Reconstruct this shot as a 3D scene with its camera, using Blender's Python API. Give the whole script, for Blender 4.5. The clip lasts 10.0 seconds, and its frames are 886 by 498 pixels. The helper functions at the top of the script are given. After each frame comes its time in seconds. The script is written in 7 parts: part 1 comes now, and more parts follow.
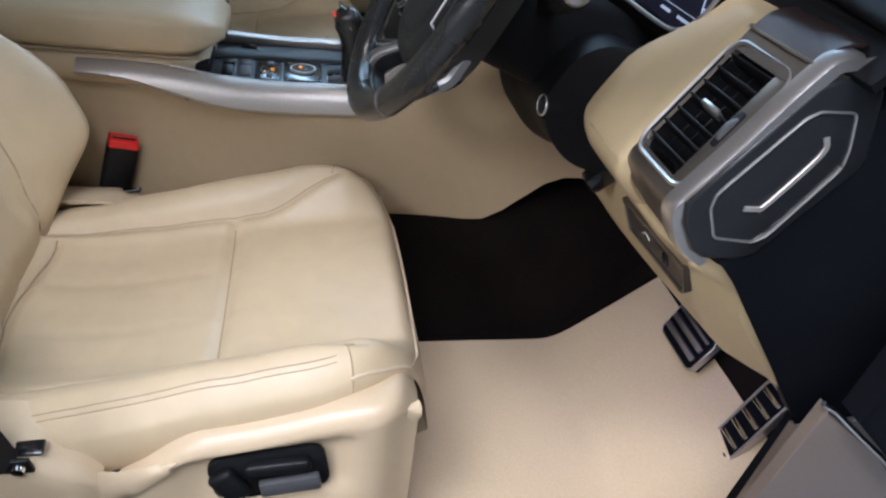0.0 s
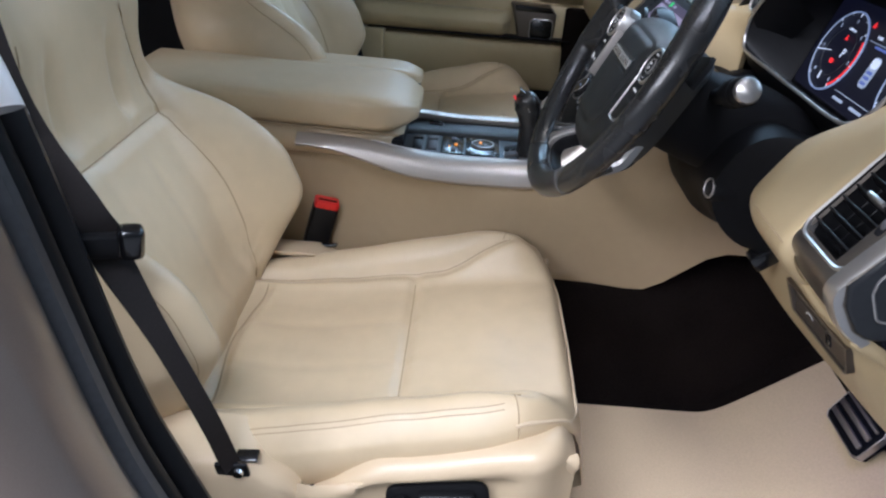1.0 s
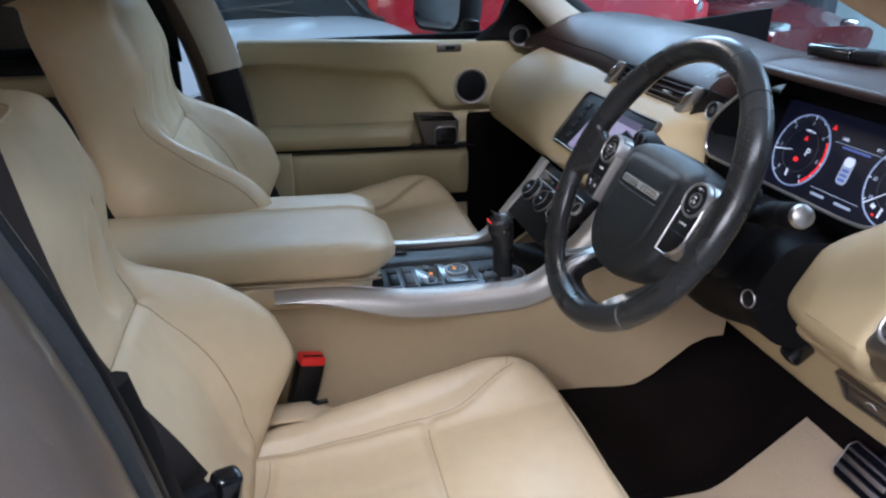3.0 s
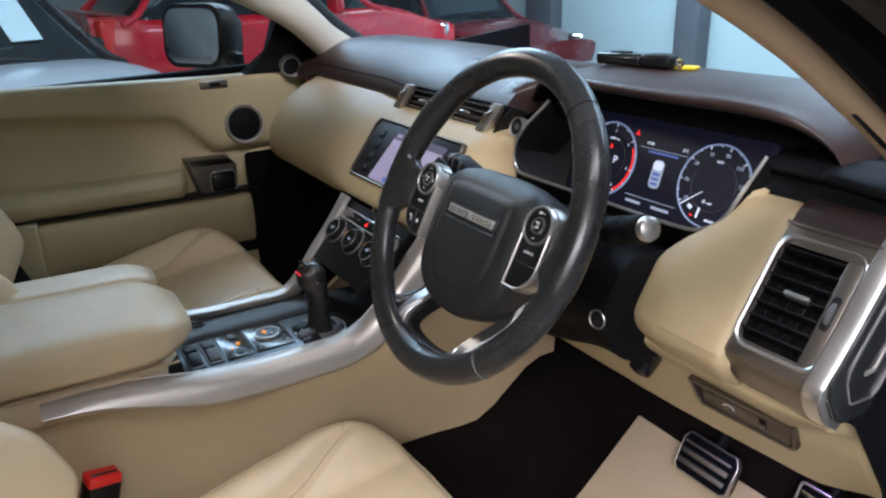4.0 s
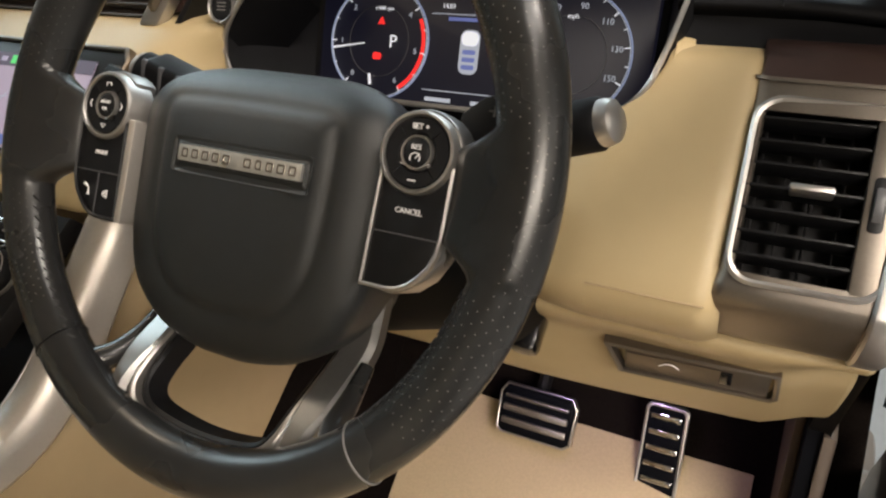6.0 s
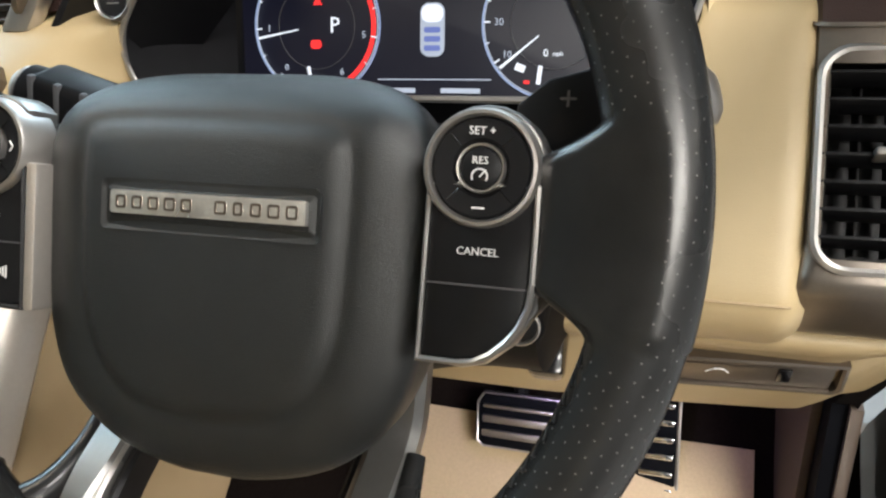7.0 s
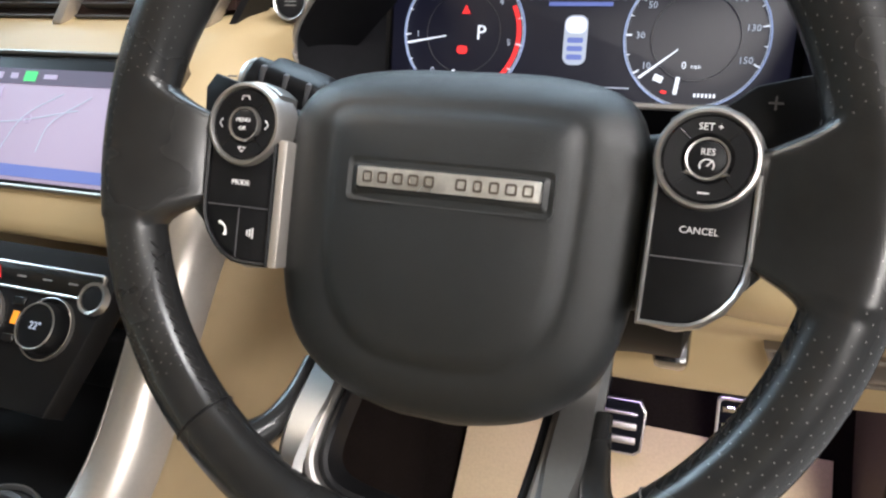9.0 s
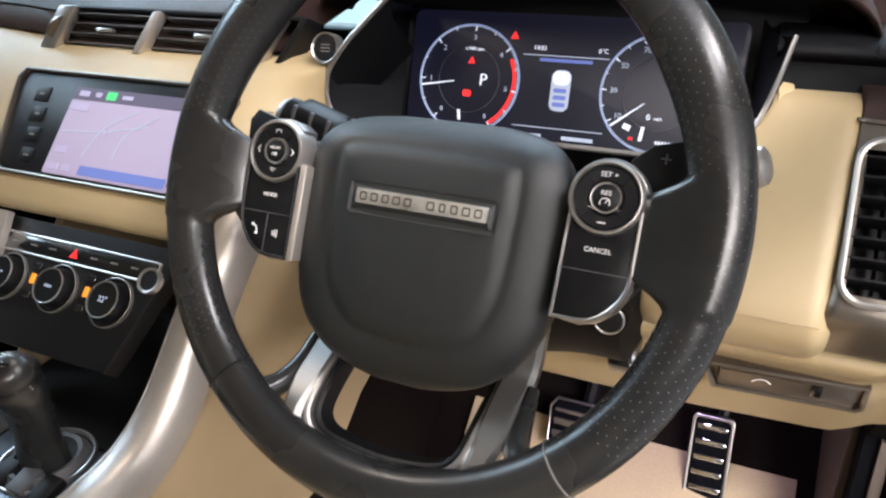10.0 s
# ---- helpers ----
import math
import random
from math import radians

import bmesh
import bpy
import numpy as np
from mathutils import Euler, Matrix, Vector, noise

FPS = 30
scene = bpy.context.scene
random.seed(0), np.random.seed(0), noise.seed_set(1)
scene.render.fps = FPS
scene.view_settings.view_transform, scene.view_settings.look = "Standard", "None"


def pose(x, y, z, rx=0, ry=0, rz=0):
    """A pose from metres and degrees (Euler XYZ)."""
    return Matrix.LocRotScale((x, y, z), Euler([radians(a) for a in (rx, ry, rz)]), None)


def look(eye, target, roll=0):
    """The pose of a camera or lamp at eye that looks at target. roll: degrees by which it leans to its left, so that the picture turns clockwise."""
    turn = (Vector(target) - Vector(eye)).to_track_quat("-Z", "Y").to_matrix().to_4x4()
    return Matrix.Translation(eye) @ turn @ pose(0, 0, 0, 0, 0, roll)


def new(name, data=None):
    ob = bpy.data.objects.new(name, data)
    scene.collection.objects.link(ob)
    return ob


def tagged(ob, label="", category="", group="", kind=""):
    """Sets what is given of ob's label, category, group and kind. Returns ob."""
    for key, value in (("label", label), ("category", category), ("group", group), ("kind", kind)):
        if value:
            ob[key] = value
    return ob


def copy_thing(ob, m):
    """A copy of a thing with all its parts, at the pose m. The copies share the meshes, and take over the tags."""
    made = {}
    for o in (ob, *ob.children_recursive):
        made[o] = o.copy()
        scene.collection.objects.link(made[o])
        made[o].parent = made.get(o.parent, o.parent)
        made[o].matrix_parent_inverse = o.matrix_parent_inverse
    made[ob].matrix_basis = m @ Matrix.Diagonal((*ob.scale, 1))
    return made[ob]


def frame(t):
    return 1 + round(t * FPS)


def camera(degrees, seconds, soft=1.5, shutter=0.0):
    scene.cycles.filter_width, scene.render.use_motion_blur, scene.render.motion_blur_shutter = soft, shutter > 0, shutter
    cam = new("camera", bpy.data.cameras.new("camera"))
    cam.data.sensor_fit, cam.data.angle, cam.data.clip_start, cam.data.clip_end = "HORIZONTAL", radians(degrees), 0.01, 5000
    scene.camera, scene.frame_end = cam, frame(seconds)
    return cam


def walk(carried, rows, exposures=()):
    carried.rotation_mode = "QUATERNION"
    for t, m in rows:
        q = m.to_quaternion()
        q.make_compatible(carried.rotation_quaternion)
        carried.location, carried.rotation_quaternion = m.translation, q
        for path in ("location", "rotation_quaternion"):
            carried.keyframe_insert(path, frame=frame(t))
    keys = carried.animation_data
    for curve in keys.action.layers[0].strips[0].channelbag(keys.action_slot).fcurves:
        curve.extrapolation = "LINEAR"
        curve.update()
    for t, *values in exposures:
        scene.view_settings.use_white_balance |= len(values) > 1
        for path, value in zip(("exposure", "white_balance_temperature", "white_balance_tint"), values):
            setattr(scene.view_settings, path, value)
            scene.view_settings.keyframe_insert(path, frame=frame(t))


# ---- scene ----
cam = camera(63.5, 10.0, soft=2.3)
PATH = [
    (0, (1.179, -0.158, 1.301), (-0.449, 0.231, 0.207), 7.8),
    (0.5, (1.242, -0.178, 1.325), (-0.458, -0.087, 0.276), 5.5),
    (1, (1.258, -0.195, 1.348), (-0.485, -0.225, 0.368), 3.9),
    (1.5, (1.265, -0.212, 1.374), (-0.517, -0.27, 0.469), 3.6),
    (2, (1.268, -0.24, 1.401), (-0.546, -0.307, 0.562), 2.7),
    (2.2, (1.26, -0.261, 1.409), (-0.567, -0.283, 0.597), 2.3),
    (3.3, (1.127, -0.48, 1.418), (-0.623, 0.107, 0.648), -0.5),
    (3.5, (1.102, -0.486, 1.415), (-0.61, 0.222, 0.661), -0.8),
    (4, (1.031, -0.437, 1.399), (-0.572, 0.522, 0.682), -1.7),
    (4.5, (0.95, -0.371, 1.374), (-0.54, 0.755, 0.658), -1.9),
    (5, (0.863, -0.345, 1.344), (-0.488, 0.925, 0.593), -1.5),
    (5.5, (0.75, -0.319, 1.307), (-0.323, 1.138, 0.455), -1.7),
    (5.7, (0.713, -0.31, 1.293), (-0.252, 1.203, 0.411), -1.4),
    (6.8, (0.562, -0.237, 1.259), (-0.053, 1.4, 0.288), -5.3),
    (7, (0.553, -0.226, 1.256), (-0.012, 1.429, 0.285), -5.1),
    (7.5, (0.541, -0.221, 1.25), (0.045, 1.458, 0.284), -4.1),
    (8, (0.52, -0.249, 1.262), (0.006, 1.428, 0.3), -3.5),
    (8.5, (0.496, -0.278, 1.267), (-0.101, 1.38, 0.321), -3.5),
    (9, (0.491, -0.293, 1.268), (-0.159, 1.349, 0.329), -3.5),
    (9.5, (0.522, -0.318, 1.285), (-0.146, 1.323, 0.358), -2.7),
    (9.8, (0.552, -0.351, 1.307), (-0.157, 1.28, 0.393), -1.9),
    (10, (0.565, -0.371, 1.31), (-0.191, 1.254, 0.423), -1.4),
]
EXPOSURES = [(0.0, -0.2, 5450, 15), (1.0, -0.16, 5350, 15), (2.0, -0.12, 5300, 16), (3.5, -0.15, 5450, 15), (4.5, -0.15, 6300, 14), (5.5, -0.15, 7300, 14), (7.0, 0.32, 6350, 9), (7.5, 0.44, 6320, 10), (8.5, 0.53, 6200, 12), (9.5, 0.54, 6200, 14), (10.0, 0.49, 6200, 15)]
walk(cam, [(t, look(eye, target, roll)) for t, eye, target, roll in PATH], EXPOSURES)


# ------------------------------------------------------------------ world, light
world = bpy.data.worlds.new("garage_air")
world.use_nodes = True
scene.world = world
wbg = world.node_tree.nodes["Background"]
wbg.inputs["Color"].default_value = (0.62, 0.72, 0.85, 1)
wbg.inputs["Strength"].default_value = 0.10


def area_lamp(name, eye, target, sx, sy, watts, colour):
    data = bpy.data.lights.new(name, "AREA")
    data.shape, data.size, data.size_y, data.energy, data.color = "RECTANGLE", sx, sy, watts, colour
    ob = new(name, data)
    ob.matrix_world = look(eye, target)
    return ob


# rows of ceiling tubes over the parking bays
area_lamp("tube_light_right", (2.05, -0.75, 3.42), (0.55, -0.15, 0.8), 2.0, 0.7, 150, (1.0, 0.955, 0.90))
# added unseen fill that brightens the passenger door through the driver's opening
area_lamp("side_fill_light", (5.0, -0.9, 2.75), (-0.3, -0.1, 0.95), 2.6, 0.8, 18, (1.0, 0.93, 0.82))
area_lamp("tube_light_rear", (3.6, -3.6, 3.38), (0.5, 0.1, 1.0), 3.0, 0.9, 262, (1.0, 0.935, 0.84))
area_lamp("tube_light_far", (-3.6, 4.6, 3.3), (-3.6, 6.8, 0.9), 5.6, 0.8, 380, (0.74, 0.93, 1.0))
area_lamp("tube_light_front", (0.2, 3.0, 3.35), (0.1, 0.6, 1.0), 2.8, 0.8, 66, (0.68, 0.86, 1.0))
area_lamp("tube_light_left", (-3.2, 1.0, 3.35), (-0.9, 0.2, 1.1), 3.0, 1.0, 140, (0.64, 0.86, 1.0))
# violet courtesy light under the dash, on the driver mat
area_lamp("footwell_light", (0.50, 0.335, 0.842), (0.47, 0.42, 0.45), 0.05, 0.03, 0.22, (0.62, 0.50, 1.0))
# courtesy lamp in the roof console, lit while the door stands open
area_lamp("courtesy_lamp", (0.10, -0.02, 1.475), (0.20, -0.10, 0.9), 0.10, 0.05, 0.5, (1.0, 0.86, 0.68))


# ------------------------------------------------------------------ materials
def material(name, base, rough=0.5, metal=0.0, grain=60.0, vary=0.08, blotch=4.0, bump=0.0, bump_scale=400.0,
             coat=0.0, cell=False, rough_vary=0.08, sheen=0.0, spec=0.5, crease=0.0):
    m = bpy.data.materials.new(name)
    m.use_nodes = True
    nt = m.node_tree
    n, l = nt.nodes, nt.links
    b = n["Principled BSDF"]
    b.inputs["Metallic"].default_value = metal
    b.inputs["Specular IOR Level"].default_value = spec
    b.inputs["Coat Weight"].default_value = coat
    b.inputs["Coat Roughness"].default_value = 0.08
    b.inputs["Sheen Weight"].default_value = sheen
    co = n.new("ShaderNodeTexCoord")
    fine = n.new("ShaderNodeTexNoise")
    fine.inputs["Scale"].default_value = grain
    fine.inputs["Detail"].default_value = 4
    broad = n.new("ShaderNodeTexNoise")
    broad.inputs["Scale"].default_value = blotch
    broad.inputs["Detail"].default_value = 3
    l.new(co.outputs["Object"], fine.inputs["Vector"])
    l.new(co.outputs["Object"], broad.inputs["Vector"])
    mix = n.new("ShaderNodeMath")
    mix.operation = "ADD"
    l.new(fine.outputs["Fac"], mix.inputs[0])
    l.new(broad.outputs["Fac"], mix.inputs[1])
    ramp = n.new("ShaderNodeMapRange")
    ramp.inputs["From Min"].default_value, ramp.inputs["From Max"].default_value = 0.6, 1.4
    ramp.inputs["To Min"].default_value, ramp.inputs["To Max"].default_value = 1 - vary, 1 + vary
    l.new(mix.outputs[0], ramp.inputs["Value"])
    tint = n.new("ShaderNodeVectorMath")
    tint.operation = "SCALE"
    tint.inputs[0].default_value = base
    l.new(ramp.outputs["Result"], tint.inputs["Scale"])
    l.new(tint.outputs["Vector"], b.inputs["Base Color"])
    rr = n.new("ShaderNodeMapRange")
    rr.inputs["From Min"].default_value, rr.inputs["From Max"].default_value = 0.3, 0.7
    rr.inputs["To Min"].default_value, rr.inputs["To Max"].default_value = max(rough - rough_vary, 0.02), min(rough + rough_vary, 1)
    l.new(broad.outputs["Fac"], rr.inputs["Value"])
    l.new(rr.outputs["Result"], b.inputs["Roughness"])
    if bump:
        if cell:
            t = n.new("ShaderNodeTexVoronoi")
            t.feature = "DISTANCE_TO_EDGE"
            out = "Distance"
        else:
            t = n.new("ShaderNodeTexNoise")
            t.inputs["Detail"].default_value = 3
            out = "Fac"
        t.inputs["Scale"].default_value = bump_scale
        l.new(co.outputs["Object"], t.inputs["Vector"])
        bp = n.new("ShaderNodeBump")
        bp.inputs["Strength"].default_value = bump
        bp.inputs["Distance"].default_value = 0.001
        l.new(t.outputs[out], bp.inputs["Height"])
        l.new(bp.outputs["Normal"], b.inputs["Normal"])
        if crease:
            # soft folds and fine wrinkles pulled across the skin
            st = n.new("ShaderNodeMapping")
            st.inputs["Scale"].default_value = (1.0, 1.5, 1.2)
            wn = n.new("ShaderNodeTexNoise")
            wn.inputs["Scale"].default_value = 9
            wn.inputs["Detail"].default_value = 3
            wn.inputs["Roughness"].default_value = 0.52
            wn.inputs["Distortion"].default_value = 0.3
            l.new(co.outputs["Object"], st.inputs["Vector"])
            l.new(st.outputs["Vector"], wn.inputs["Vector"])
            b2 = n.new("ShaderNodeBump")
            b2.inputs["Strength"].default_value = crease
            b2.inputs["Distance"].default_value = 0.012
            l.new(wn.outputs["Fac"], b2.inputs["Height"])
            l.new(bp.outputs["Normal"], b2.inputs["Normal"])
            l.new(b2.outputs["Normal"], b.inputs["Normal"])
    return m


def glowing(name, colour, strength):
    m = bpy.data.materials.new(name)
    m.use_nodes = True
    b = m.node_tree.nodes["Principled BSDF"]
    b.inputs["Base Color"].default_value = (*[c * 0.3 for c in colour], 1)
    b.inputs["Emission Color"].default_value = (*colour, 1)
    b.inputs["Emission Strength"].default_value = strength
    return m


def clear_glass(name, tint=(1, 1, 1), rough=0.0):
    m = bpy.data.materials.new(name)
    m.use_nodes = True
    nt = m.node_tree
    n, l = nt.nodes, nt.links
    n.remove(n["Principled BSDF"])
    tr, gl, mx = (n.new("ShaderNodeBsdfTransparent"), n.new("ShaderNodeBsdfGlossy"), n.new("ShaderNodeMixShader"))
    tr.inputs["Color"].default_value = (*tint, 1)
    gl.inputs["Roughness"].default_value = rough
    mx.inputs["Fac"].default_value = 0.06
    l.new(tr.outputs[0], mx.inputs[1])
    l.new(gl.outputs[0], mx.inputs[2])
    l.new(mx.outputs[0], n["Material Output"].inputs["Surface"])
    return m


CREAM = (0.565, 0.445, 0.280)
M_LEATHER = material("cream_leather", CREAM, 0.36, grain=35, vary=0.06, blotch=5, bump=0.25, bump_scale=700, cell=True, crease=0.15)
# darker than the leather: seam tubes carry the shade of the creases
M_LEATHER_SEAM = material("cream_thread_shaded", (0.36, 0.265, 0.155), 0.7, grain=300, vary=0.15)
M_PIPING = material("cream_piping", (0.62, 0.50, 0.34), 0.45, grain=120, vary=0.06)
M_DASH_CREAM = material("cream_dash_skin", (0.41, 0.315, 0.175), 0.46, grain=50, vary=0.03, blotch=3, bump=0.22, bump_scale=900, cell=True)
M_DOOR_CREAM = material("cream_door_skin", (0.50, 0.41, 0.235), 0.48, grain=50, vary=0.04, blotch=4, bump=0.22, bump_scale=800, cell=True)
M_CREAM_PLASTIC = material("cream_plastic", (0.58, 0.455, 0.295), 0.36, grain=60, vary=0.03, blotch=4, bump=0.08, bump_scale=900)
# base darkened to carry the shade on the console's sides
M_CONSOLE_CREAM = material("cream_console_shaded", (0.40, 0.305, 0.182), 0.58, grain=50, vary=0.04, blotch=3, bump=0.15, bump_scale=700)
M_BLACK_LEATHER = material("black_wheel_leather", (0.0200, 0.0200, 0.0202), 0.27, grain=80, vary=0.2, blotch=14, bump=0.05, bump_scale=900, cell=True, rough_vary=0.05)
M_BLACK_SOFT = material("black_soft_plastic", (0.0138, 0.0152, 0.0160), 0.40, grain=90, vary=0.15, blotch=6, bump=0.28, bump_scale=1300, cell=True)
# brown cast in the base imitates the reddish-brown reflection on the hood
M_DASH_TOP = material("dark_dash_leather_brown_cast", (0.036, 0.0205, 0.0175), 0.35, grain=70, vary=0.15, blotch=5, bump=0.3, bump_scale=700, cell=True, spec=0.4)
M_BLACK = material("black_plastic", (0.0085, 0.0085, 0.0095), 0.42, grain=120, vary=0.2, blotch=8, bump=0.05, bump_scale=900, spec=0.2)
M_PANEL_BLACK = material("matt_black_panel", (0.0042, 0.0042, 0.005), 0.62, grain=120, vary=0.2, blotch=8, bump=0.08, bump_scale=900, spec=0.12)
M_CAP_BLACK = material("satin_black_cap", (0.012, 0.013, 0.015), 0.34, grain=160, vary=0.2, blotch=8, bump=0.1, bump_scale=1200, spec=0.4)
M_STRIP = material("blue_grey_satin", (0.085, 0.095, 0.105), 0.34, 0.7, grain=300, vary=0.06, blotch=8)
M_GLOSS_BLACK = material("piano_black", (0.006, 0.006, 0.007), 0.22, grain=200, vary=0.1, coat=0.5, rough_vary=0.04)
M_RUBBER = material("black_rubber", (0.0035, 0.004, 0.006), 0.7, grain=150, vary=0.2, blotch=12, spec=0.08)
M_BROWN_TRIM = material("dark_brown_trim", (0.095, 0.070, 0.052), 0.7, grain=160, vary=0.15, blotch=6, bump=0.3, bump_scale=900, spec=0.3)
M_SEAL_GREY = material("grey_rubber_seal", (0.040, 0.041, 0.044), 0.5, grain=150, vary=0.2, blotch=12, spec=0.4)
M_CARPET = material("black_carpet", (0.0095, 0.0070, 0.0060), 1.0, grain=260, vary=0.45, blotch=9, bump=0.8, bump_scale=500, spec=0.05)
M_MAT = material("cream_carpet_mat", (0.56, 0.435, 0.275), 0.93, grain=260, vary=0.10, blotch=6, bump=0.6, bump_scale=650, sheen=0.2)
M_SATIN = material("satin_aluminium", (0.50, 0.48, 0.46), 0.36, 0.9, grain=300, vary=0.05, blotch=10, rough_vary=0.07)
M_SATIN_WARM = material("satin_trim_silver", (0.56, 0.52, 0.48), 0.42, 0.75, grain=300, vary=0.05, blotch=10)
M_CHROME = material("chrome", (0.82, 0.82, 0.84), 0.09, 1.0, grain=200, vary=0.03, rough_vary=0.04)
M_GUNMETAL = material("gunmetal_trim", (0.205, 0.178, 0.152), 0.40, 0.9, grain=400, vary=0.08, blotch=8)
M_WHEEL_SILVER = material("dark_satin_spoke", (0.31, 0.30, 0.29), 0.34, 0.9, grain=300, vary=0.05)
M_BELT = material("dark_brown_webbing", (0.018, 0.0145, 0.0135), 0.75, grain=500, vary=0.3, blotch=20, bump=0.5, bump_scale=1200, spec=0.2)
M_RED_PLASTIC = material("red_button_plastic", (0.72, 0.02, 0.015), 0.35, grain=100, vary=0.06)
M_PAINT_BROWN = material("brown_metallic_paint", (0.165, 0.130, 0.107), 0.36, 0.35, grain=800, vary=0.12, blotch=3, coat=0.6)
M_PAINT_SILVER = material("silver_grey_paint", (0.56, 0.60, 0.64), 0.3, 0.3, grain=600, vary=0.05, coat=0.7, rough_vary=0.02)
M_PAINT_RED = material("bright_red_paint", (0.55, 0.012, 0.03), 0.25, 0.0, grain=300, vary=0.05, coat=0.8)
M_PAINT_MAROON = material("maroon_paint", (0.13, 0.012, 0.016), 0.25, 0.1, grain=300, vary=0.05, coat=0.8)
M_CAR_GLASS = material("car_window_glass", (0.012, 0.018, 0.022), 0.06, 0.0, grain=20, vary=0.2, spec=0.8, rough_vary=0.02)
M_WALL = material("painted_garage_wall", (0.42, 0.53, 0.56), 0.8, grain=20, vary=0.05, blotch=0.7, bump=0.1, bump_scale=60)
M_WALL_PALE = material("white_garage_paint", (0.30, 0.305, 0.31), 0.75, grain=20, vary=0.04, blotch=0.7)
M_WALL_DARK = material("dark_wall_paint", (0.10, 0.11, 0.13), 0.7, grain=20, vary=0.1, blotch=1)
M_FLOOR = material("grey_concrete_floor", (0.22, 0.22, 0.22), 0.55, grain=14, vary=0.12, blotch=0.8, bump=0.1, bump_scale=80)
M_HEADLINER = material("cream_headliner_cloth", (0.60, 0.54, 0.44), 0.9, grain=200, vary=0.05, blotch=4, bump=0.2, bump_scale=900)
M_TAN_PILLAR = material("tan_pillar_cloth", (0.52, 0.36, 0.21), 0.85, grain=200, vary=0.06, blotch=4, bump=0.2, bump_scale=900)
M_WHITE = material("white_plastic", (0.80, 0.80, 0.79), 0.4, grain=60, vary=0.03)
M_BADGE = material("brushed_badge", (0.80, 0.79, 0.76), 0.34, 0.85, grain=260, vary=0.22, blotch=30, rough_vary=0.08)
M_WHITE_PRINT = material("white_print", (0.75, 0.75, 0.75), 0.5, grain=60, vary=0.03)
M_PERFORATION = material("perforation_hole", (0.100, 0.098, 0.095), 0.5, grain=60, vary=0.1)
M_GREY_PRINT = material("grey_dot", (0.15, 0.145, 0.14), 0.5, grain=60, vary=0.1)
M_YELLOW = material("yellow_card", (0.80, 0.62, 0.02), 0.5, grain=60, vary=0.05)
M_GREY_PLASTIC = material("mid_grey_plastic", (0.075, 0.075, 0.08), 0.45, grain=100, vary=0.08)
M_MIRROR = material("mirror_glass", (0.75, 0.82, 0.86), 0.03, 1.0, grain=20, vary=0.02, rough_vary=0.01)
M_WINDSCREEN = clear_glass("windscreen_glass", (0.93, 0.97, 0.96))
M_DISPLAY = glowing("lcd_backing", (0.0040, 0.0042, 0.0105), 1.0)
M_GLOW_WHITE = glowing("glow_white", (0.85, 0.90, 1.0), 0.75)
M_GLOW_DIM = glowing("glow_dim_white", (0.55, 0.62, 0.75), 0.45)
M_GLOW_BLUE = glowing("glow_blue_ring", (0.36, 0.46, 0.75), 0.5)
M_GLOW_RED = glowing("glow_red", (1.0, 0.03, 0.03), 0.9)
M_GLOW_AMBER = glowing("glow_amber", (1.0, 0.33, 0.02), 0.8)
M_GLOW_MAP = glowing("glow_map", (0.76, 0.63, 0.86), 0.225)
M_GLOW_MAP_DARK = glowing("glow_map_detail", (0.42, 0.36, 0.50), 0.7)
M_GLOW_MAP_BLUE = glowing("glow_map_bar", (0.12, 0.16, 0.42), 0.8)
M_GLOW_BAR = glowing("glow_status_bar", (0.10, 0.07, 0.12), 0.5)
M_GLOW_GREEN = glowing("glow_green", (0.05, 0.65, 0.15), 0.8)
M_DAYLIGHT = glowing("daylight_outside", (0.66, 0.84, 1.0), 1.05)
M_BLUE_BAND = material("bright_blue_panel", (0.05, 0.20, 0.62), 0.4, grain=30, vary=0.06)
M_TUBE_GLOW = glowing("ceiling_tube_glow", (0.9, 0.95, 1.0), 6.0)


# ------------------------------------------------------------------ mesh tools
def thing(name, label, category, at=(0, 0, 0), group="", kind=""):
    ob = new(name)
    ob.location = at
    ob.empty_display_size = 0.05
    return tagged(ob, label, category, group, kind)


def part(name, bm, mat, parent=None, label="", sharp=38):
    me = bpy.data.meshes.new(name)
    bmesh.ops.recalc_face_normals(bm, faces=bm.faces[:])
    bm.to_mesh(me)
    bm.free()
    me.polygons.foreach_set("use_smooth", [True] * len(me.polygons))
    me.set_sharp_from_angle(angle=radians(sharp))
    me.materials.append(mat)
    ob = new(name, me)
    if parent is not None:
        ob.parent = parent
        if parent.type == "EMPTY":
            ob.matrix_parent_inverse = Matrix.Translation(parent.location).inverted()
    if label:
        ob["label"] = label
    return ob


def lone(name, bm, mat, label, category, group="", kind="", sharp=38):
    return tagged(part(name, bm, mat, None, "", sharp), label, category, group, kind)


def axes(o, x, y):
    """A frame at o with its x along x, and y as near as can be to y."""
    x = Vector(x).normalized()
    z = x.cross(Vector(y)).normalized()
    y = z.cross(x)
    return Matrix(((x.x, y.x, z.x, o[0]), (x.y, y.y, z.y, o[1]), (x.z, y.z, z.z, o[2]), (0, 0, 0, 1)))


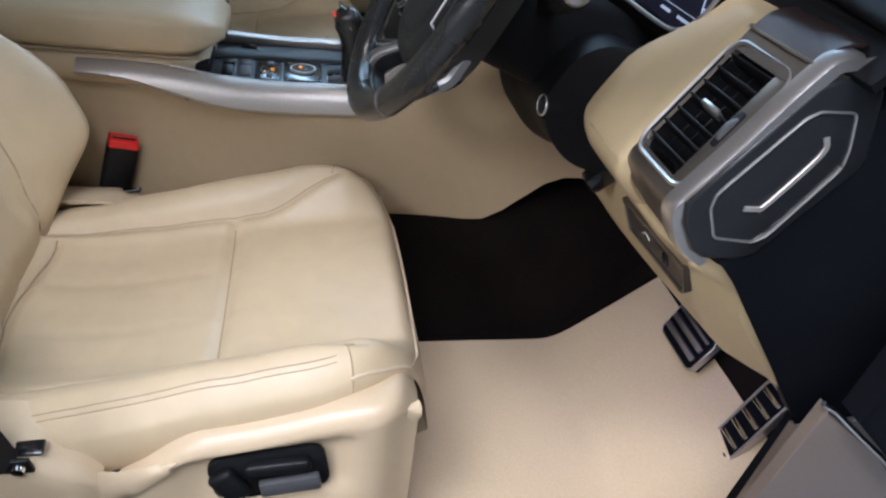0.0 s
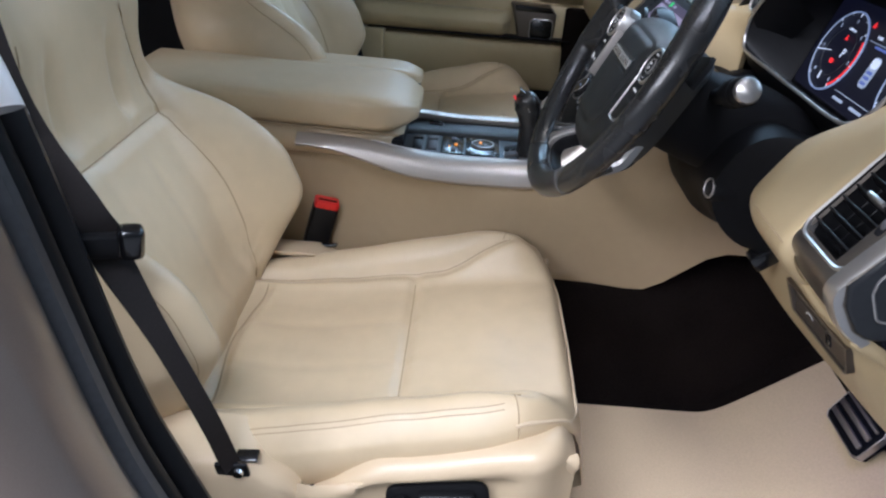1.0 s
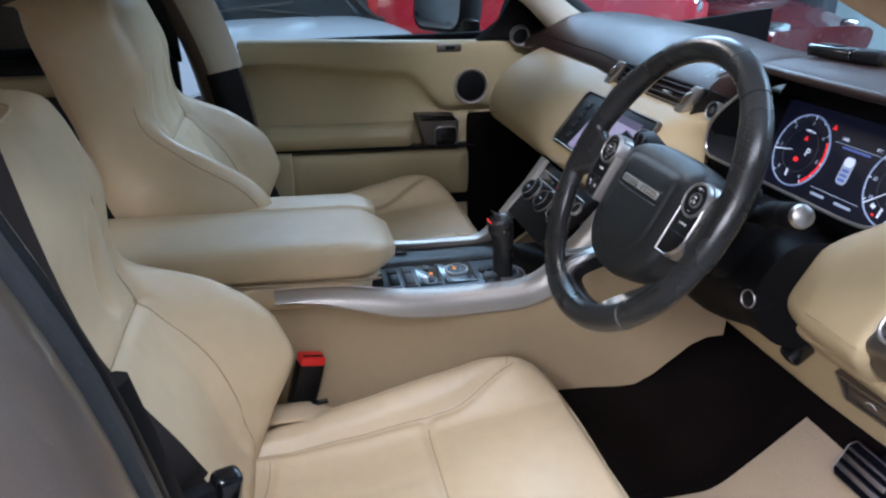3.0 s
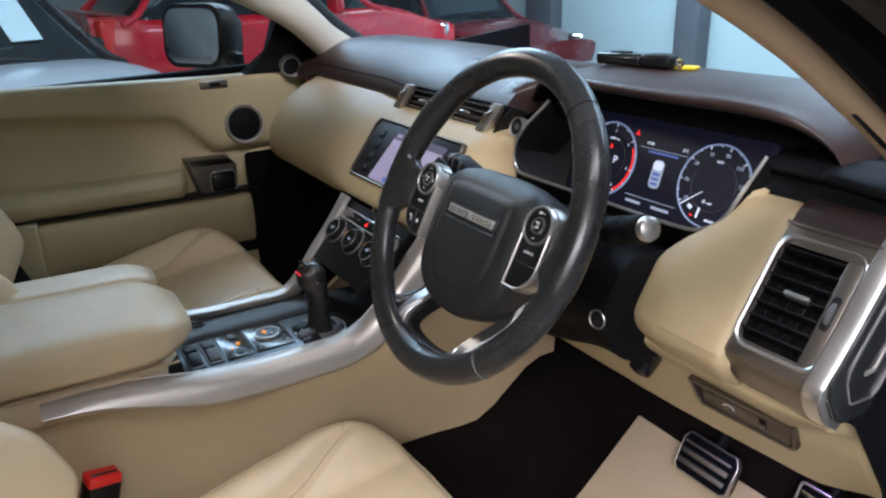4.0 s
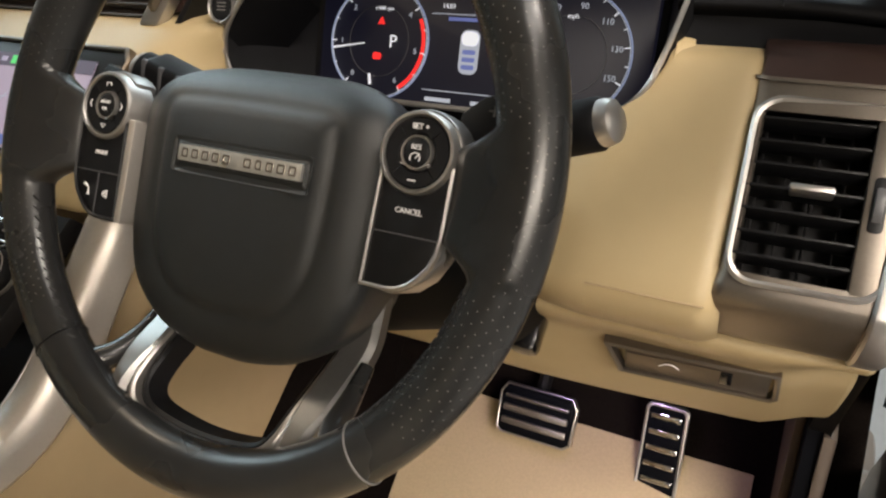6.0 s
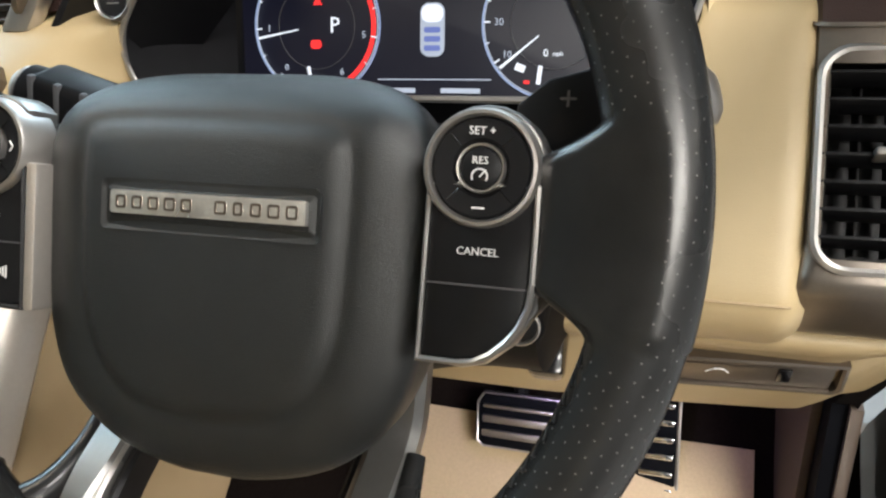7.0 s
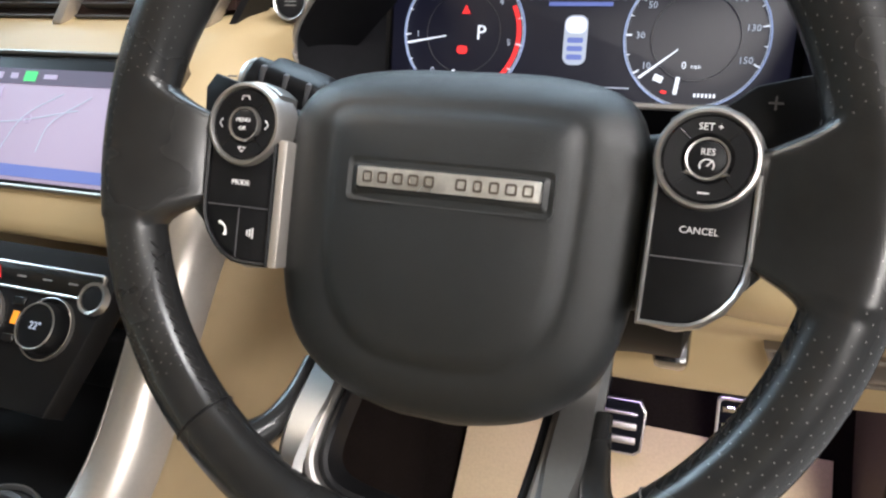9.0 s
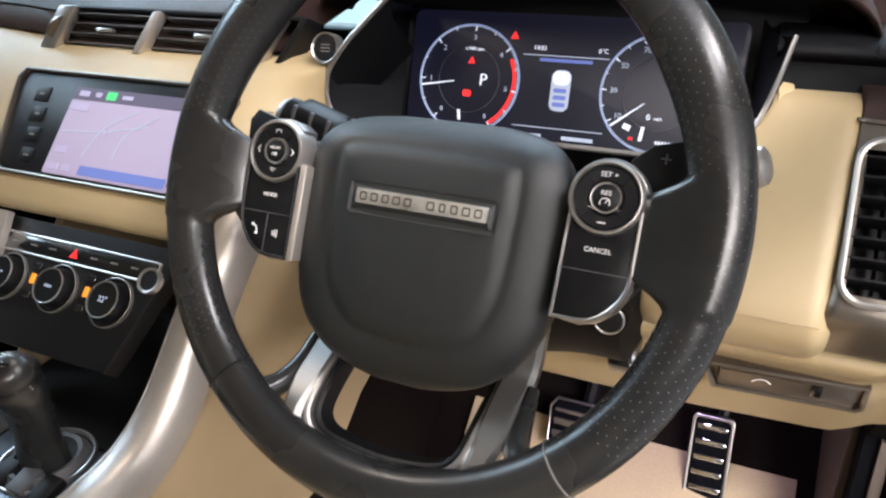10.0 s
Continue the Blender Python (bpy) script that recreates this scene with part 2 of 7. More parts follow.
def spline(pts, n, closed=False):
    """n points along a Catmull-Rom curve through pts."""
    p = [Vector(q) for q in pts]
    k = len(p)
    out = []
    spans = k if closed else k - 1
    for i in range(n):
        t = i * spans / (n if closed else n - 1)
        j = min(int(t), spans - 1)
        f = t - j
        if closed:
            a, b, c, d = p[(j - 1) % k], p[j % k], p[(j + 1) % k], p[(j + 2) % k]
        else:
            b, c = p[j], p[j + 1]
            a = p[j - 1] if j > 0 else b * 2 - c
            d = p[j + 2] if j + 2 < k else c * 2 - b
        out.append(0.5 * (2 * b + (c - a) * f + (2 * a - 5 * b + 4 * c - d) * f * f + (3 * b - a - 3 * c + d) * f ** 3))
    return out


def grid(rows, wrap=False, caps=False, m=None, ring=False):
    """A sheet of quads through rows of points. wrap: each row is a loop; ring: the last row joins the first."""
    bm = bmesh.new()
    vs = [[bm.verts.new(m @ Vector(p) if m else Vector(p)) for p in r] for r in rows]
    n = len(vs[0])
    pairs = list(zip(vs, vs[1:])) + ([(vs[-1], vs[0])] if ring else [])
    for a, b in pairs:
        for j in range(n if wrap else n - 1):
            bm.faces.new((a[j], a[(j + 1) % n], b[(j + 1) % n], b[j]))
    if caps:
        bm.faces.new(vs[0][::-1])
        bm.faces.new(vs[-1])
    return bm


def thick(bm, d):
    """Gives a sheet thickness d against its normals."""
    bmesh.ops.recalc_face_normals(bm, faces=bm.faces[:])
    bm.normal_update()
    verts, faces, rim = bm.verts[:], bm.faces[:], [e for e in bm.edges if e.is_boundary]
    twin = {v: bm.verts.new(v.co - v.normal * d) for v in verts}
    for f in faces:
        bm.faces.new([twin[v] for v in reversed(f.verts)])
    for e in rim:
        a, b = e.verts
        bm.faces.new((a, b, twin[b], twin[a]))
    return bm


def tube(pts, r, n=10, closed=False, flat=1.0, up=(0, 0, 1), caps=True):
    """A pipe along pts; r: a radius or one for each point; flat: its height over its width; up: towards its height."""
    pts = [Vector(p) for p in pts]
    k = len(pts)
    rows = []
    for i, p in enumerate(pts):
        a = pts[(i - 1) % k] if closed or i else p
        b = pts[(i + 1) % k] if closed or i < k - 1 else p
        t = (b - a).normalized()
        s = t.cross(Vector(up))
        s = s.normalized() if s.length > 1e-6 else t.orthogonal().normalized()
        w = s.cross(t).normalized()
        q = r[i] if isinstance(r, (list, tuple)) else r
        rows.append([p + s * q * math.cos(2 * math.pi * j / n) + w * q * flat * math.sin(2 * math.pi * j / n) for j in range(n)])
    return grid(rows, wrap=True, caps=caps and not closed, ring=closed)


def band(pts, w, t, up=(0, 0, 1)):
    """A flat strip along pts, w wide across up, t thick along it, with softened edges."""
    pts = [Vector(p) for p in pts]
    k = len(pts)
    rows = []
    for i, p in enumerate(pts):
        d = (pts[min(i + 1, k - 1)] - pts[max(i - 1, 0)]).normalized()
        s = d.cross(Vector(up)).normalized()
        q = s.cross(d).normalized()
        ww = w[i] if isinstance(w, (list, tuple)) else w
        e = min(t, ww) * 0.3
        rows.append([p + s * a + q * b for a, b in ((-ww / 2, -t / 2), (-ww / 2, t / 2 - e), (-ww / 2 + e, t / 2), (ww / 2 - e, t / 2), (ww / 2, t / 2 - e), (ww / 2, -t / 2))])
    return grid(rows, wrap=True, caps=True)


def rbox(size, bev=0.004, seg=2, m=None):
    bm = bmesh.new()
    bmesh.ops.create_cube(bm, size=1)
    bmesh.ops.scale(bm, vec=Vector(size), verts=bm.verts[:])
    if bev:
        bmesh.ops.bevel(bm, geom=bm.edges[:], offset=min(bev, min(size) * 0.45), segments=seg, affect="EDGES", profile=0.5)
    if m:
        bm.transform(m)
    return bm


def prism(poly, depth, m=None, bev=0.0, seg=2):
    """A plate with the outline poly in its own x, y, from z = 0 down to -depth; the upper edge is rounded by bev."""
    bm = bmesh.new()
    top = [bm.verts.new((p[0], p[1], 0)) for p in poly]
    low = [bm.verts.new((p[0], p[1], -depth)) for p in poly]
    f = bm.faces.new(top)
    bm.faces.new(low[::-1])
    k = len(poly)
    for i in range(k):
        bm.faces.new((top[i], low[i], low[(i + 1) % k], top[(i + 1) % k]))
    if bev:
        bmesh.ops.bevel(bm, geom=[e for e in f.edges], offset=bev, segments=seg, affect="EDGES", profile=0.5)
    if m:
        bm.transform(m)
    return bm


def frame_plate(outer, inner, depth, m=None, lip=0.0):
    """A ring between two outlines with the same number of points, from z = 0 down to -depth; lip lifts its middle."""
    mid = [((a[0] + b[0]) / 2, (a[1] + b[1]) / 2, lip) for a, b in zip(outer, inner)]
    rows = [[(p[0], p[1], -depth) for p in outer], [(p[0], p[1], 0) for p in outer], mid, [(p[0], p[1], 0) for p in inner], [(p[0], p[1], -depth) for p in inner]]
    return grid(rows, wrap=True, m=m)


def lathe(profile, n=24, m=None, caps=True):
    rows = [[(r * math.cos(2 * math.pi * j / n), r * math.sin(2 * math.pi * j / n), z) for j in range(n)] for r, z in profile]
    return grid(rows, wrap=True, caps=caps, m=m)


def rounded(w, h, r, n=5, cx=0.0, cy=0.0):
    """A rounded rectangle's outline, anticlockwise."""
    out = []
    for sx, sy, a0 in ((1, 1, 0), (-1, 1, 90), (-1, -1, 180), (1, -1, 270)):
        for i in range(n + 1):
            a = radians(a0 + 90 * i / n)
            out.append((cx + sx * (w / 2 - r) + r * math.cos(a), cy + sy * (h / 2 - r) + r * math.sin(a)))
    return out


def joined(*bms):
    out = bmesh.new()
    for b in bms:
        me = bpy.data.meshes.new("tmp")
        b.to_mesh(me)
        b.free()
        out.from_mesh(me)
        bpy.data.meshes.remove(me)
    return out


def lettering(text, size, m, mat, parent, name="lettering", squash=1.0, lift=0.0003):
    """Flat letters in the built-in font, centred at m, facing its z."""
    cu = bpy.data.curves.new("text", "FONT")
    cu.body, cu.size, cu.align_x, cu.align_y = text, size, "CENTER", "CENTER"
    cu.extrude, cu.resolution_u = lift, 2
    ob = new("text", cu)
    bpy.context.view_layer.update()
    me = bpy.data.meshes.new_from_object(ob.evaluated_get(bpy.context.evaluated_depsgraph_get()))
    bpy.data.objects.remove(ob)
    me.transform(m @ Matrix.Diagonal((squash, 1, 1, 1)))
    me.materials.clear()
    me.materials.append(mat)
    o = new(name, me)
    o.parent = parent
    if parent.type == "EMPTY":
        o.matrix_parent_inverse = Matrix.Translation(parent.location).inverted()
    return o


def smooth(a, b, x):
    t = min(max((x - a) / (b - a), 0), 1)
    return t * t * (3 - 2 * t)


def bell(x, c, w):
    return math.exp(-((x - c) / w) ** 2)


# ------------------------------------------------------------------ garage round the car
lone("ground", grid([[(-14, -9, 0), (-14, 9, 0)], [(9, -9, 0), (9, 9, 0)]]), M_FLOOR, "grey concrete garage floor", "floor", kind="structure")
lone("wall_north", rbox((24, 0.2, 4.2), 0, m=pose(-2.5, 7.1, 2.1)), M_WALL, "blue-grey painted garage wall", "wall", kind="structure")
lone("wall_west", rbox((0.2, 16.2, 4.2), 0, m=pose(-13.6, -0.95, 2.1)), M_WALL, "blue-grey painted garage wall", "wall", kind="structure")
lone("wall_east", rbox((0.2, 16.2, 4.2), 0, m=pose(6.6, -0.95, 2.1)), M_WALL_PALE, "white painted garage wall", "wall", kind="structure")
lone("wall_south", rbox((24, 0.2, 4.2), 0, m=pose(-2.5, -6.05, 2.1)), M_WALL_PALE, "white painted garage wall", "wall", kind="structure")
lone("ceiling", rbox((24, 16.4, 0.2), 0, m=pose(-2.5, -1, 4.3)), M_WALL_PALE, "pale grey garage ceiling", "ceiling", kind="structure")


def ceiling_light(x, y, along_x, length=2.6):
    t = thing("ceiling_light", "white ceiling tube light in a tray", "ceiling light", (x, y, 3.4), "garage tube lights")
    size = (length, 0.5, 0.10) if along_x else (0.5, length, 0.10)
    part("tray", rbox(size, 0.01, m=pose(x, y, 3.53)), M_WHITE, t)
    for d in (-0.12, 0.12):
        a = (x - length * 0.47, y + d, 3.455) if along_x else (x + d, y - length * 0.47, 3.455)
        b = (x + length * 0.47, y + d, 3.455) if along_x else (x + d, y + length * 0.47, 3.455)
        part("tube", tube([a, b], 0.02, 8), M_TUBE_GLOW, t)
    for e in (-0.4, 0.4):
        p = (x + length * e, y, 3.9) if along_x else (x, y + length * e, 3.9)
        part("hanger", tube([(p[0], p[1], 3.57), (p[0], p[1], 4.22)], 0.006, 6), M_WHITE, t)
    return t


ceiling_light(2.05, -0.75, True)
ceiling_light(0.2, 3.1, True)
# unseen tray added above the side fill
ceiling_light(5.0, -0.9, False)
ceiling_light(-3.4, 1.0, False)
ceiling_light(3.6, -3.6, True)
ceiling_light(-5.0, 4.6, True)
ceiling_light(-2.2, 4.6, True)

# what stands along the far wall
for x, w, nm in ((-5.15, 0.36, "column"), (-8.0, 0.62, "column")):
    c = thing("column", "dark grey painted square column at the wall", "column", (x, 6.9, 0), "wall columns")
    part("shaft", rbox((w, 0.22, 4.1), 0.01, m=pose(x, 6.88, 2.06)), M_WALL_DARK, c)
    part("base", rbox((w + 0.08, 0.25, 0.14), 0.01, m=pose(x, 6.86, 0.075)), M_GREY_PLASTIC, c)
ext = thing("fire_extinguisher", "red fire extinguisher standing by the garage wall", "fire extinguisher", (-7.15, 6.85, 0.0))
part("foot", lathe([(0.088, 0.0), (0.094, 0.004), (0.094, 0.025), (0.088, 0.03)], 20, pose(-7.15, 6.85, 0.001)), M_BLACK, ext)
part("cylinder", lathe([(0.03, 0), (0.085, 0.01), (0.09, 0.03), (0.09, 0.33), (0.075, 0.39), (0.03, 0.42)], 20, pose(-7.15, 6.85, 0.012)), M_PAINT_RED, ext)
part("valve", rbox((0.05, 0.05, 0.05), 0.008, m=pose(-7.15, 6.85, 0.447)), M_BLACK, ext)
part("lever", rbox((0.03, 0.12, 0.015), 0.004, m=pose(-7.15, 6.80, 0.482, 12)), M_BLACK, ext)
part("hose", tube(spline([(-7.15, 6.82, 0.452), (-7.05, 6.80, 0.432), (-7.04, 6.8, 0.262), (-7.05, 6.81, 0.112)], 14), 0.010, 7), M_BLACK, ext)
part("label_band", lathe([(0.0905, 0.14), (0.0915, 0.145), (0.0915, 0.25), (0.0905, 0.255)], 20, pose(-7.15, 6.85, 0.012), caps=False), M_WHITE, ext)


gate = thing("door_1", "bright glazed garage door with a blue band", "garage door", (-1.1, 6.97, 0), kind="structure")
part("door_frame", frame_plate(rounded(1.80, 2.50, 0.02), rounded(1.68, 2.38, 0.02), 0.06, axes((-1.06, 6.97, 1.26), (1, 0, 0), (0, 0, 1))), M_WHITE, gate, "white frame")
part("pane", rbox((1.70, 0.012, 2.40), 0, m=pose(-1.06, 6.985, 1.26)), M_DAYLIGHT, gate, "bright daylight pane")
for z, h in ((0.52, 0.09), (0.86, 0.16)):
    part("blue_band", rbox((1.66, 0.03, h), 0.004, m=pose(-1.06, 6.955, z)), M_BLUE_BAND, gate, "blue band")
part("mullion", rbox((0.05, 0.05, 2.38), 0.004, m=pose(-1.06, 6.95, 1.26)), M_WHITE, gate)


def parked_car(name, label, paint, m, length=4.4, width=1.80, height=1.50, bonnet=1.0, pillar=None, group="parked cars"):
    """A saloon or hatchback, its nose towards +y, its base at the origin; m places it."""
    car = thing(name, label, "car", (0, 0, 0), group)
    hw, hl = width / 2, length / 2
    sill, belt = 0.32, bonnet * 0.95
    # body: sections along the car, each from sill over the shoulder to the middle line and across
    def body_row(y):
        f = y / hl
        nose = smooth(0.55, 1.0, f)
        tail = smooth(0.7, 1.0, -f)
        w = hw * (1 - 0.13 * nose ** 2 - 0.10 * tail ** 2)
        top = bonnet + 0.02 - 0.22 * smooth(0.35, 1.0, f) ** 1.6 if f > 0.2 else bonnet + 0.02 + 0.05 * tail
        pts = [(-w * 0.93, sill), (-w, sill + 0.12), (-w, belt - 0.22), (-w * 0.985, min(belt - 0.08, top - 0.09)), (-w * 0.93, top - 0.035), (-w * 0.6, top), (0, top + 0.012)]
        pts = spline([(p[0], 0, p[1]) for p in pts], 16)
        full = pts + [Vector((-p.x, 0, p.z)) for p in reversed(pts[:-1])]
        return [(p.x, y, p.z) for p in full]
    rows = [body_row(-hl + length * i / 30) for i in range(31)]
    bits = [part("body", grid(rows, wrap=True, caps=True, m=m), paint, car)]
    # cabin: glasshouse with roof
    zr = height
    y0, y1, y2, y3 = -hl * 0.88, -hl * 0.55, hl * 0.12, hl * 0.46
    def cab(y):
        if y < y1:
            k = smooth(y0, y1, y)
        elif y > y2:
            k = 1 - smooth(y2, y3, y) ** 0.8
        else:
            k = 1
        return bonnet - 0.02 + (zr - bonnet) * k
    rows = []
    for i in range(25):
        y = y0 + (y3 - y0) * i / 24
        z = cab(y)
        a = hw * 0.93
        b = a - (z - bonnet) * 0.38
        pts = spline([(-a, y, bonnet - 0.03), (-(a + b) / 2, y, (bonnet + z) / 2), (-b, y, z - 0.02), (-b * 0.6, y, z + 0.012), (0, y, z + 0.02), (b * 0.6, y, z + 0.012), (b, y, z - 0.02), ((a + b) / 2, y, (bonnet + z) / 2), (a, y, bonnet - 0.03)], 21)
        rows.append(pts)
    bits.append(part("glasshouse", grid(rows, m=m), M_CAR_GLASS, car, "dark tinted car glass"))
    rows = []
    for i in range(13):
        y = y1 - 0.05 + (y2 - y1 + 0.1) * i / 12
        z = cab(y) + 0.008
        b = hw * 0.93 - (z - bonnet) * 0.38
        rows.append(spline([(-b - 0.012, y, z - 0.05), (-b * 0.97, y, z - 0.012), (-b * 0.6, y, z + 0.016), (0, y, z + 0.024), (b * 0.6, y, z + 0.016), (b * 0.97, y, z - 0.012), (b + 0.012, y, z - 0.05)], 15))
    bits.append(part("roof", grid(rows, m=m), paint, car))
    for s in (-1, 1):
        for ya, yb in ((y2, y3), (y1, y0)):
            pl = []
            for i in range(8):
                y = ya + (yb - ya) * i / 7
                z = cab(y)
                b = hw * 0.93 - (z - bonnet) * 0.38
                pl.append((s * (b + 0.004), y, z - 0.01))
            bits.append(part("roof_pillar", tube([m @ Vector(p) for p in pl], 0.032, 8), pillar or paint, car))
        ym = (y1 + y2) / 2 - 0.05
        z = cab(ym)
        b = hw * 0.93 - (z - bonnet) * 0.38
        bits.append(part("door_pillar", tube([m @ Vector((s * hw * 0.935, ym, bonnet - 0.02)), m @ Vector((s * (b + 0.005), ym, z - 0.03))], 0.03, 8), M_BLACK, car))
        bits.append(part("door_mirror", rbox((0.20, 0.11, 0.14), 0.04, 3, m @ pose(s * (hw + 0.10), y3 - 0.62, bonnet + 0.03)), pillar or paint, car))
        for yy in (-hl * 0.62, hl * 0.62):
            wm = m @ pose(s * (hw - 0.09), yy, 0.33, 0, 90, 0)
            wheel = part("wheel", lathe([(0.20, -0.10), (0.30, -0.105), (0.33, -0.08), (0.33, 0.08), (0.30, 0.105), (0.20, 0.10)], 28, wm), M_RUBBER, car)
            part("rim", lathe([(0.02, -0.05), (0.20, -0.106), (0.205, 0.106), (0.02, 0.05)], 20, wm), M_SATIN, wheel)
        bits.append(part("headlight", rbox((0.34, 0.22, 0.15), 0.05, 3, m @ pose(s * hw * 0.70, hl * 0.93, bonnet * 0.74, 0, 0, -s * 22)), M_CHROME, car, "clear headlight"))
        bits.append(part("tail_light", rbox((0.22, 0.16, 0.34), 0.04, 3, m @ pose(s * hw * 0.82, -hl * 0.95, bonnet * 0.86, 0, 0, s * 18)), M_RED_PLASTIC, car, "red tail light"))
        bits.append(part("door_handle", rbox((0.03, 0.20, 0.03), 0.01, 2, m @ pose(s * (hw + 0.005), -0.25, belt - 0.14)), M_CHROME, car, "chrome pull handle"))
        bits.append(part("wiper", tube(spline([m @ Vector((-0.55 * s * hw + 0.1, y3 - 0.02, bonnet + 0.035)), m @ Vector((-0.1 * s * hw + 0.08, y3 - 0.10, bonnet + 0.085)), m @ Vector((0.32 * s * hw, y3 - 0.13, bonnet + 0.11))], 10), 0.010, 6), M_BLACK, car))
    bits.append(part("grille", rbox((0.8, 0.05, 0.16), 0.02, 2, m @ pose(0, hl * 0.985, bonnet * 0.62)), M_BLACK, car))
    bits.append(part("bumper", rbox((width * 0.8, 0.14, 0.18), 0.05, 3, m @ pose(0, hl * 0.95, 0.42)), paint, car))
    return car


silver = parked_car("silver_car", "silver-grey car parked alongside, black wipers down", M_PAINT_SILVER, pose(-4.40, -0.97, 0, 0, 0, -66), 4.5, 1.82, 1.56, 0.975, M_CAP_BLACK)
parked_car("red_car", "bright red hatchback parked beyond the silver car", M_PAINT_RED, pose(-6.55, 2.04, 0, 0, 0, 8), 3.8, 1.78, 1.62, 1.12)
SILVER_AT = pose(-4.40, -0.97, 0, 0, 0, -66)
for x, y, w in ((-0.44, 0.66, 0.18), (0.06, 0.64, 0.30)):
    part("price_sheet", rbox((w, 0.36, 0.004), 0.001, 1, SILVER_AT @ pose(x, y, 1.238, -46, 0, 0)), M_WALL, silver, "white sheet behind the windscreen")
parked_car("maroon_car", "dark maroon car parked in front of the garage wall", M_PAINT_MAROON, pose(-8.0, 4.9, 0, 0, 0, -78), 4.4, 1.80, 1.48, 0.80)

# ------------------------------------------------------------------ the shell of the car that is looked into
shell = thing("car_shell", "brown metallic car body with its driver door opening", "car body", (0, -0.6, 0.2))
floor_z = 0.45


def floor_row(x):
    return [(x, y, z) for y, z in ((-2.0, 0.45), (-0.9, 0.45), (-0.3, 0.45), (0.2, 0.45), (0.29, 0.455), (0.36, 0.50), (0.47, 0.59), (0.58, 0.70), (0.66, 0.86), (0.70, 1.02))]


lone("carpet", thick(grid([floor_row(-0.80), floor_row(-0.4), floor_row(0.0), floor_row(0.4), floor_row(0.72), floor_row(0.80)]), 0.02), M_CARPET, "black loop-pile carpet over the floor and toe board", "carpet", kind="structure")
part("floor_pan", rbox((1.74, 3.1, 0.10), 0.02, m=pose(0, -0.65, 0.36)), M_PAINT_BROWN, shell)
# sills and rocker, brown paint with a black step strip
for s in (-1, 1):
    part("sill", rbox((0.16, 2.9, 0.17), 0.035, 3, pose(s * 0.865, -0.75, 0.405)), M_PAINT_BROWN, shell)
    part("sill_strip", rbox((0.10, 1.25, 0.012), 0.004, 2, pose(s * 0.83, -0.15, 0.497)), M_BLACK, shell, "ribbed black step strip")

# roof and headliner
def roof_row(y, dz):
    z = 1.60 + dz - 0.10 * smooth(-0.25, 0.15, y) - 0.05 * smooth(-1.2, -2.1, y)
    return spline([(-0.66, y, z - 0.10), (-0.60, y, z - 0.04), (-0.3, y, z), (0, y, z + 0.01), (0.3, y, z), (0.60, y, z - 0.04), (0.66, y, z - 0.10)], 15)


part("headliner", thick(grid([roof_row(-2.2 + 2.05 * i / 12, 0) for i in range(13)]), 0.02), M_HEADLINER, shell, "cream cloth headliner")
part("roof_skin", thick(grid([roof_row(-2.25 + 2.12 * i / 12, 0.06) for i in range(13)]), 0.012), M_PAINT_BROWN, shell)

# windscreen pillars: cloth trim inside, black seal and brown paint outside
for s in (-1, 1):
    if s > 0:
        base = spline([(0.690, 0.37, 1.172), (0.692, 0.30, 1.213), (0.694, 0.19, 1.279), (0.696, 0.053, 1.354), (0.682, -0.10, 1.428), (0.664, -0.25, 1.49), (0.645, -0.40, 1.545)], 18)
    else:
        base = spline([(-0.715, 0.375, 1.19), (-0.70, 0.280, 1.25), (-0.665, 0.151, 1.35), (-0.63, -0.12, 1.47), (-0.605, -0.42, 1.545)], 18)
    part("a_pillar_trim", tube(base, [(0.0115 if s > 0 else 0.040) + 0.004 * smooth(6, 17, i) for i in range(18)], 14, flat=1.25, up=(0.55 * s, -0.5, 0.8)), M_TAN_PILLAR if s > 0 else M_HEADLINER, shell, "cloth covered windscreen pillar")
    seal = [p + Vector((s * (0.030 if s > 0 else 0.05), 0.016, 0.014)) for p in base]
    part("door_seal", tube(seal, 0.024, 8), M_RUBBER, shell, "black rubber door seal")
    outer = [p + Vector((s * 0.100, 0.055, 0.012)) for p in base]
    part("a_pillar_skin", tube(outer, 0.042, 10), M_BLACK, shell, "black outer pillar")
# vents in the foot of the right pillar trim
va, vb = Vector((0.6945, 0.165, 1.293)), Vector((0.6915, 0.300, 1.213))
along = (vb - va).normalized()
face = Vector((0.38, -0.90, 0.16)).normalized()
for k in (-1, 1):
    at = (va + vb) / 2 + face * 0.0150 + along.cross(face).normalized() * 0.0048 * k
    part("pillar_vent", rbox((0.118, 0.0056, 0.006), 0.0015, 2, axes(at, along, along.cross(face))), M_BLACK, shell, "dark demister slot")

# door openings: lower front jamb behind the dash end, brown body below it
part("front_jamb", prism([(0.165, 1.005), (0.30, 1.17), (0.80, 1.17), (0.80, 0.47), (0.30, 0.47), (0.345, 0.79), (0.335, 0.80), (0.205, 0.975)][::-1], 0.02, Matrix(((0, 0, 1, 0.738), (1, 0, 0, 0), (0, 1, 0, 0), (0, 0, 0, 1))), 0.004), M_RUBBER, shell, "black jamb lining")
part("front_jamb", prism([(0.26, 0.45), (0.98, 0.45), (0.98, 1.25), (0.26, 1.17)], 0.02, Matrix(((0, 0, 1, -0.78), (1, 0, 0, 0), (0, 1, 0, 0), (0, 0, 0, 1)))), M_RUBBER, shell, "black jamb lining")
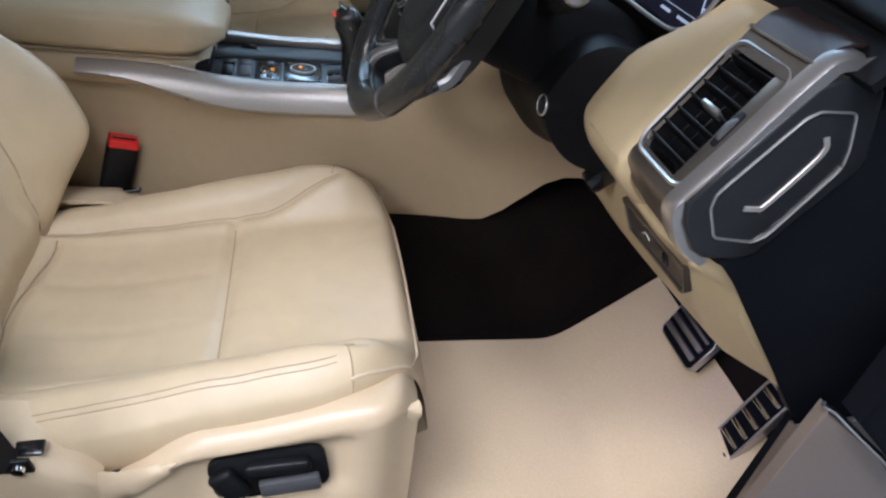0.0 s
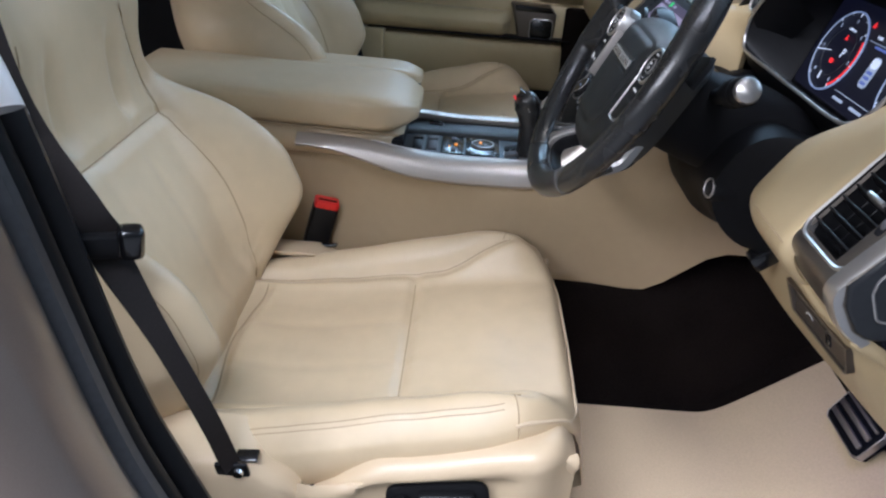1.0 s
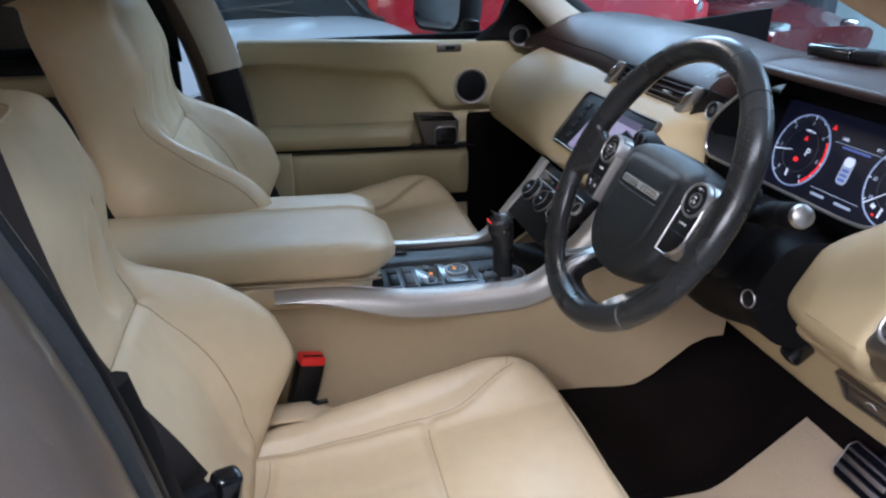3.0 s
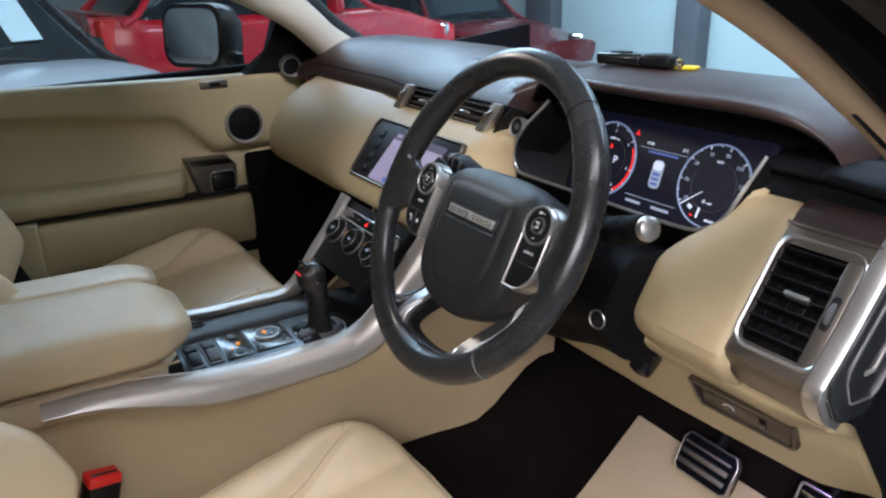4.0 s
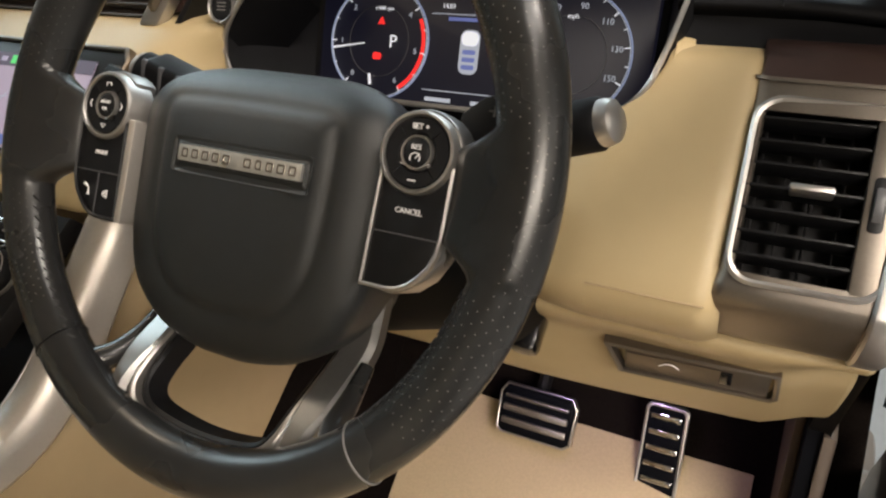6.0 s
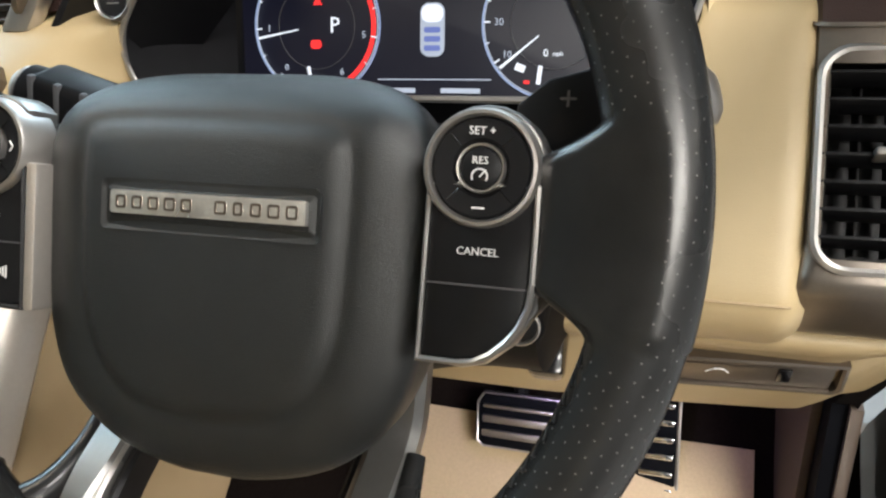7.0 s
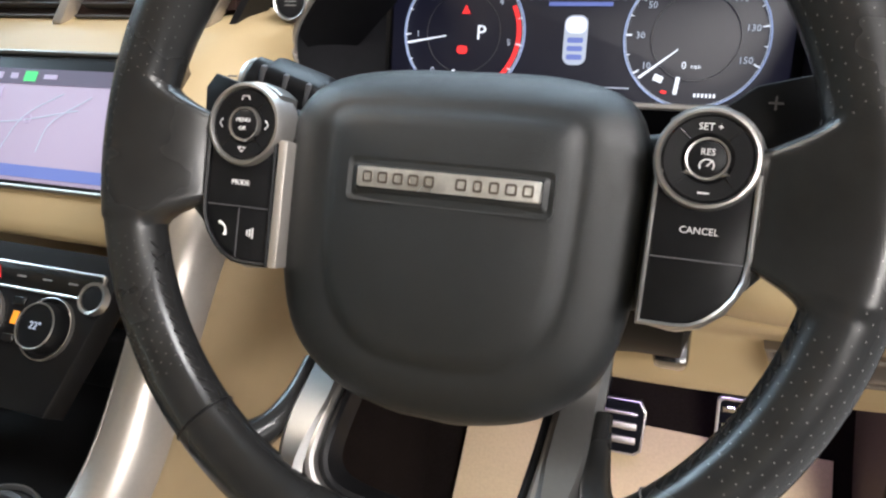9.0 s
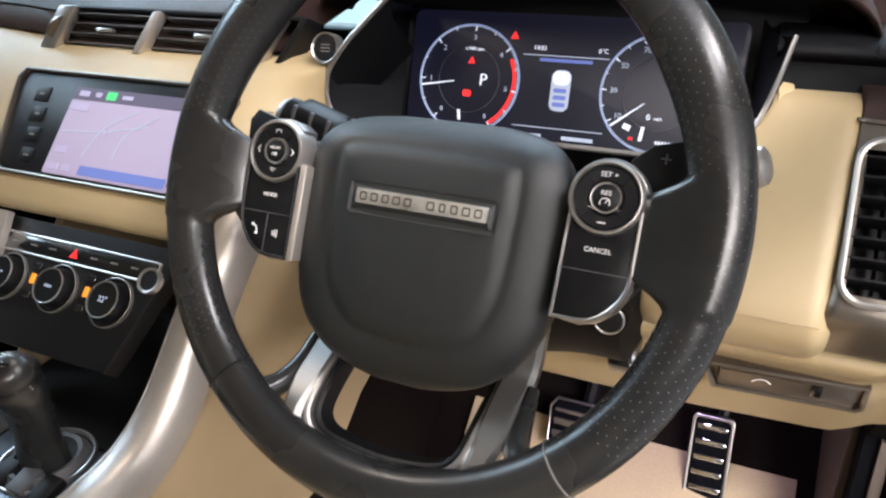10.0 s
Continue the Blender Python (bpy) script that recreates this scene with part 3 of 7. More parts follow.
part("kick_panel", prism([(0.30, 0.47), (0.80, 0.47), (0.80, 0.80), (0.42, 0.80), (0.338, 0.79)][::-1], 0.012, Matrix(((0, 0, 1, 0.7445), (1, 0, 0, 0), (0, 1, 0, 0), (0, 0, 0, 1))), 0.004), M_PAINT_BROWN, shell, "brown kick panel")
part("kick_trim", prism([(0.335, 0.47), (0.66, 0.47), (0.66, 0.90), (0.43, 0.86), (0.37, 0.80)], 0.010, Matrix(((0, 0, 1, 0.718), (1, 0, 0, 0), (0, 1, 0, 0), (0, 0, 0, 1))), 0.003), M_BROWN_TRIM, shell, "dark brown footwell trim")
part("a_post_lower", prism([(0.270, 0.905), (0.352, 0.838), (0.43, 0.76), (0.52, 0.62), (0.58, 0.47), (0.190, 0.47), (0.215, 0.64), (0.248, 0.788)], 0.012, Matrix(((0, 0, 1, 0.822), (1, 0, 0, 0), (0, 1, 0, 0), (0, 0, 0, 1))), 0.004, 3), M_PAINT_BROWN, shell, "brown painted foot of the front pillar")
part("jamb_bead", tube([(0.822, 0.262, 0.911), (0.823, 0.276, 0.903), (0.823, 0.318, 0.868), (0.823, 0.352, 0.841), (0.823, 0.40, 0.797)], 0.0028, 7), M_CHROME, shell, "bright bead along the jamb")
part("jamb_trim", prism([(0.286, 0.905), (0.300, 1.00), (0.33, 1.09), (0.38, 1.16), (0.60, 1.16), (0.60, 0.66), (0.45, 0.755), (0.352, 0.846)][::-1], 0.03, Matrix(((0, 0, 1, 0.846), (1, 0, 0, 0), (0, 1, 0, 0), (0, 0, 0, 1))), 0.008, 3), M_RUBBER, shell, "black jamb trim")

# B pillars: from the cabin outwards cover, edge trim, seal, paint
for s in (-1, 1):
    line = lambda dx, dy: spline([(s * (0.745 + dx), -0.375 + dy, 0.52), (s * (0.740 + dx), -0.457 + dy, 0.728), (s * (0.735 + dx), -0.502 + dy, 0.862), (s * (0.735 + dx), -0.558 + dy, 1.150), (s * (0.730 + dx), -0.622 + dy, 1.333), (s * (0.66 + dx), -0.70 + dy, 1.53)], 30)
    part("b_pillar_skin", tube(line(0.085, -0.052), 0.062, 16, flat=1.0, up=(0, 1, 0)), M_PAINT_BROWN, shell, "brown painted door pillar")
    part("b_pillar_seal", tube(line(0.030, -0.016), 0.017, 10, flat=1.2, up=(0, 1, 0)), M_SEAL_GREY, shell, "black rubber door seal")
    part("b_pillar_flange", tube(line(0.008, -0.012), 0.0125, 10, flat=1.0, up=(0, 1, 0)), M_BLACK, shell, "black pillar edge trim")
    up = [p + Vector((0, 0, -0.026 if s > 0 else 0)) for p in (line(-0.085, -0.052) if s > 0 else line(-0.030, -0.020)) if p.z > 1.095]
    part("b_pillar_cover", tube(up, 0.013 if s > 0 else 0.042, 12, flat=1.2 if s > 0 else 0.35, up=(0, 1, 0) if s > 0 else (1, 0, 0)), M_WHITE if s > 0 else M_HEADLINER, shell, "pale pillar cover")
    low = [p for p in line(-0.035, -0.030) if p.z < 1.17]
    part("b_pillar_lower_trim", tube(low, 0.016 if s > 0 else 0.040, 12, flat=1.5 if s > 0 else 0.35, up=(0, 1, 0) if s > 0 else (1, 0, 0)), M_BLACK, shell, "dark pillar trim")
part("door_striker", tube(spline([(0.890, -0.575, 1.035), (0.915, -0.558, 1.035), (0.915, -0.558, 1.000), (0.890, -0.575, 1.000)], 14), 0.007, 8), M_CHROME, shell, "chrome door striker loop")
part("striker_plate", rbox((0.012, 0.06, 0.09), 0.004, 2, pose(0.889, -0.572, 1.018, 0, 0, -20)), M_GUNMETAL, shell)

# roof console with the courtesy lamp
part("roof_console", rbox((0.22, 0.20, 0.03), 0.012, 3, pose(0.05, -0.02, 1.495)), M_HEADLINER, shell, "cream roof console")
# windscreen: bowed glass between the pillars
rows = []
for i in range(9):
    f = -0.16 + 1.16 * i / 8
    y, z = 0.62 - 0.98 * f, 1.15 + 0.40 * f + 0.05 * math.sin(math.pi * f)
    rows.append([(0.69 * (2 * j / 14 - 1) * (1 - 0.07 * f), y + 0.17 * (1 - (2 * j / 14 - 1) ** 2), z + 0.02) for j in range(15)])
ws = lone("windscreen", grid(rows), M_WINDSCREEN, "clear bowed windscreen glass", "windscreen", kind="structure")
ws.visible_shadow = False
# rear bulkhead closes the cabin behind the seats
part("rear_wall", rbox((1.5, 0.06, 1.2), 0.02, m=pose(0, -2.15, 0.98)), M_BLACK, shell)


# ------------------------------------------------------------------ steering wheel
TILT_W = radians(27)
WM = axes((0.38, -0.012, 1.145), (math.cos(radians(0.3)), 0, -math.sin(radians(0.3))), (0, math.sin(TILT_W), math.cos(TILT_W)))
wheel = thing("steering_wheel", "black leather steering wheel with silver lower spoke", "steering wheel", (0.38, -0.012, 1.145))
R_RIM = 0.1738


def rim_point(a, b, extra=0.0):
    """A point on the rim's skin: a round the wheel, b round the section. Beside the spokes the skin runs inwards as a tongue."""
    s, c = math.sin(a), math.cos(a)
    grip = 0.0022 * bell(abs(c), 0.86, 0.14) if s > -0.2 else 0.0
    rw, rz = 0.0163 + grip + extra, 0.0150 + grip + extra
    e = math.degrees(math.asin(s))
    tongue = smooth(12.2, 8.0, e) * smooth(-14.0, -8.8, e)
    inward = max(0.0, -math.cos(b))
    r = R_RIM + rw * math.cos(b) - 0.027 * tongue * inward
    z = rz * math.sin(b) * (1 - 0.35 * tongue * inward) - 0.003 - 0.008 * tongue * inward
    return Vector((r * c, 1.034 * r * s, z))


def rim_row(a, extra=0.0, k=26):
    return [rim_point(a, 2 * math.pi * j / k, extra) for j in range(k)]


part("rim", grid([rim_row(2 * math.pi * i / 420) for i in range(420)], wrap=True, ring=True, m=WM), M_BLACK_LEATHER, wheel, "worn black leather rim")
for deg in (50, 130, -49, 229):
    a = radians(deg)
    part("rim_seam", grid([rim_row(a - 0.004, 0.0003), rim_row(a - 0.002, 0.0008), rim_row(a + 0.002, 0.0008), rim_row(a + 0.004, 0.0003)], wrap=True, m=WM), M_GREY_PRINT if deg == -49 else M_BLACK, wheel, "stitched leather joint")
# stitching round the inside of the rim
bits = []
for i in range(150):
    a = 2 * math.pi * i / 150
    if 232 < math.degrees(a) < 308 or abs(math.degrees(math.asin(math.sin(a)))) < 15:
        continue
    r = R_RIM - 0.0148
    p0 = Vector((r * math.cos(a), 1.034 * r * math.sin(a), 0.0046))
    p1 = Vector(((r - 0.0008) * math.cos(a + 0.025), 1.034 * (r - 0.0008) * math.sin(a + 0.025), 0.0012))
    bits.append(tube([WM @ p0, WM @ p1], 0.0006, 5))
part("stitching", joined(*bits), M_BLACK, wheel, "black cross stitching")["kind"] = "stuff"
# perforated grips on both sides
bits = []
for side in (0, 180):
    for i in range(-19, 20):
        for j in range(9):
            a = radians(side + i * 2.05 + (1.02 if j % 2 else 0))
            if abs(i) > 17 and j in (0, 8):
                continue
            b = radians(38 + j * 14)
            if math.cos(b) < 0 and -15 < math.degrees(math.asin(math.sin(a))) < 12:
                continue
            p = rim_point(a, b)
            nrm = (rim_point(a + 0.01, b) - p).cross(rim_point(a, b + 0.05) - p).normalized()
            nrm = nrm if nrm.z > 0 else -nrm
            t = nrm.orthogonal().normalized()
            u = nrm.cross(t)
            bm = bmesh.new()
            bm.faces.new([bm.verts.new(WM @ (p + nrm * 0.00015 + (t * math.cos(k * math.pi / 3) + u * math.sin(k * math.pi / 3)) * 0.00042)) for k in range(6)])
            bits.append(bm)
part("perforation", joined(*bits), M_PERFORATION, wheel, "fine perforation dots")["kind"] = "stuff"

# airbag hub
OUT = [(0, 0.0560), (0.046, 0.0545), (0.0775, 0.0440), (0.0900, 0.020), (0.0905, -0.020), (0.0880, -0.057), (0.0775, -0.087), (0.053, -0.108), (0.022, -0.1172)]
FACE = [(0, 0.033), (0.040, 0.0325), (0.058, 0.030), (0.0625, 0.020), (0.0625, -0.015), (0.060, -0.050), (0.051, -0.072), (0.034, -0.087), (0.014, -0.0905)]


def mirrored(pts):
    return pts + [(-x, y) for x, y in reversed(pts[1:])] if pts[0][0] == 0 else pts


def outline(pts, n=72):
    full = pts + [(0, pts[-1][1] - 0.001)] + [(-x, y) for x, y in reversed(pts[1:])]
    return [(p.x, p.y) for p in spline([(x, y, 0) for x, y in full], n, closed=True)]


o, f = outline(OUT), outline(FACE)


def blend_loop(k, z, grow=1.0):
    cx, cy = 0, -0.03
    return [((a[0] * (1 - k) + b[0] * k) * grow, cy + ((a[1] * (1 - k) + b[1] * k) - cy) * grow, z) for a, b in zip(o, f)]


def dome(p, z):
    return (p[0], p[1], z - 0.012 * max(0, (p[1] - 0.02) / 0.03) ** 2 * (p[1] > 0.02))


rows = [blend_loop(0, -0.075, 0.93), blend_loop(0, -0.045, 0.985), blend_loop(0, -0.0250, 1.0), blend_loop(0.04, -0.0200, 1.0), blend_loop(0.14, -0.0165), blend_loop(0.3, -0.0135), blend_loop(0.55, -0.0105), blend_loop(0.80, -0.0085), blend_loop(0.92, -0.0083),
        blend_loop(1.0, -0.0084), blend_loop(1.0, -0.0079, 0.970), blend_loop(1.0, -0.0066, 0.935), blend_loop(1.0, -0.0054, 0.90), blend_loop(1.0, -0.0044, 0.83), blend_loop(1.0, -0.0035, 0.5), blend_loop(1.0, -0.0033, 0.1)]
rows = [[dome(p, p[2]) for p in r] for r in rows]
hub = part("airbag_cover", grid(rows, wrap=True, caps=True, m=WM), M_BLACK_SOFT, wheel, "grained black airbag cover", sharp=60)
rec = part("badge_recess", frame_plate(rounded(0.1000, 0.0210, 0.003), rounded(0.0905, 0.0112, 0.001), 0.003, WM @ pose(0.0026, -0.0042, -0.0030), -0.0012), M_BLACK_SOFT, wheel)
badge = part("badge", prism(rounded(0.0885, 0.0094, 0.0008), 0.003, WM @ pose(0.0028, -0.0032, -0.0014), 0.0006), M_BADGE, wheel, "brushed silver badge bar")
random.seed(5)
for i in range(11):
    if i == 5:
        continue
    x = -0.036 + 0.0775 * i / 10
    w = 0.0042 + 0.0012 * random.random()
    part("badge_mark", frame_plate(rounded(w, 0.0054, 0.0010, 2), rounded(w - 0.0019, 0.0034, 0.0005, 2), 0.0005, WM @ pose(x, -0.0032, -0.0010), 0), M_GUNMETAL, badge)
lettering("AIRBAG", 0.0065, WM @ pose(0, -0.101, -0.0145), M_GREY_PLASTIC, wheel, "embossed_word")

# side spokes
for s in (-1, 1):
    rows = []
    for x, ya, yb, z0, th in ((0.070, -0.052, 0.028, -0.040, 0.020), (0.100, -0.050, 0.030, -0.030, 0.020), (0.128, -0.040, 0.027, -0.0195, 0.020), (0.140, -0.028, 0.020, -0.0125, 0.014), (0.146, -0.022, 0.014, -0.0110, 0.008)):
        c, h = (ya + yb) / 2, (yb - ya) / 2
        rows.append([(s * x, c + h * math.copysign(abs(math.cos(b)) ** 0.62, math.cos(b)), z0 + (th / 2) * math.copysign(abs(math.sin(b)) ** 0.8, math.sin(b))) for b in [2 * math.pi * k / 24 for k in range(24)]])
    cols = [spline([r[j] for r in rows], 30) for j in range(24)]
    part("side_spoke", grid([[c_[i] for c_ in cols] for i in range(30)], wrap=True, caps=True, m=WM), M_BLACK_SOFT, wheel, "black leather side spoke", sharp=70)

# control pods
for s in (-1, 1):
    PM = WM @ pose(0.0055 if s < 0 else 0.0, 0, 0)
    px, py = s * 0.113, 0.017
    poly = [(0.0935, 0.012), (0.0925, -0.0535), (0.1085, -0.0535), (0.1145, -0.0526), (0.1205, -0.0495), (0.1260, -0.0445), (0.1305, -0.0385), (0.1335, -0.0310), (0.1345, -0.0220), (0.1345, 0.012)]
    inner = [(0.0952, 0.010), (0.0943, -0.0514), (0.1080, -0.0514), (0.1137, -0.0506), (0.1193, -0.0477), (0.1244, -0.0430), (0.1287, -0.0374), (0.1315, -0.0304), (0.1325, -0.0217), (0.1325, 0.010)]
    if s < 0:
        poly, inner = [(-x, y) for x, y in reversed(poly)], [(-x, y) for x, y in reversed(inner)]
    pod = part("control_pod", prism(inner, 0.022, PM @ pose(0, 0, -0.0045), 0.0008), M_BLACK, wheel, "black button pod")
    part("pod_bezel", frame_plate(poly, inner, 0.020, PM @ pose(0, 0, -0.0035), 0.0010), M_SATIN if s > 0 else M_BLACK, pod, "thin bezel round the buttons")
    if s < 0:
        part("pod_strip", rbox((0.0050, 0.064, 0.020), 0.0012, 2, PM @ pose(-0.0912, -0.0215, -0.0128, 0, 8, 0)), M_SATIN_WARM, pod, "bright satin side strip")
    ring = part("dial_bezel", lathe([(0.0180, -0.012), (0.0182, 0.0008), (0.0190, 0.0022), (0.0202, 0.0020), (0.0212, 0.0002), (0.0218, -0.016)], 40, PM @ pose(px, py, -0.0030), caps=False), M_SATIN, pod, "satin silver ring")
    part("dial_pad", lathe([(0.0182, -0.008), (0.0180, -0.0004), (0.0170, 0.0008), (0.0105, 0.0002), (0.0092, -0.0012), (0.0088, -0.004)], 40, PM @ pose(px, py, -0.0028)), M_BLACK, pod)
    part("centre_ring", lathe([(0.0074, -0.003), (0.0078, 0.0012), (0.0086, 0.0014), (0.0090, -0.002)], 28, PM @ pose(px, py, -0.0028), caps=False), M_SATIN, pod)
    part("centre_button", lathe([(0.0076, -0.003), (0.0074, 0.0006), (0.0060, 0.0014), (0.0001, 0.0016)], 28, PM @ pose(px, py, -0.0028)), M_BLACK, pod)
    for d in range(4):
        a = radians(45 + 90 * d)
        part("pad_line", tube([PM @ Vector((px + r * math.cos(a), py + r * math.sin(a), -0.0022)) for r in (0.0105, 0.0172)], 0.00022, 5), M_GLOSS_BLACK, pod)
    yd = -0.0245
    part("button_line", rbox((0.0375, 0.0007, 0.0006), 0, m=PM @ pose(s * 0.1135, yd, -0.0043)), M_GREY_PLASTIC, pod)
    T = lambda x, y, z=-0.0019: PM @ pose(px + x, py + y, z)
    if s > 0:
        lettering("SET +", 0.0040, T(0, 0.0128), M_WHITE_PRINT, pod)
        lettering("RES", 0.0038, T(0, 0.0025, -0.0010), M_WHITE_PRINT, pod)
        part("speed_icon", tube([PM @ Vector((px + 0.0028 * math.cos(radians(b)), py - 0.0030 + 0.0026 * math.sin(radians(b)), -0.0011)) for b in range(-30, 211, 20)], 0.00035, 5), M_WHITE_PRINT, pod)
        part("speed_needle", tube([T(0.0, -0.0032, -0.0011).translation, T(0.0022, -0.0006, -0.0011).translation], 0.0003, 5), M_WHITE_PRINT, pod)
        part("minus_mark", rbox((0.0046, 0.0007, 0.0004), 0, m=T(0, -0.0140)), M_WHITE_PRINT, pod)
        lettering("CANCEL", 0.0040, PM @ pose(0.1132, -0.0125, -0.0042), M_WHITE_PRINT, pod)
    else:
        part("arrow_mark", tube([T(-0.0125, 0.0022).translation, T(-0.0142, 0).translation, T(-0.0125, -0.0022).translation], 0.00035, 5), M_WHITE_PRINT, pod)
        part("arrow_mark", tube([T(0.0125, 0.0022).translation, T(0.0142, 0).translation, T(0.0125, -0.0022).translation], 0.00035, 5), M_WHITE_PRINT, pod)
        part("source_mark", tube([T(-0.002, 0.0118).translation, T(-0.002, 0.014).translation, T(0.0015, 0.014).translation, T(0.0022, 0.0122).translation], 0.00032, 5), M_WHITE_PRINT, pod)
        part("source_mark", tube([T(-0.002, -0.0118).translation, T(0, -0.0142).translation, T(0.002, -0.0118).translation, T(-0.002, -0.0118).translation], 0.00032, 5), M_WHITE_PRINT, pod)
        lettering("MENU", 0.0030, T(0, 0.0018, -0.0010), M_WHITE_PRINT, pod)
        lettering("OK", 0.0030, T(0, -0.0024, -0.0010), M_WHITE_PRINT, pod)
        lettering("MODE", 0.0038, PM @ pose(-0.1130, -0.0125, -0.0042), M_WHITE_PRINT, pod)
        part("button_line", rbox((0.0007, 0.026, 0.0006), 0, m=PM @ pose(-0.1125, -0.0385, -0.0043)), M_GREY_PLASTIC, pod)
        part("phone_mark", tube(spline([PM @ Vector(p) for p in ((-0.1235, -0.0335, -0.0042), (-0.1205, -0.0350, -0.0042), (-0.1195, -0.0375, -0.0042), (-0.1198, -0.0400, -0.0042))], 8), [0.0011, 0.0009, 0.0006, 0.0005, 0.0005, 0.0006, 0.0009, 0.0011], 6), M_WHITE_PRINT, pod)
        for k in range(3):
            part("voice_mark", rbox((0.0007, 0.003 + 0.0012 * k, 0.0004), 0, m=PM @ pose(-0.1065 + 0.0016 * k, -0.0375, -0.0042)), M_WHITE_PRINT, pod)
    # shoulder that joins the ring to the spoke
    part("pod_shoulder", prism([(s * x, y) for x, y in [(0.113 + 0.0232 * math.cos(radians(a)), 0.017 + 0.0232 * math.sin(radians(a))) for a in range(135, -1, -15)] + [(0.1365, -0.022), (0.1352, -0.032), (0.1275, -0.0455), (0.1185, -0.0530), (0.1090, -0.0555), (0.0985, -0.0545)]][::s], 0.016, PM @ pose(0, 0, -0.0072), 0.003), M_WHEEL_SILVER, pod, "dark satin shoulder")

# lower spoke: a silver U with a dark lining
U = [(0.0700, -0.066), (0.0695, -0.090), (0.0680, -0.115), (0.0665, -0.140), (0.0625, -0.1560), (0.0500, -0.1660), (0.024, -0.1705), (0, -0.1718)]
U = U + [(-x, y) for x, y in reversed(U[:-1])]
zz = lambda y: -0.060 + 0.052 * smooth(-0.090, -0.160, y)
wup = WM.to_3x3() @ Vector((0, 0, 1))
mid = [(p.x, p.y) for p in spline([(x, y, 0) for x, y in U], 56)]
part("lower_spoke", band([WM @ Vector((x, y, zz(y))) for x, y in mid], [0.0135 + 0.0095 * smooth(-0.160, -0.125, y) for x, y in mid], 0.012, up=wup), M_WHEEL_SILVER, wheel, "satin metal lower spoke")
inn = [(x * (0.875 - 0.01 * smooth(-0.1, -0.16, y)), -0.066 + (y + 0.066) * 0.955) for x, y in mid]
part("spoke_edge", band([WM @ Vector((x, y, zz(y) - 0.0030)) for x, y in inn], 0.0050, 0.013, up=WM.to_3x3() @ Vector((0, 0.25, 1))), M_SATIN, wheel, "bright spoke edge")
lin = [(x * 0.925, -0.066 + (y + 0.066) * 0.978) for x, y in inn]
part("spoke_lining", band([WM @ Vector((x, y, zz(y) - 0.011)) for x, y in lin], 0.006, 0.016, up=wup), M_BLACK, wheel, "black spoke lining")
for s in (-1, 1):
    # leather web between the side of the rim and the spoke
    web = [WM @ Vector((s * x, y, z)) for x, y, z in ((0.0810, -0.106, -0.050), (0.0815, -0.123, -0.037), (0.0845, -0.137, -0.020), (0.0940, -0.1450, -0.008))]
    part("spoke_web", tube(spline(web, 14), [0.0045 + 0.0052 * k / 13 for k in range(14)], 12), M_BLACK_LEATHER, wheel)

# steering column shroud, stalks and paddles behind the wheel
col = thing("steering_column", "black steering column shroud with stalks", "steering column", (0.38, 0.10, 1.06))
rows = []
for yy, zc, w, h in ((0.02, 1.110, 0.050, 0.048), (0.045, 1.098, 0.062, 0.056), (0.10, 1.072, 0.068, 0.052), (0.17, 1.055, 0.068, 0.055), (0.24, 1.03, 0.06, 0.05)):
    rows.append([(0.38 + w * math.copysign(abs(math.cos(b)) ** 0.6, math.cos(b)), yy + 0.25 * h * math.sin(b), zc + h * math.copysign(abs(math.sin(b)) ** 0.6, math.sin(b))) for b in [2 * math.pi * k / 28 for k in range(28)]])
part("shroud", grid(rows, wrap=True, caps=True), M_PANEL_BLACK, col, sharp=60)
# right stalk with a bright end cap
sm = axes((0.568, 0.076, 1.160), (-0.75, 0.1, -0.26), (0, 0, 1)) @ pose(0, 0, 0, 0, 90, 0)
stalk = part("light_stalk", lathe([(0.0135, 0.004), (0.0150, 0.006), (0.0152, 0.028), (0.0140, 0.030), (0.0140, 0.034), (0.0155, 0.036), (0.0155, 0.062), (0.011, 0.070), (0.009, 0.14)], 24, sm), M_PANEL_BLACK, col, "ribbed black light stalk")
part("stalk_cap", lathe([(0.0001, -0.006), (0.0080, -0.0055), (0.0118, -0.003), (0.0132, 0.002), (0.0130, 0.006)], 24, sm), M_SATIN, stalk, "satin silver end cap")
for k in range(5):
    part("stalk_mark", rbox((0.0006, 0.0045, 0.0009), 0, m=sm @ pose(-0.0152, 0.006 - 0.003 * k, 0.045)), M_WHITE_PRINT, stalk)
lm = axes((0.236, 0.060, 1.166), (0.80, 0.05, -0.30), (0, 0, 1)) @ pose(0, 0, 0, 0, 90, 0)
stalk = part("wiper_stalk", lathe([(0.010, 0.0), (0.0135, 0.004), (0.0145, 0.026), (0.0120, 0.030), (0.0150, 0.034), (0.0150, 0.060), (0.010, 0.068), (0.009, 0.12)], 24, lm), M_BLACK, col, "ribbed black wiper stalk")
part("stalk_cap", lathe([(0.0001, -0.003), (0.009, -0.0025), (0.012, 0.001), (0.0118, 0.005)], 24, lm), M_SATIN, stalk)
for k in range(4):
    part("stalk_mark", rbox((0.0006, 0.005, 0.0009), 0, m=lm @ pose(-0.0150, 0.005 - 0.0035 * k, 0.046)), M_WHITE_PRINT, stalk)
part("stalk_collar", rbox((0.028, 0.030, 0.040), 0.005, 3, lm @ pose(0, 0, 0.030)), M_BLACK, stalk, "boxy black stalk switch")
for k in range(3):
    part("stalk_mark", rbox((0.0040, 0.0320, 0.0030), 0.001, 2, lm @ pose(-0.0128, 0, 0.014 + 0.014 * k)), M_GREY_PLASTIC, stalk, "grey ridge")
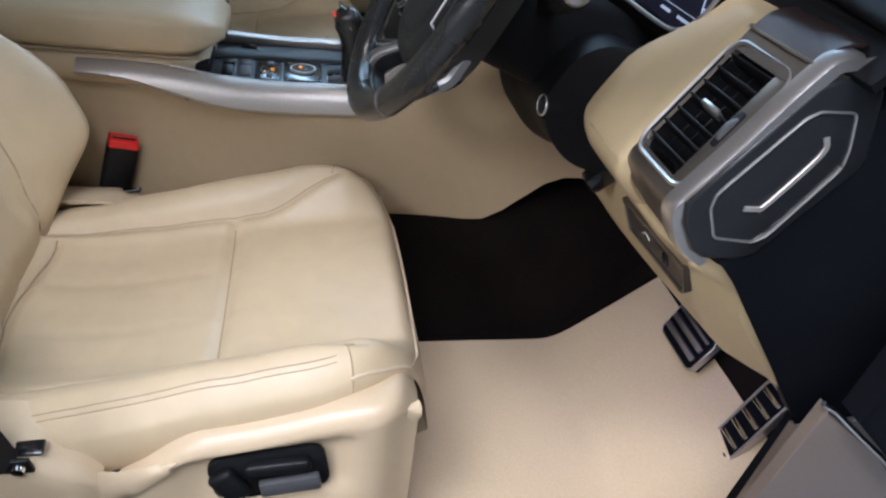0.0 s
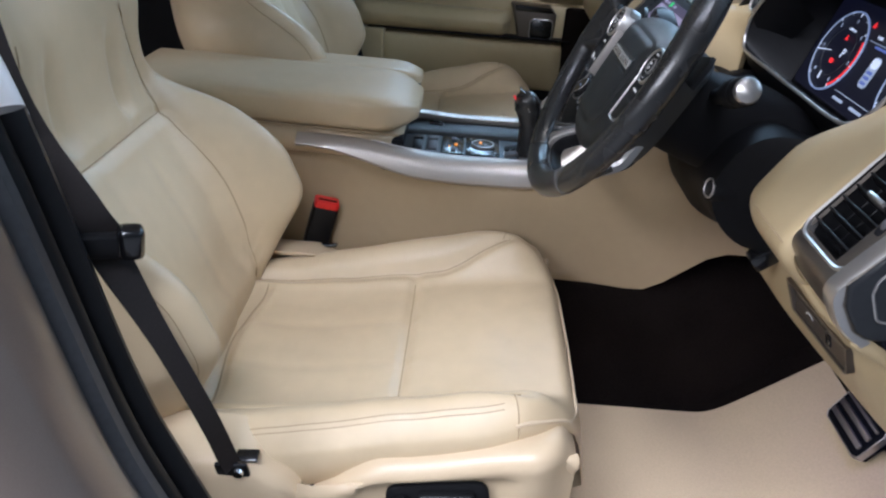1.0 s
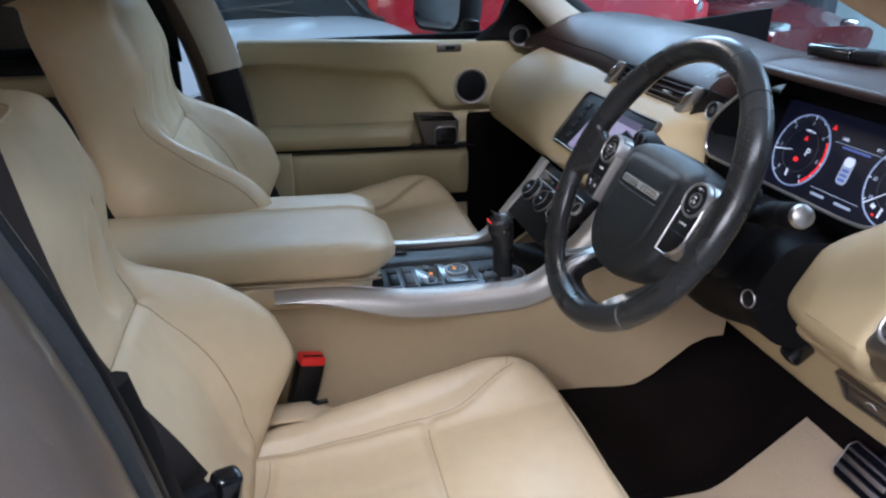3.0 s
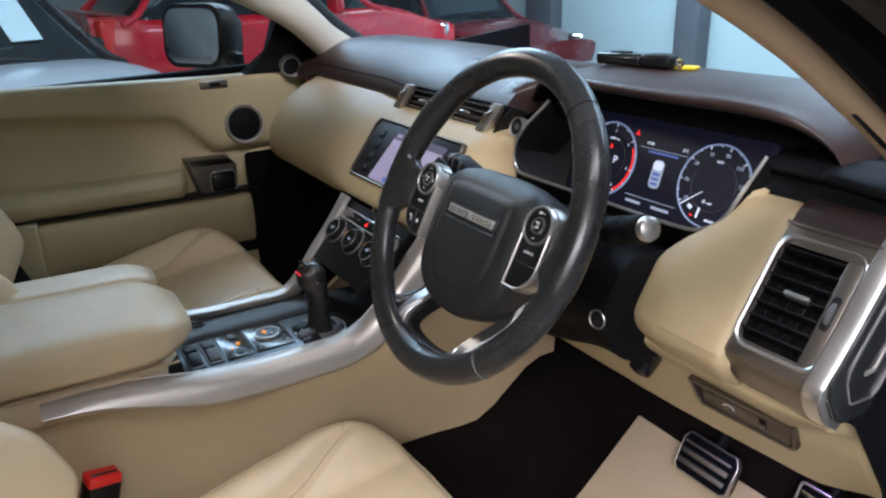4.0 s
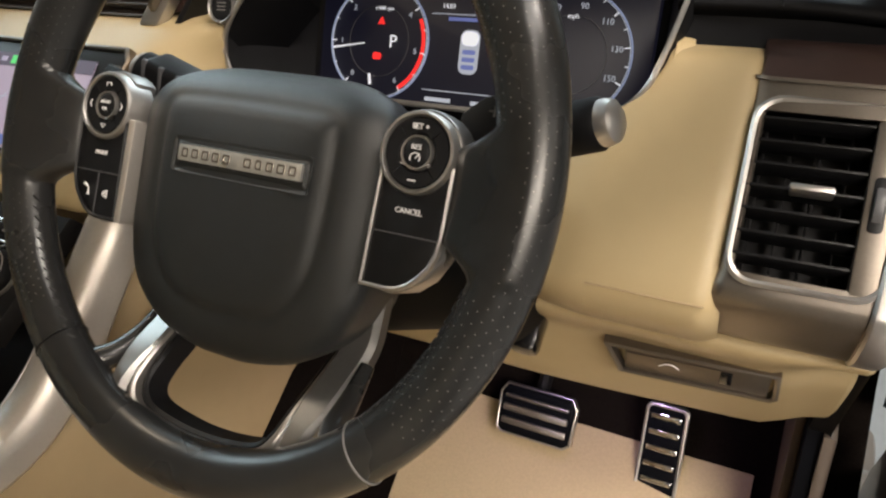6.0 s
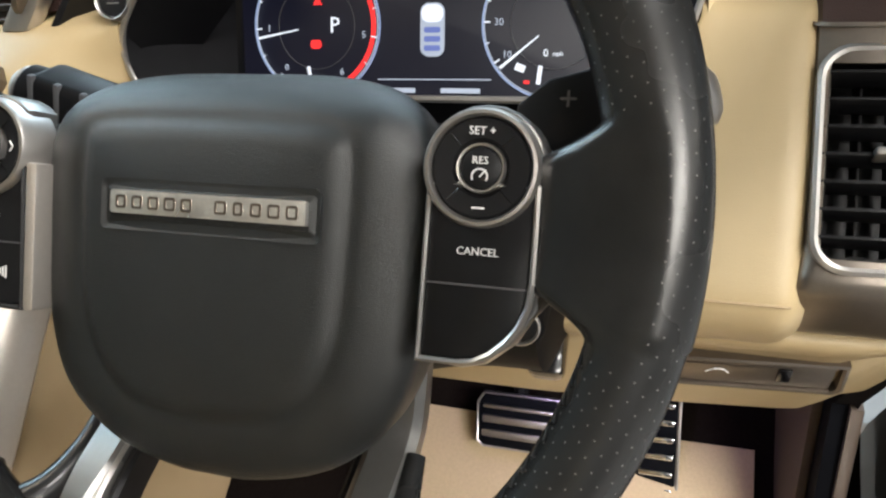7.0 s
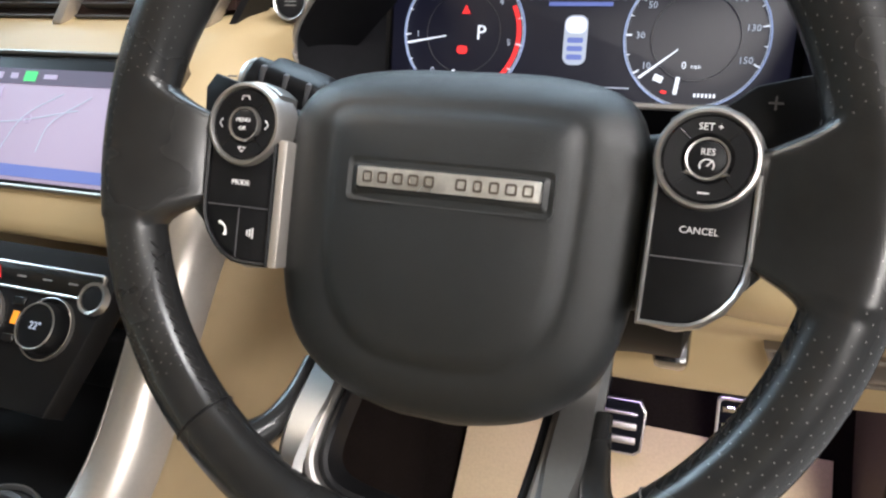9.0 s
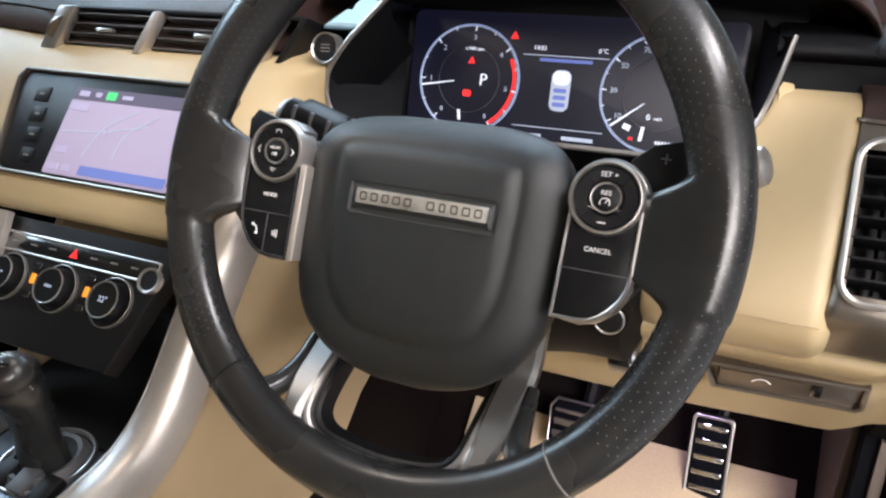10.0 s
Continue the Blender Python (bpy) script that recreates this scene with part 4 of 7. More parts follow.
for s in (-1, 1):
    pd = part("gear_paddle", prism([(s * x, y - 0.012 * (s < 0)) for x, y in ((0.116, 0.024), (0.118, 0.044), (0.130, 0.054), (0.152, 0.060), (0.158, 0.052), (0.156, 0.024))][::s], 0.006, WM @ pose(0, 0, -0.034), 0.002), M_BLACK, wheel, "black gear paddle")
    part("paddle_mark", rbox((0.006, 0.0009, 0.0005), 0, m=WM @ pose(s * 0.138, 0.046, -0.0308)), M_GREY_PRINT, pd)
    if s > 0:
        part("paddle_mark", rbox((0.0009, 0.006, 0.0006), 0, m=WM @ pose(s * 0.138, 0.046, -0.0307)), M_GREY_PRINT, pd)


# ------------------------------------------------------------------ dashboard
dash = thing("dashboard", "cream and dark leather dashboard with silver trim", "dashboard", (0, 0.25, 1.0))


# passenger and centre fascia in cream: profile runs from under the lip up to the dark top
def fascia(x):
    c = smooth(-0.30, -0.16, x)
    end = smooth(-0.60, -0.675, x)
    a = [(0.20, 0.985), (0.135, 0.985), (0.088, 1.008), (0.078, 1.05), (0.098, 1.10), (0.145, 1.145), (0.205, 1.176), (0.245, 1.186)]
    b = [(0.20, 1.010), (0.125, 1.010), (0.075, 1.022), (0.070, 1.040), (0.105, 1.083), (0.155, 1.132), (0.200, 1.166), (0.245, 1.172)]
    out = []
    for p, q in zip(a, b):
        y, z = p[0] * (1 - c) + q[0] * c, p[1] * (1 - c) + q[1] * c
        y += 0.055 * end ** 2
        y += max(0.0, 0.206 - y) * smooth(0.10, 0.185, x) * smooth(1.175, 1.150, z)
        out.append((x, y, z))
    return spline(out, 22)


xs = [-0.69 + 0.870 * i / 60 for i in range(61)]
part("fascia", thick(grid([fascia(x) for x in xs]), 0.012), M_DASH_CREAM, dash, "cream leather fascia", sharp=50)


# dark top pad, from the fascia's upper edge to the windscreen
def top_pad(x):
    d = smooth(0.05, 0.20, x)
    e = smooth(0.56, 0.72, x)
    l = smooth(-0.62, -0.76, x)
    z0 = 1.186 - 0.012 * smooth(-0.3, -0.1, x) + 0.012 * d
    pts = [(0.215, z0 - 0.004), (0.222, z0 + 0.012), (0.245, z0 + 0.040), (0.285, z0 + 0.064), (0.34, z0 + 0.076), (0.44, z0 + 0.074), (0.56, z0 + 0.052), (0.68, z0 + 0.01)]
    over = smooth(0.135, 0.150, x)
    return spline([(x, y + 0.05 * e + over * max(0, 0.36 - y), z - 0.050 * e - 0.02 * l - 0.055 * smooth(0.10, 0.19, x) * smooth(0.24, 0.34, y) + over * max(0, 0.34 - y) * 0.30) for y, z in pts], 22)


xs = [-0.77 + 1.53 * i / 60 for i in range(61)]
part("top_pad", thick(grid([top_pad(x) for x in xs]), 0.015), M_DASH_TOP, dash, "dark leather dash top", sharp=50)
part("top_seam", tube([Vector(top_pad(x)[4]) + Vector((0, -0.0006, 0.0006)) for x in xs if x < 0.14], 0.0010, 5), M_BLACK, dash)

# hood over the instruments: a swept brow
def brow(x):
    f = (x - 0.385) / 0.256
    k = max(0.0, 1 - abs(f) ** 6.0) ** 0.6
    y0 = 0.228 + 0.045 * abs(f) ** 3
    zl = 1.190 + 0.062 * k
    zt = 1.196 + 0.073 * k
    pts = [(0.33, zl - 0.012), (y0 + 0.03, zl - 0.006), (y0 + 0.006, zl - 0.003), (y0, zl + 0.003), (y0 + 0.003, zl + 0.010 * k), (y0 + 0.020, zt - 0.006 * k), (y0 + 0.06, zt - 0.001), (y0 + 0.12, zt), (0.43, zt - 0.006 * k), (0.54, 1.20 + 0.03 * k)]
    return spline([(x, y, z) for y, z in pts], 30)


xs = [0.137 + 0.502 * i / 64 for i in range(65)]
part("instrument_hood", grid([brow(x) for x in xs]), M_DASH_TOP, dash, "dark leather instrument hood", sharp=60)

# right shoulder of the dash between the hood and the door, with a recessed panel under its lip
rows = []
for i in range(15):
    x = 0.566 + 0.196 * i / 14
    e = smooth(0.62, 0.76, x) * 0.008
    rows.append(spline([(x, 0.226, 1.158), (x, 0.240, 1.172), (x, 0.254, 1.186), (x, 0.248, 1.192 - e), (x, 0.245, 1.197 - e), (x, 0.252, 1.203 - e), (x, 0.28, 1.206 - e), (x, 0.33, 1.207 - 2 * e), (x, 0.45, 1.19 - 2 * e), (x, 0.58, 1.13)], 30))
part("right_shoulder", thick(grid(rows), 0.008), M_PANEL_BLACK, dash, "dark leather dash corner", sharp=60)
part("shoulder_seam", tube(spline([(0.633, 0.2445, 1.1965), (0.634, 0.252, 1.2035), (0.637, 0.28, 1.2065), (0.645, 0.33, 1.206)], 16), 0.0010, 5), M_BLACK, dash)

# cream surround beside the vent: sloped face, rolled left edge, roof and underside
prof = spline([(0, 0.205, 0.970), (0, 0.174, 0.977), (0, 0.151, 0.987), (0, 0.1335, 1.005), (0, 0.1275, 1.020), (0, 0.1300, 1.035), (0, 0.1460, 1.063), (0, 0.166, 1.095), (0, 0.188, 1.1276), (0, 0.205, 1.153), (0, 0.2155, 1.1655), (0, 0.230, 1.1700), (0, 0.262, 1.1705)], 44)
rows = []
for p in prof:
    y, z = p.y, p.z
    xl = 0.4985 + 0.071 * smooth(1.080, 1.168, z)
    xc = 0.539 + 0.055 * smooth(1.085, 1.168, z)
    d = 1 - 0.75 * smooth(1.10, 1.165, z)
    rows.append(spline([(xl + 0.012, y + 0.070 * d, z), (xl + 0.003, y + 0.034 * d, z), (xl, y + 0.015 * d, z), (xl + 0.006, y + 0.0085 * d, z), (xc - 0.010, y + 0.0020, z), (xc + 0.007, y, z), (max(0.60, xc + 0.013), y - 0.0004, z), (0.622, y, z), (0.634, y + 0.010, z)], 34))
part("vent_surround", thick(grid(rows), 0.004), M_DASH_CREAM, dash, "cream leather panel beside the vent", sharp=70)
part("surround_seam", tube([(0.546 + 0.079 * k / 12, 0.1264, 1.0290) for k in range(13)], 0.0008, 5), M_LEATHER_SEAM, dash)
# knee panel below
def knee(x):
    l = smooth(0.47, 0.33, x)
    r = smooth(0.45, 0.76, x)
    pts = [(0.168, 0.992), (0.158, 0.984), (0.166, 0.970), (0.184, 0.955), (0.1945, 0.944), (0.200, 0.928), (0.2055, 0.912), (0.214, 0.888), (0.225, 0.866), (0.236, 0.857), (0.25, 0.858), (0.28, 0.87)]
    out = []
    for y, z in pts:
        k = smooth(0.935, 0.855, z)
        u = min(max((z - 0.90) / 0.09, 0), 1)
        e = 0.030 * smooth(0.665, 0.727, x) * smooth(0.992, 0.955, z)
        out.append((x, y + e + 0.02 * l * u + 0.055 * r * k, z - 0.045 * l * u - 0.030 * r * k))
    return spline(out, 30)


xs = [0.19 + 0.537 * i / 30 for i in range(31)]
part("knee_panel", thick(grid([knee(x) for x in xs]), 0.006), M_DASH_CREAM, dash, "cream knee panel", sharp=60)
# edge of the knee panel towards the door
rows = [knee(0.727), [(0.731, p[1] + 0.003, p[2] + 0.001) for p in knee(0.727)], [(0.7315, p[1] + 0.014, p[2] + 0.010) for p in knee(0.727)]]
part("knee_panel_end", grid(rows), M_DASH_CREAM, dash, sharp=60)

# coin tray and release in the knee panel
kn = Vector((0, -0.75, -0.661)).normalized()
km = axes((0.6145, 0.1960, 0.9300), (0.125, 0.010, -0.001), (0, -0.0105, 0.031))
tray = thing("coin_tray", "grey plastic tray insert in the knee panel", "coin tray", (0.618, 0.20, 0.932))
o4 = [(-0.066, 0.0180), (-0.053, -0.0170), (0.062, -0.0170), (0.067, -0.012), (0.065, 0.0180)]
i4 = [(-0.060, 0.0145), (-0.049, -0.0138), (0.059, -0.0138), (0.0625, -0.010), (0.061, 0.0145)]
part("tray_frame", frame_plate(o4[::-1], i4[::-1], 0.008, km @ pose(0, 0, 0.0035), 0.001), M_GUNMETAL, tray)
part("tray_lid", prism(rounded(0.108, 0.0270, 0.003, 3, 0.005, 0), 0.008, km @ pose(0, 0, 0.0015), 0.001), M_GUNMETAL, tray)
part("latch_slot", rbox((0.009, 0.014, 0.004), 0.001, m=km @ pose(0.028, 0.001, 0.0015)), M_GLOSS_BLACK, tray)
part("label_line", rbox((0.070, 0.0012, 0.0012), 0, m=km @ pose(-0.012, 0.009, 0.0018)), M_GUNMETAL, tray)
part("bonnet_mark", tube(spline([km @ Vector(p) for p in ((-0.022, -0.001, 0.0020), (-0.017, 0.003, 0.0020), (-0.011, 0.003, 0.0020), (-0.007, -0.001, 0.0020))], 8), 0.0006, 5), M_WHITE_PRINT, tray)

# black panel between column and surround with the start button
bp = spline([(0, 0.30, 1.055), (0, 0.21, 1.078), (0, 0.160, 1.092), (0, 0.120, 1.076), (0, 0.096, 1.03), (0, 0.104, 0.995), (0, 0.124, 0.968), (0, 0.152, 0.951), (0, 0.190, 0.945), (0, 0.24, 0.950)], 26)
rows = []
for i in range(21):
    x = 0.20 + 0.325 * i / 20
    w = smooth(0.495, 0.508, x) * 0.10
    v = smooth(0.26, 0.20, x)
    d = 0.030 * smooth(0.47, 0.33, x)
    rows.append([(x, p.y + w + 0.05 * v, p.z - d * smooth(1.03, 0.96, p.z)) for p in bp])
part("column_panel", thick(grid(rows), 0.004), M_PANEL_BLACK, dash, "black panel round the column")
part("well_base", grid([spline([(x, 0.17, 1.085), (x, 0.20, 1.080), (x, 0.25, 1.068), (x, 0.30, 1.06)], 6) for x in (0.16, 0.3, 0.45, 0.50)]), M_PANEL_BLACK, dash)
part("notch", rbox((0.026, 0.04, 0.024), 0.006, 2, pose(0.486, 0.182, 0.940, 40, 0, 0)), M_GLOSS_BLACK, dash)
stm = axes((0.484, 0.0953, 1.021), (1, 0.1, 0), (0, 0.12, 1))
btn = thing("start_button", "round black start button with a bright ring", "start button", (0.484, 0.094, 1.021))
part("ring", lathe([(0.0100, -0.01), (0.0102, 0.0008), (0.0110, 0.0016), (0.0119, 0.0008), (0.0122, -0.012)], 28, stm, caps=False), M_SATIN, btn, "bright ring")
part("button_boss", lathe([(0.0165, -0.035), (0.0150, -0.004), (0.0138, -0.0008), (0.0098, -0.0006)], 28, stm), M_PANEL_BLACK, btn)
part("button", lathe([(0.0098, -0.01), (0.0096, 0.0005), (0.008, 0.0012), (0.0001, 0.0008)], 28, stm), M_BLACK, btn)

# ------------------------------------------------------------------ right air vent
vent = thing("air_vent", "silver-framed dashboard air vent with black slats", "air vent", (0.68, 0.168, 1.095))
vx, vy = Vector((1, 0.02, 0)), Vector((0, 0.066, 0.098))
VM = axes((0.668, 0.168, 1.095), vx, vy)
# housing: gunmetal cover wraps round top and bottom
prof = [(0.2065, 1.157), (0.205, 1.155), (0.168, 1.0975), (0.1385, 1.053), (0.1318, 1.041), (0.1330, 1.030), (0.1450, 1.010), (0.1600, 0.992), (0.19, 0.983)]
pr = spline([(0, y, z) for y, z in prof], 44)
rows = []
for x, off in ((0.628, 0.012), (0.630, 0.003), (0.636, 0.0), (0.66, -0.001), (0.70, -0.001), (0.724, 0.0)):
    rows.append([(x - 0.010 * smooth(1.06, 1.0, p.z), p.y + off, p.z) for p in pr])
bm = grid(rows)
# opening for the vent in the cover
cut = [f for f in bm.faces if 0.6395 < f.calc_center_median().x < 0.72 and 1.0560 < f.calc_center_median().z < 1.1400]
bmesh.ops.delete(bm, geom=cut, context="FACES")
top = spline([(0, 0.30, 1.172), (0, 0.245, 1.176), (0, 0.222, 1.172), (0, 0.2075, 1.1582)], 14)
part("cover_top", thick(grid([[(x, p.y + off, p.z) for p in top] for x, off in ((0.628, 0.010), (0.631, 0.002), (0.66, 0.0), (0.724, 0.0))]), 0.003), M_DASH_TOP, vent, "dark leather edge over the vent", sharp=50)
part("cover", thick(bm, 0.003), M_GUNMETAL, vent, "dark satin metal cover", sharp=50)
# bright frame
W_, H_ = 0.084, 0.115
VC = VM @ pose(0.008, 0.003, 0)
part("frame", frame_plate(rounded(W_ + 0.008, H_ + 0.008, 0.018, 6), rounded(W_, H_, 0.0155, 6), 0.010, VC @ pose(0, 0, 0.0032), 0.0012), M_SATIN, vent, "bright satin frame")
part("throat", grid([[(p[0], p[1], 0.002) for p in rounded(W_, H_, 0.010)], [(p[0], p[1], -0.045) for p in rounded(W_ * 0.94, H_ * 0.94, 0.010)]], wrap=True, m=VC), M_BLACK, vent)
part("throat_back", prism(rounded(W_ * 0.95, H_ * 0.95, 0.01), 0.003, VC @ pose(0, 0, -0.042)), M_BLACK, vent)
SW = W_ - 0.017
for k in range(7):
    y = -H_ / 2 + 0.014 + (H_ - 0.026) * k / 6
    part("slat", rbox((SW, 0.0022, 0.017), 0.001, 2, VC @ pose(-0.0085, y, -0.0075, -14)), M_BLACK, vent)
for k in range(4):
    x = -0.036 + 0.017 * k
    part("vane", rbox((0.0016, H_ * 0.86, 0.016), 0.0006, 1, VC @ pose(x, 0, -0.027)), M_BLACK, vent)
part("slat_grip", rbox((0.026, 0.0052, 0.012), 0.002, 2, VC @ pose(-0.004, 0.003, -0.001, -14)), M_SATIN, vent, "bright slat grip")
side = part("wheel_panel", rbox((0.0165, H_ - 0.002, 0.012), 0.0015, 2, VC @ pose(W_ / 2 - 0.0088, 0, -0.003)), M_GUNMETAL, vent, "satin panel with the thumb wheel")
part("wheel_slot", prism(rounded(0.0085, 0.034, 0.003), 0.002, VC @ pose(W_ / 2 - 0.0095, -0.001, 0.0038), 0.0003), M_BLACK, side)
part("thumb_wheel", lathe([(0.012, -0.0028), (0.0155, -0.0024), (0.0160, 0), (0.0155, 0.0024), (0.012, 0.0028)], 26, VC @ pose(W_ / 2 - 0.0095, -0.001, -0.0078, 0, 90, 0)), M_GREY_PLASTIC, side, "ribbed thumb wheel")
# silver bar along the outer edge, turning under at the foot
bar = spline([(0.735, 0.262, 1.166), (0.735, 0.222, 1.166), (0.7345, 0.204, 1.150), (0.733, 0.166, 1.093), (0.731, 0.1385, 1.052), (0.730, 0.1315, 1.038), (0.729, 0.1360, 1.023), (0.728, 0.1500, 1.003), (0.727, 0.172, 0.986)], 36)
nrm = []
rows = []
for i, p in enumerate(bar):
    d = (bar[min(i + 1, 35)] - bar[max(i - 1, 0)]).normalized()
    nn = Vector((1, 0, 0)).cross(d).normalized()
    if nn.y > 0 and i < 24:
        nn = -nn
    if i >= 24 and nn.z > 0:
        nn = -nn
    rows.append([p + Vector((a, 0, 0)) + nn * b for a, b in ((-0.0145, -0.006), (-0.0145, 0.0030), (-0.0125, 0.0048), (0.0010, 0.0048), (0.0045, 0.0028), (0.0055, -0.006))])
part("outer_bar", grid(rows, wrap=True, caps=True), M_SATIN, vent, "satin silver bar", sharp=30)
# black end cap towards the door with two raised bright lines
cap = [(0.134, 1.0497), (0.1381, 1.0294), (0.1533, 1.0049), (0.1655, 0.9978), (0.1961, 0.9958), (0.2103, 1.0019), (0.2693, 1.0792), (0.2734, 1.0914), (0.2617, 1.1453), (0.254, 1.152), (0.2225, 1.155), (0.2062, 1.1474)]
CM = Matrix(((0, 0, 1, 0.7405), (1, 0, 0, 0), (0, 1, 0, 0), (0, 0, 0, 1)))
ec = part("end_cap", prism(cap, 0.016, CM, 0.004, 3), M_CAP_BLACK, vent, "black end cap")
part("cap_edge", tube([CM @ Vector((y, z, -0.0045)) for y, z in cap], 0.0011, 6, closed=True), M_GUNMETAL, ec)


def octagon(pts):
    """A closed line through pts with short rounded corners."""
    out = []
    for k in range(len(pts)):
        a, b, c = Vector(pts[k - 1]), Vector(pts[k]), Vector(pts[(k + 1) % len(pts)])
        p, q = b + (a - b) * 0.16, b + (c - b) * 0.16
        out += [(p * (1 - f) + b * f) * (1 - f) + (b * (1 - f) + q * f) * f for f in (0, 0.25, 0.5, 0.75, 1)]
    return out


ring_line = octagon([(0.1554, 1.0589), (0.1543, 1.0456), (0.1666, 1.0187), (0.2022, 1.0151), (0.2134, 1.0222), (0.253, 1.0843), (0.252, 1.1006), (0.2444, 1.1296), (0.2144, 1.1291), (0.2042, 1.123)])
part("cap_line", tube([CM @ Vector((p.x, p.y, 0.0006)) for p in ring_line], 0.0013, 6, closed=True), M_SATIN, ec, "bright raised line")
hook = [(0.1828, 1.0466), (0.194, 1.0466), (0.2011, 1.0507), (0.2296, 1.0945), (0.2281, 1.1097)]
part("cap_line", band([CM @ Vector((p.x, p.y, 0.0010)) for p in spline([(a, b, 0) for a, b in hook], 30)], 0.0046, 0.0016, up=(1, 0, 0)), M_SATIN_WARM, ec, "bright raised line")

# ------------------------------------------------------------------ instrument cluster
cluster = thing("instrument_cluster", "lit digital instrument cluster with two dials", "instrument cluster", (0.386, 0.285, 1.145))
IM = axes((0.386, 0.2855, 1.1455), (1, 0, 0), (0, 0.31, 0.95))
part("display", prism(rounded(0.316, 0.124, 0.008), 0.012, IM @ pose(0, 0.003, 0), 0.001), M_DISPLAY, cluster, "glossy dark display")
# well: walls run from the screen out to the bezel near the driver
bezel = spline([(0.243, 0.216, 1.229), (0.219, 0.211, 1.206), (0.201, 0.207, 1.188), (0.1825, 0.204, 1.162), (0.179, 0.203, 1.138), (0.187, 0.202, 1.122), (0.21, 0.20, 1.1175), (0.30, 0.20, 1.117), (0.40, 0.20, 1.117), (0.50, 0.199, 1.118), (0.535, 0.200, 1.125), (0.557, 0.204, 1.143), (0.568, 0.214, 1.172), (0.577, 0.236, 1.210)], 90)
inner = []
for p in bezel:
    inner.append(IM @ Vector((min(max((p.x - 0.386) * 0.97, -0.166), 0.166), -0.064 + 0.134 * smooth(1.117, 1.205, p.z), -0.003)))
rows = [[p + (q - p) * k + Vector((0, 0, -0.006 * math.sin(math.pi * k))) for k in (0, 0.04, 0.2, 0.5, 0.8, 1.0)] for p, q in zip(bezel, inner)]
part("well", grid(rows), M_BLACK, cluster, "black instrument well")
part("well_floor", prism(rounded(0.40, 0.170, 0.02), 0.004, IM @ pose(0, 0.008, -0.010)), M_BLACK, cluster)
part("bezel_line", tube(bezel, 0.0019, 7, flat=1.3), M_SATIN, cluster, "satin bezel line")
# skirt of the well down to the column
rows = [[p, p + Vector((0, 0.003, -0.005)), p + Vector((0, 0.010, -0.020)), p + Vector((0, 0.05, -0.055))] for p in bezel]
part("well_skirt", grid(rows), M_PANEL_BLACK, cluster)


def dial(cx, marks, needle_deg, name, red=False):
    ID = IM @ pose(cx, 0, 0) @ Matrix.Scale(1.045, 4) @ pose(-cx, 0, 0)
    D = lambda x, y, z=0.0016: ID @ Vector((cx + x, y, z))
    d = part(name, lathe([(0.0496, 0.0), (0.0498, 0.0010), (0.0505, 0.0012), (0.0508, 0.0)], 56, ID @ pose(cx, 0, 0.0004), caps=False), M_GLOW_BLUE, cluster, "round dial with lit scale")
    part("dial_ring", lathe([(0.0304, 0.0), (0.0305, 0.0008), (0.0308, 0.0008), (0.0309, 0.0)], 44, ID @ pose(cx, 0, 0.0004), caps=False), M_GREY_PLASTIC, d)
    part("dial_rim", lathe([(0.0486, 0.0), (0.0487, 0.0012), (0.0491, 0.0012), (0.0492, 0.0)], 56, ID @ pose(cx, 0, 0.0006), caps=False), M_GLOW_DIM, d)
    for text, deg in marks:
        a = radians(deg)
        lettering(text, 0.0068, ID @ pose(cx + 0.0385 * math.cos(a), 0.0385 * math.sin(a), 0.0012), M_GLOW_DIM, d)
        part("tick", tube([D(r * math.cos(a), r * math.sin(a)) for r in (0.0445, 0.0490)], 0.0006, 5), M_GLOW_WHITE, d)
    n = len(marks)
    for k in range(n - 1):
        a = radians((marks[k][1] + marks[k + 1][1]) / 2)
        part("tick", tube([D(r * math.cos(a), r * math.sin(a)) for r in (0.0465, 0.0490)], 0.0004, 5), M_GLOW_WHITE, d)
    a = radians(needle_deg)
    part("needle", tube([D(r * math.cos(a), r * math.sin(a), 0.002) for r in (0.014, 0.0475)], [0.0005, 0.0011], 6), M_GLOW_WHITE, d)
    return d


spd = [(str(v), 213 - (v - 10) * 1.69) for v in (10, 30, 50, 70, 90, 110, 130, 150)]
d1 = dial(0.0900, spd, 219, "speedometer")
lettering("mph", 0.0055, IM @ pose(0.090, 0.031, 0.0012), M_GLOW_WHITE, d1)
lettering("0", 0.0075, IM @ pose(0.084, -0.021, 0.0012), M_GLOW_WHITE, d1)
lettering("mph", 0.0042, IM @ pose(0.0925, -0.0215, 0.0012), M_GLOW_WHITE, d1)
part("fuel_bar", rbox((0.0030, 0.013, 0.0008), 0, m=IM @ pose(0.080, -0.036, 0.0012, 0, 0, -6)), M_GLOW_WHITE, d1)
part("fuel_icon", rbox((0.007, 0.005, 0.0008), 0, m=IM @ pose(0.066, -0.031, 0.0012, 0, 0, -20)), M_GLOW_WHITE, d1)
part("fuel_mark", rbox((0.004, 0.0022, 0.0008), 0, m=IM @ pose(0.071, -0.041, 0.0012)), M_GLOW_RED, d1)
for k in range(6):
    part("range_bar", rbox((0.0016, 0.0028, 0.0008), 0, m=IM @ pose(0.094 + 0.0028 * k, -0.0425, 0.0012)), M_GLOW_WHITE, d1)
rev = [(str(v), 230 - v * 48) for v in range(0, 7)]
d2 = dial(-0.0938, rev[:7], 190, "rev_counter")
arc = [IM @ Vector((-0.0938 + 0.0478 * math.cos(radians(b)), 0.0478 * math.sin(radians(b)), 0.0014)) for b in range(-58, 30, 5)]
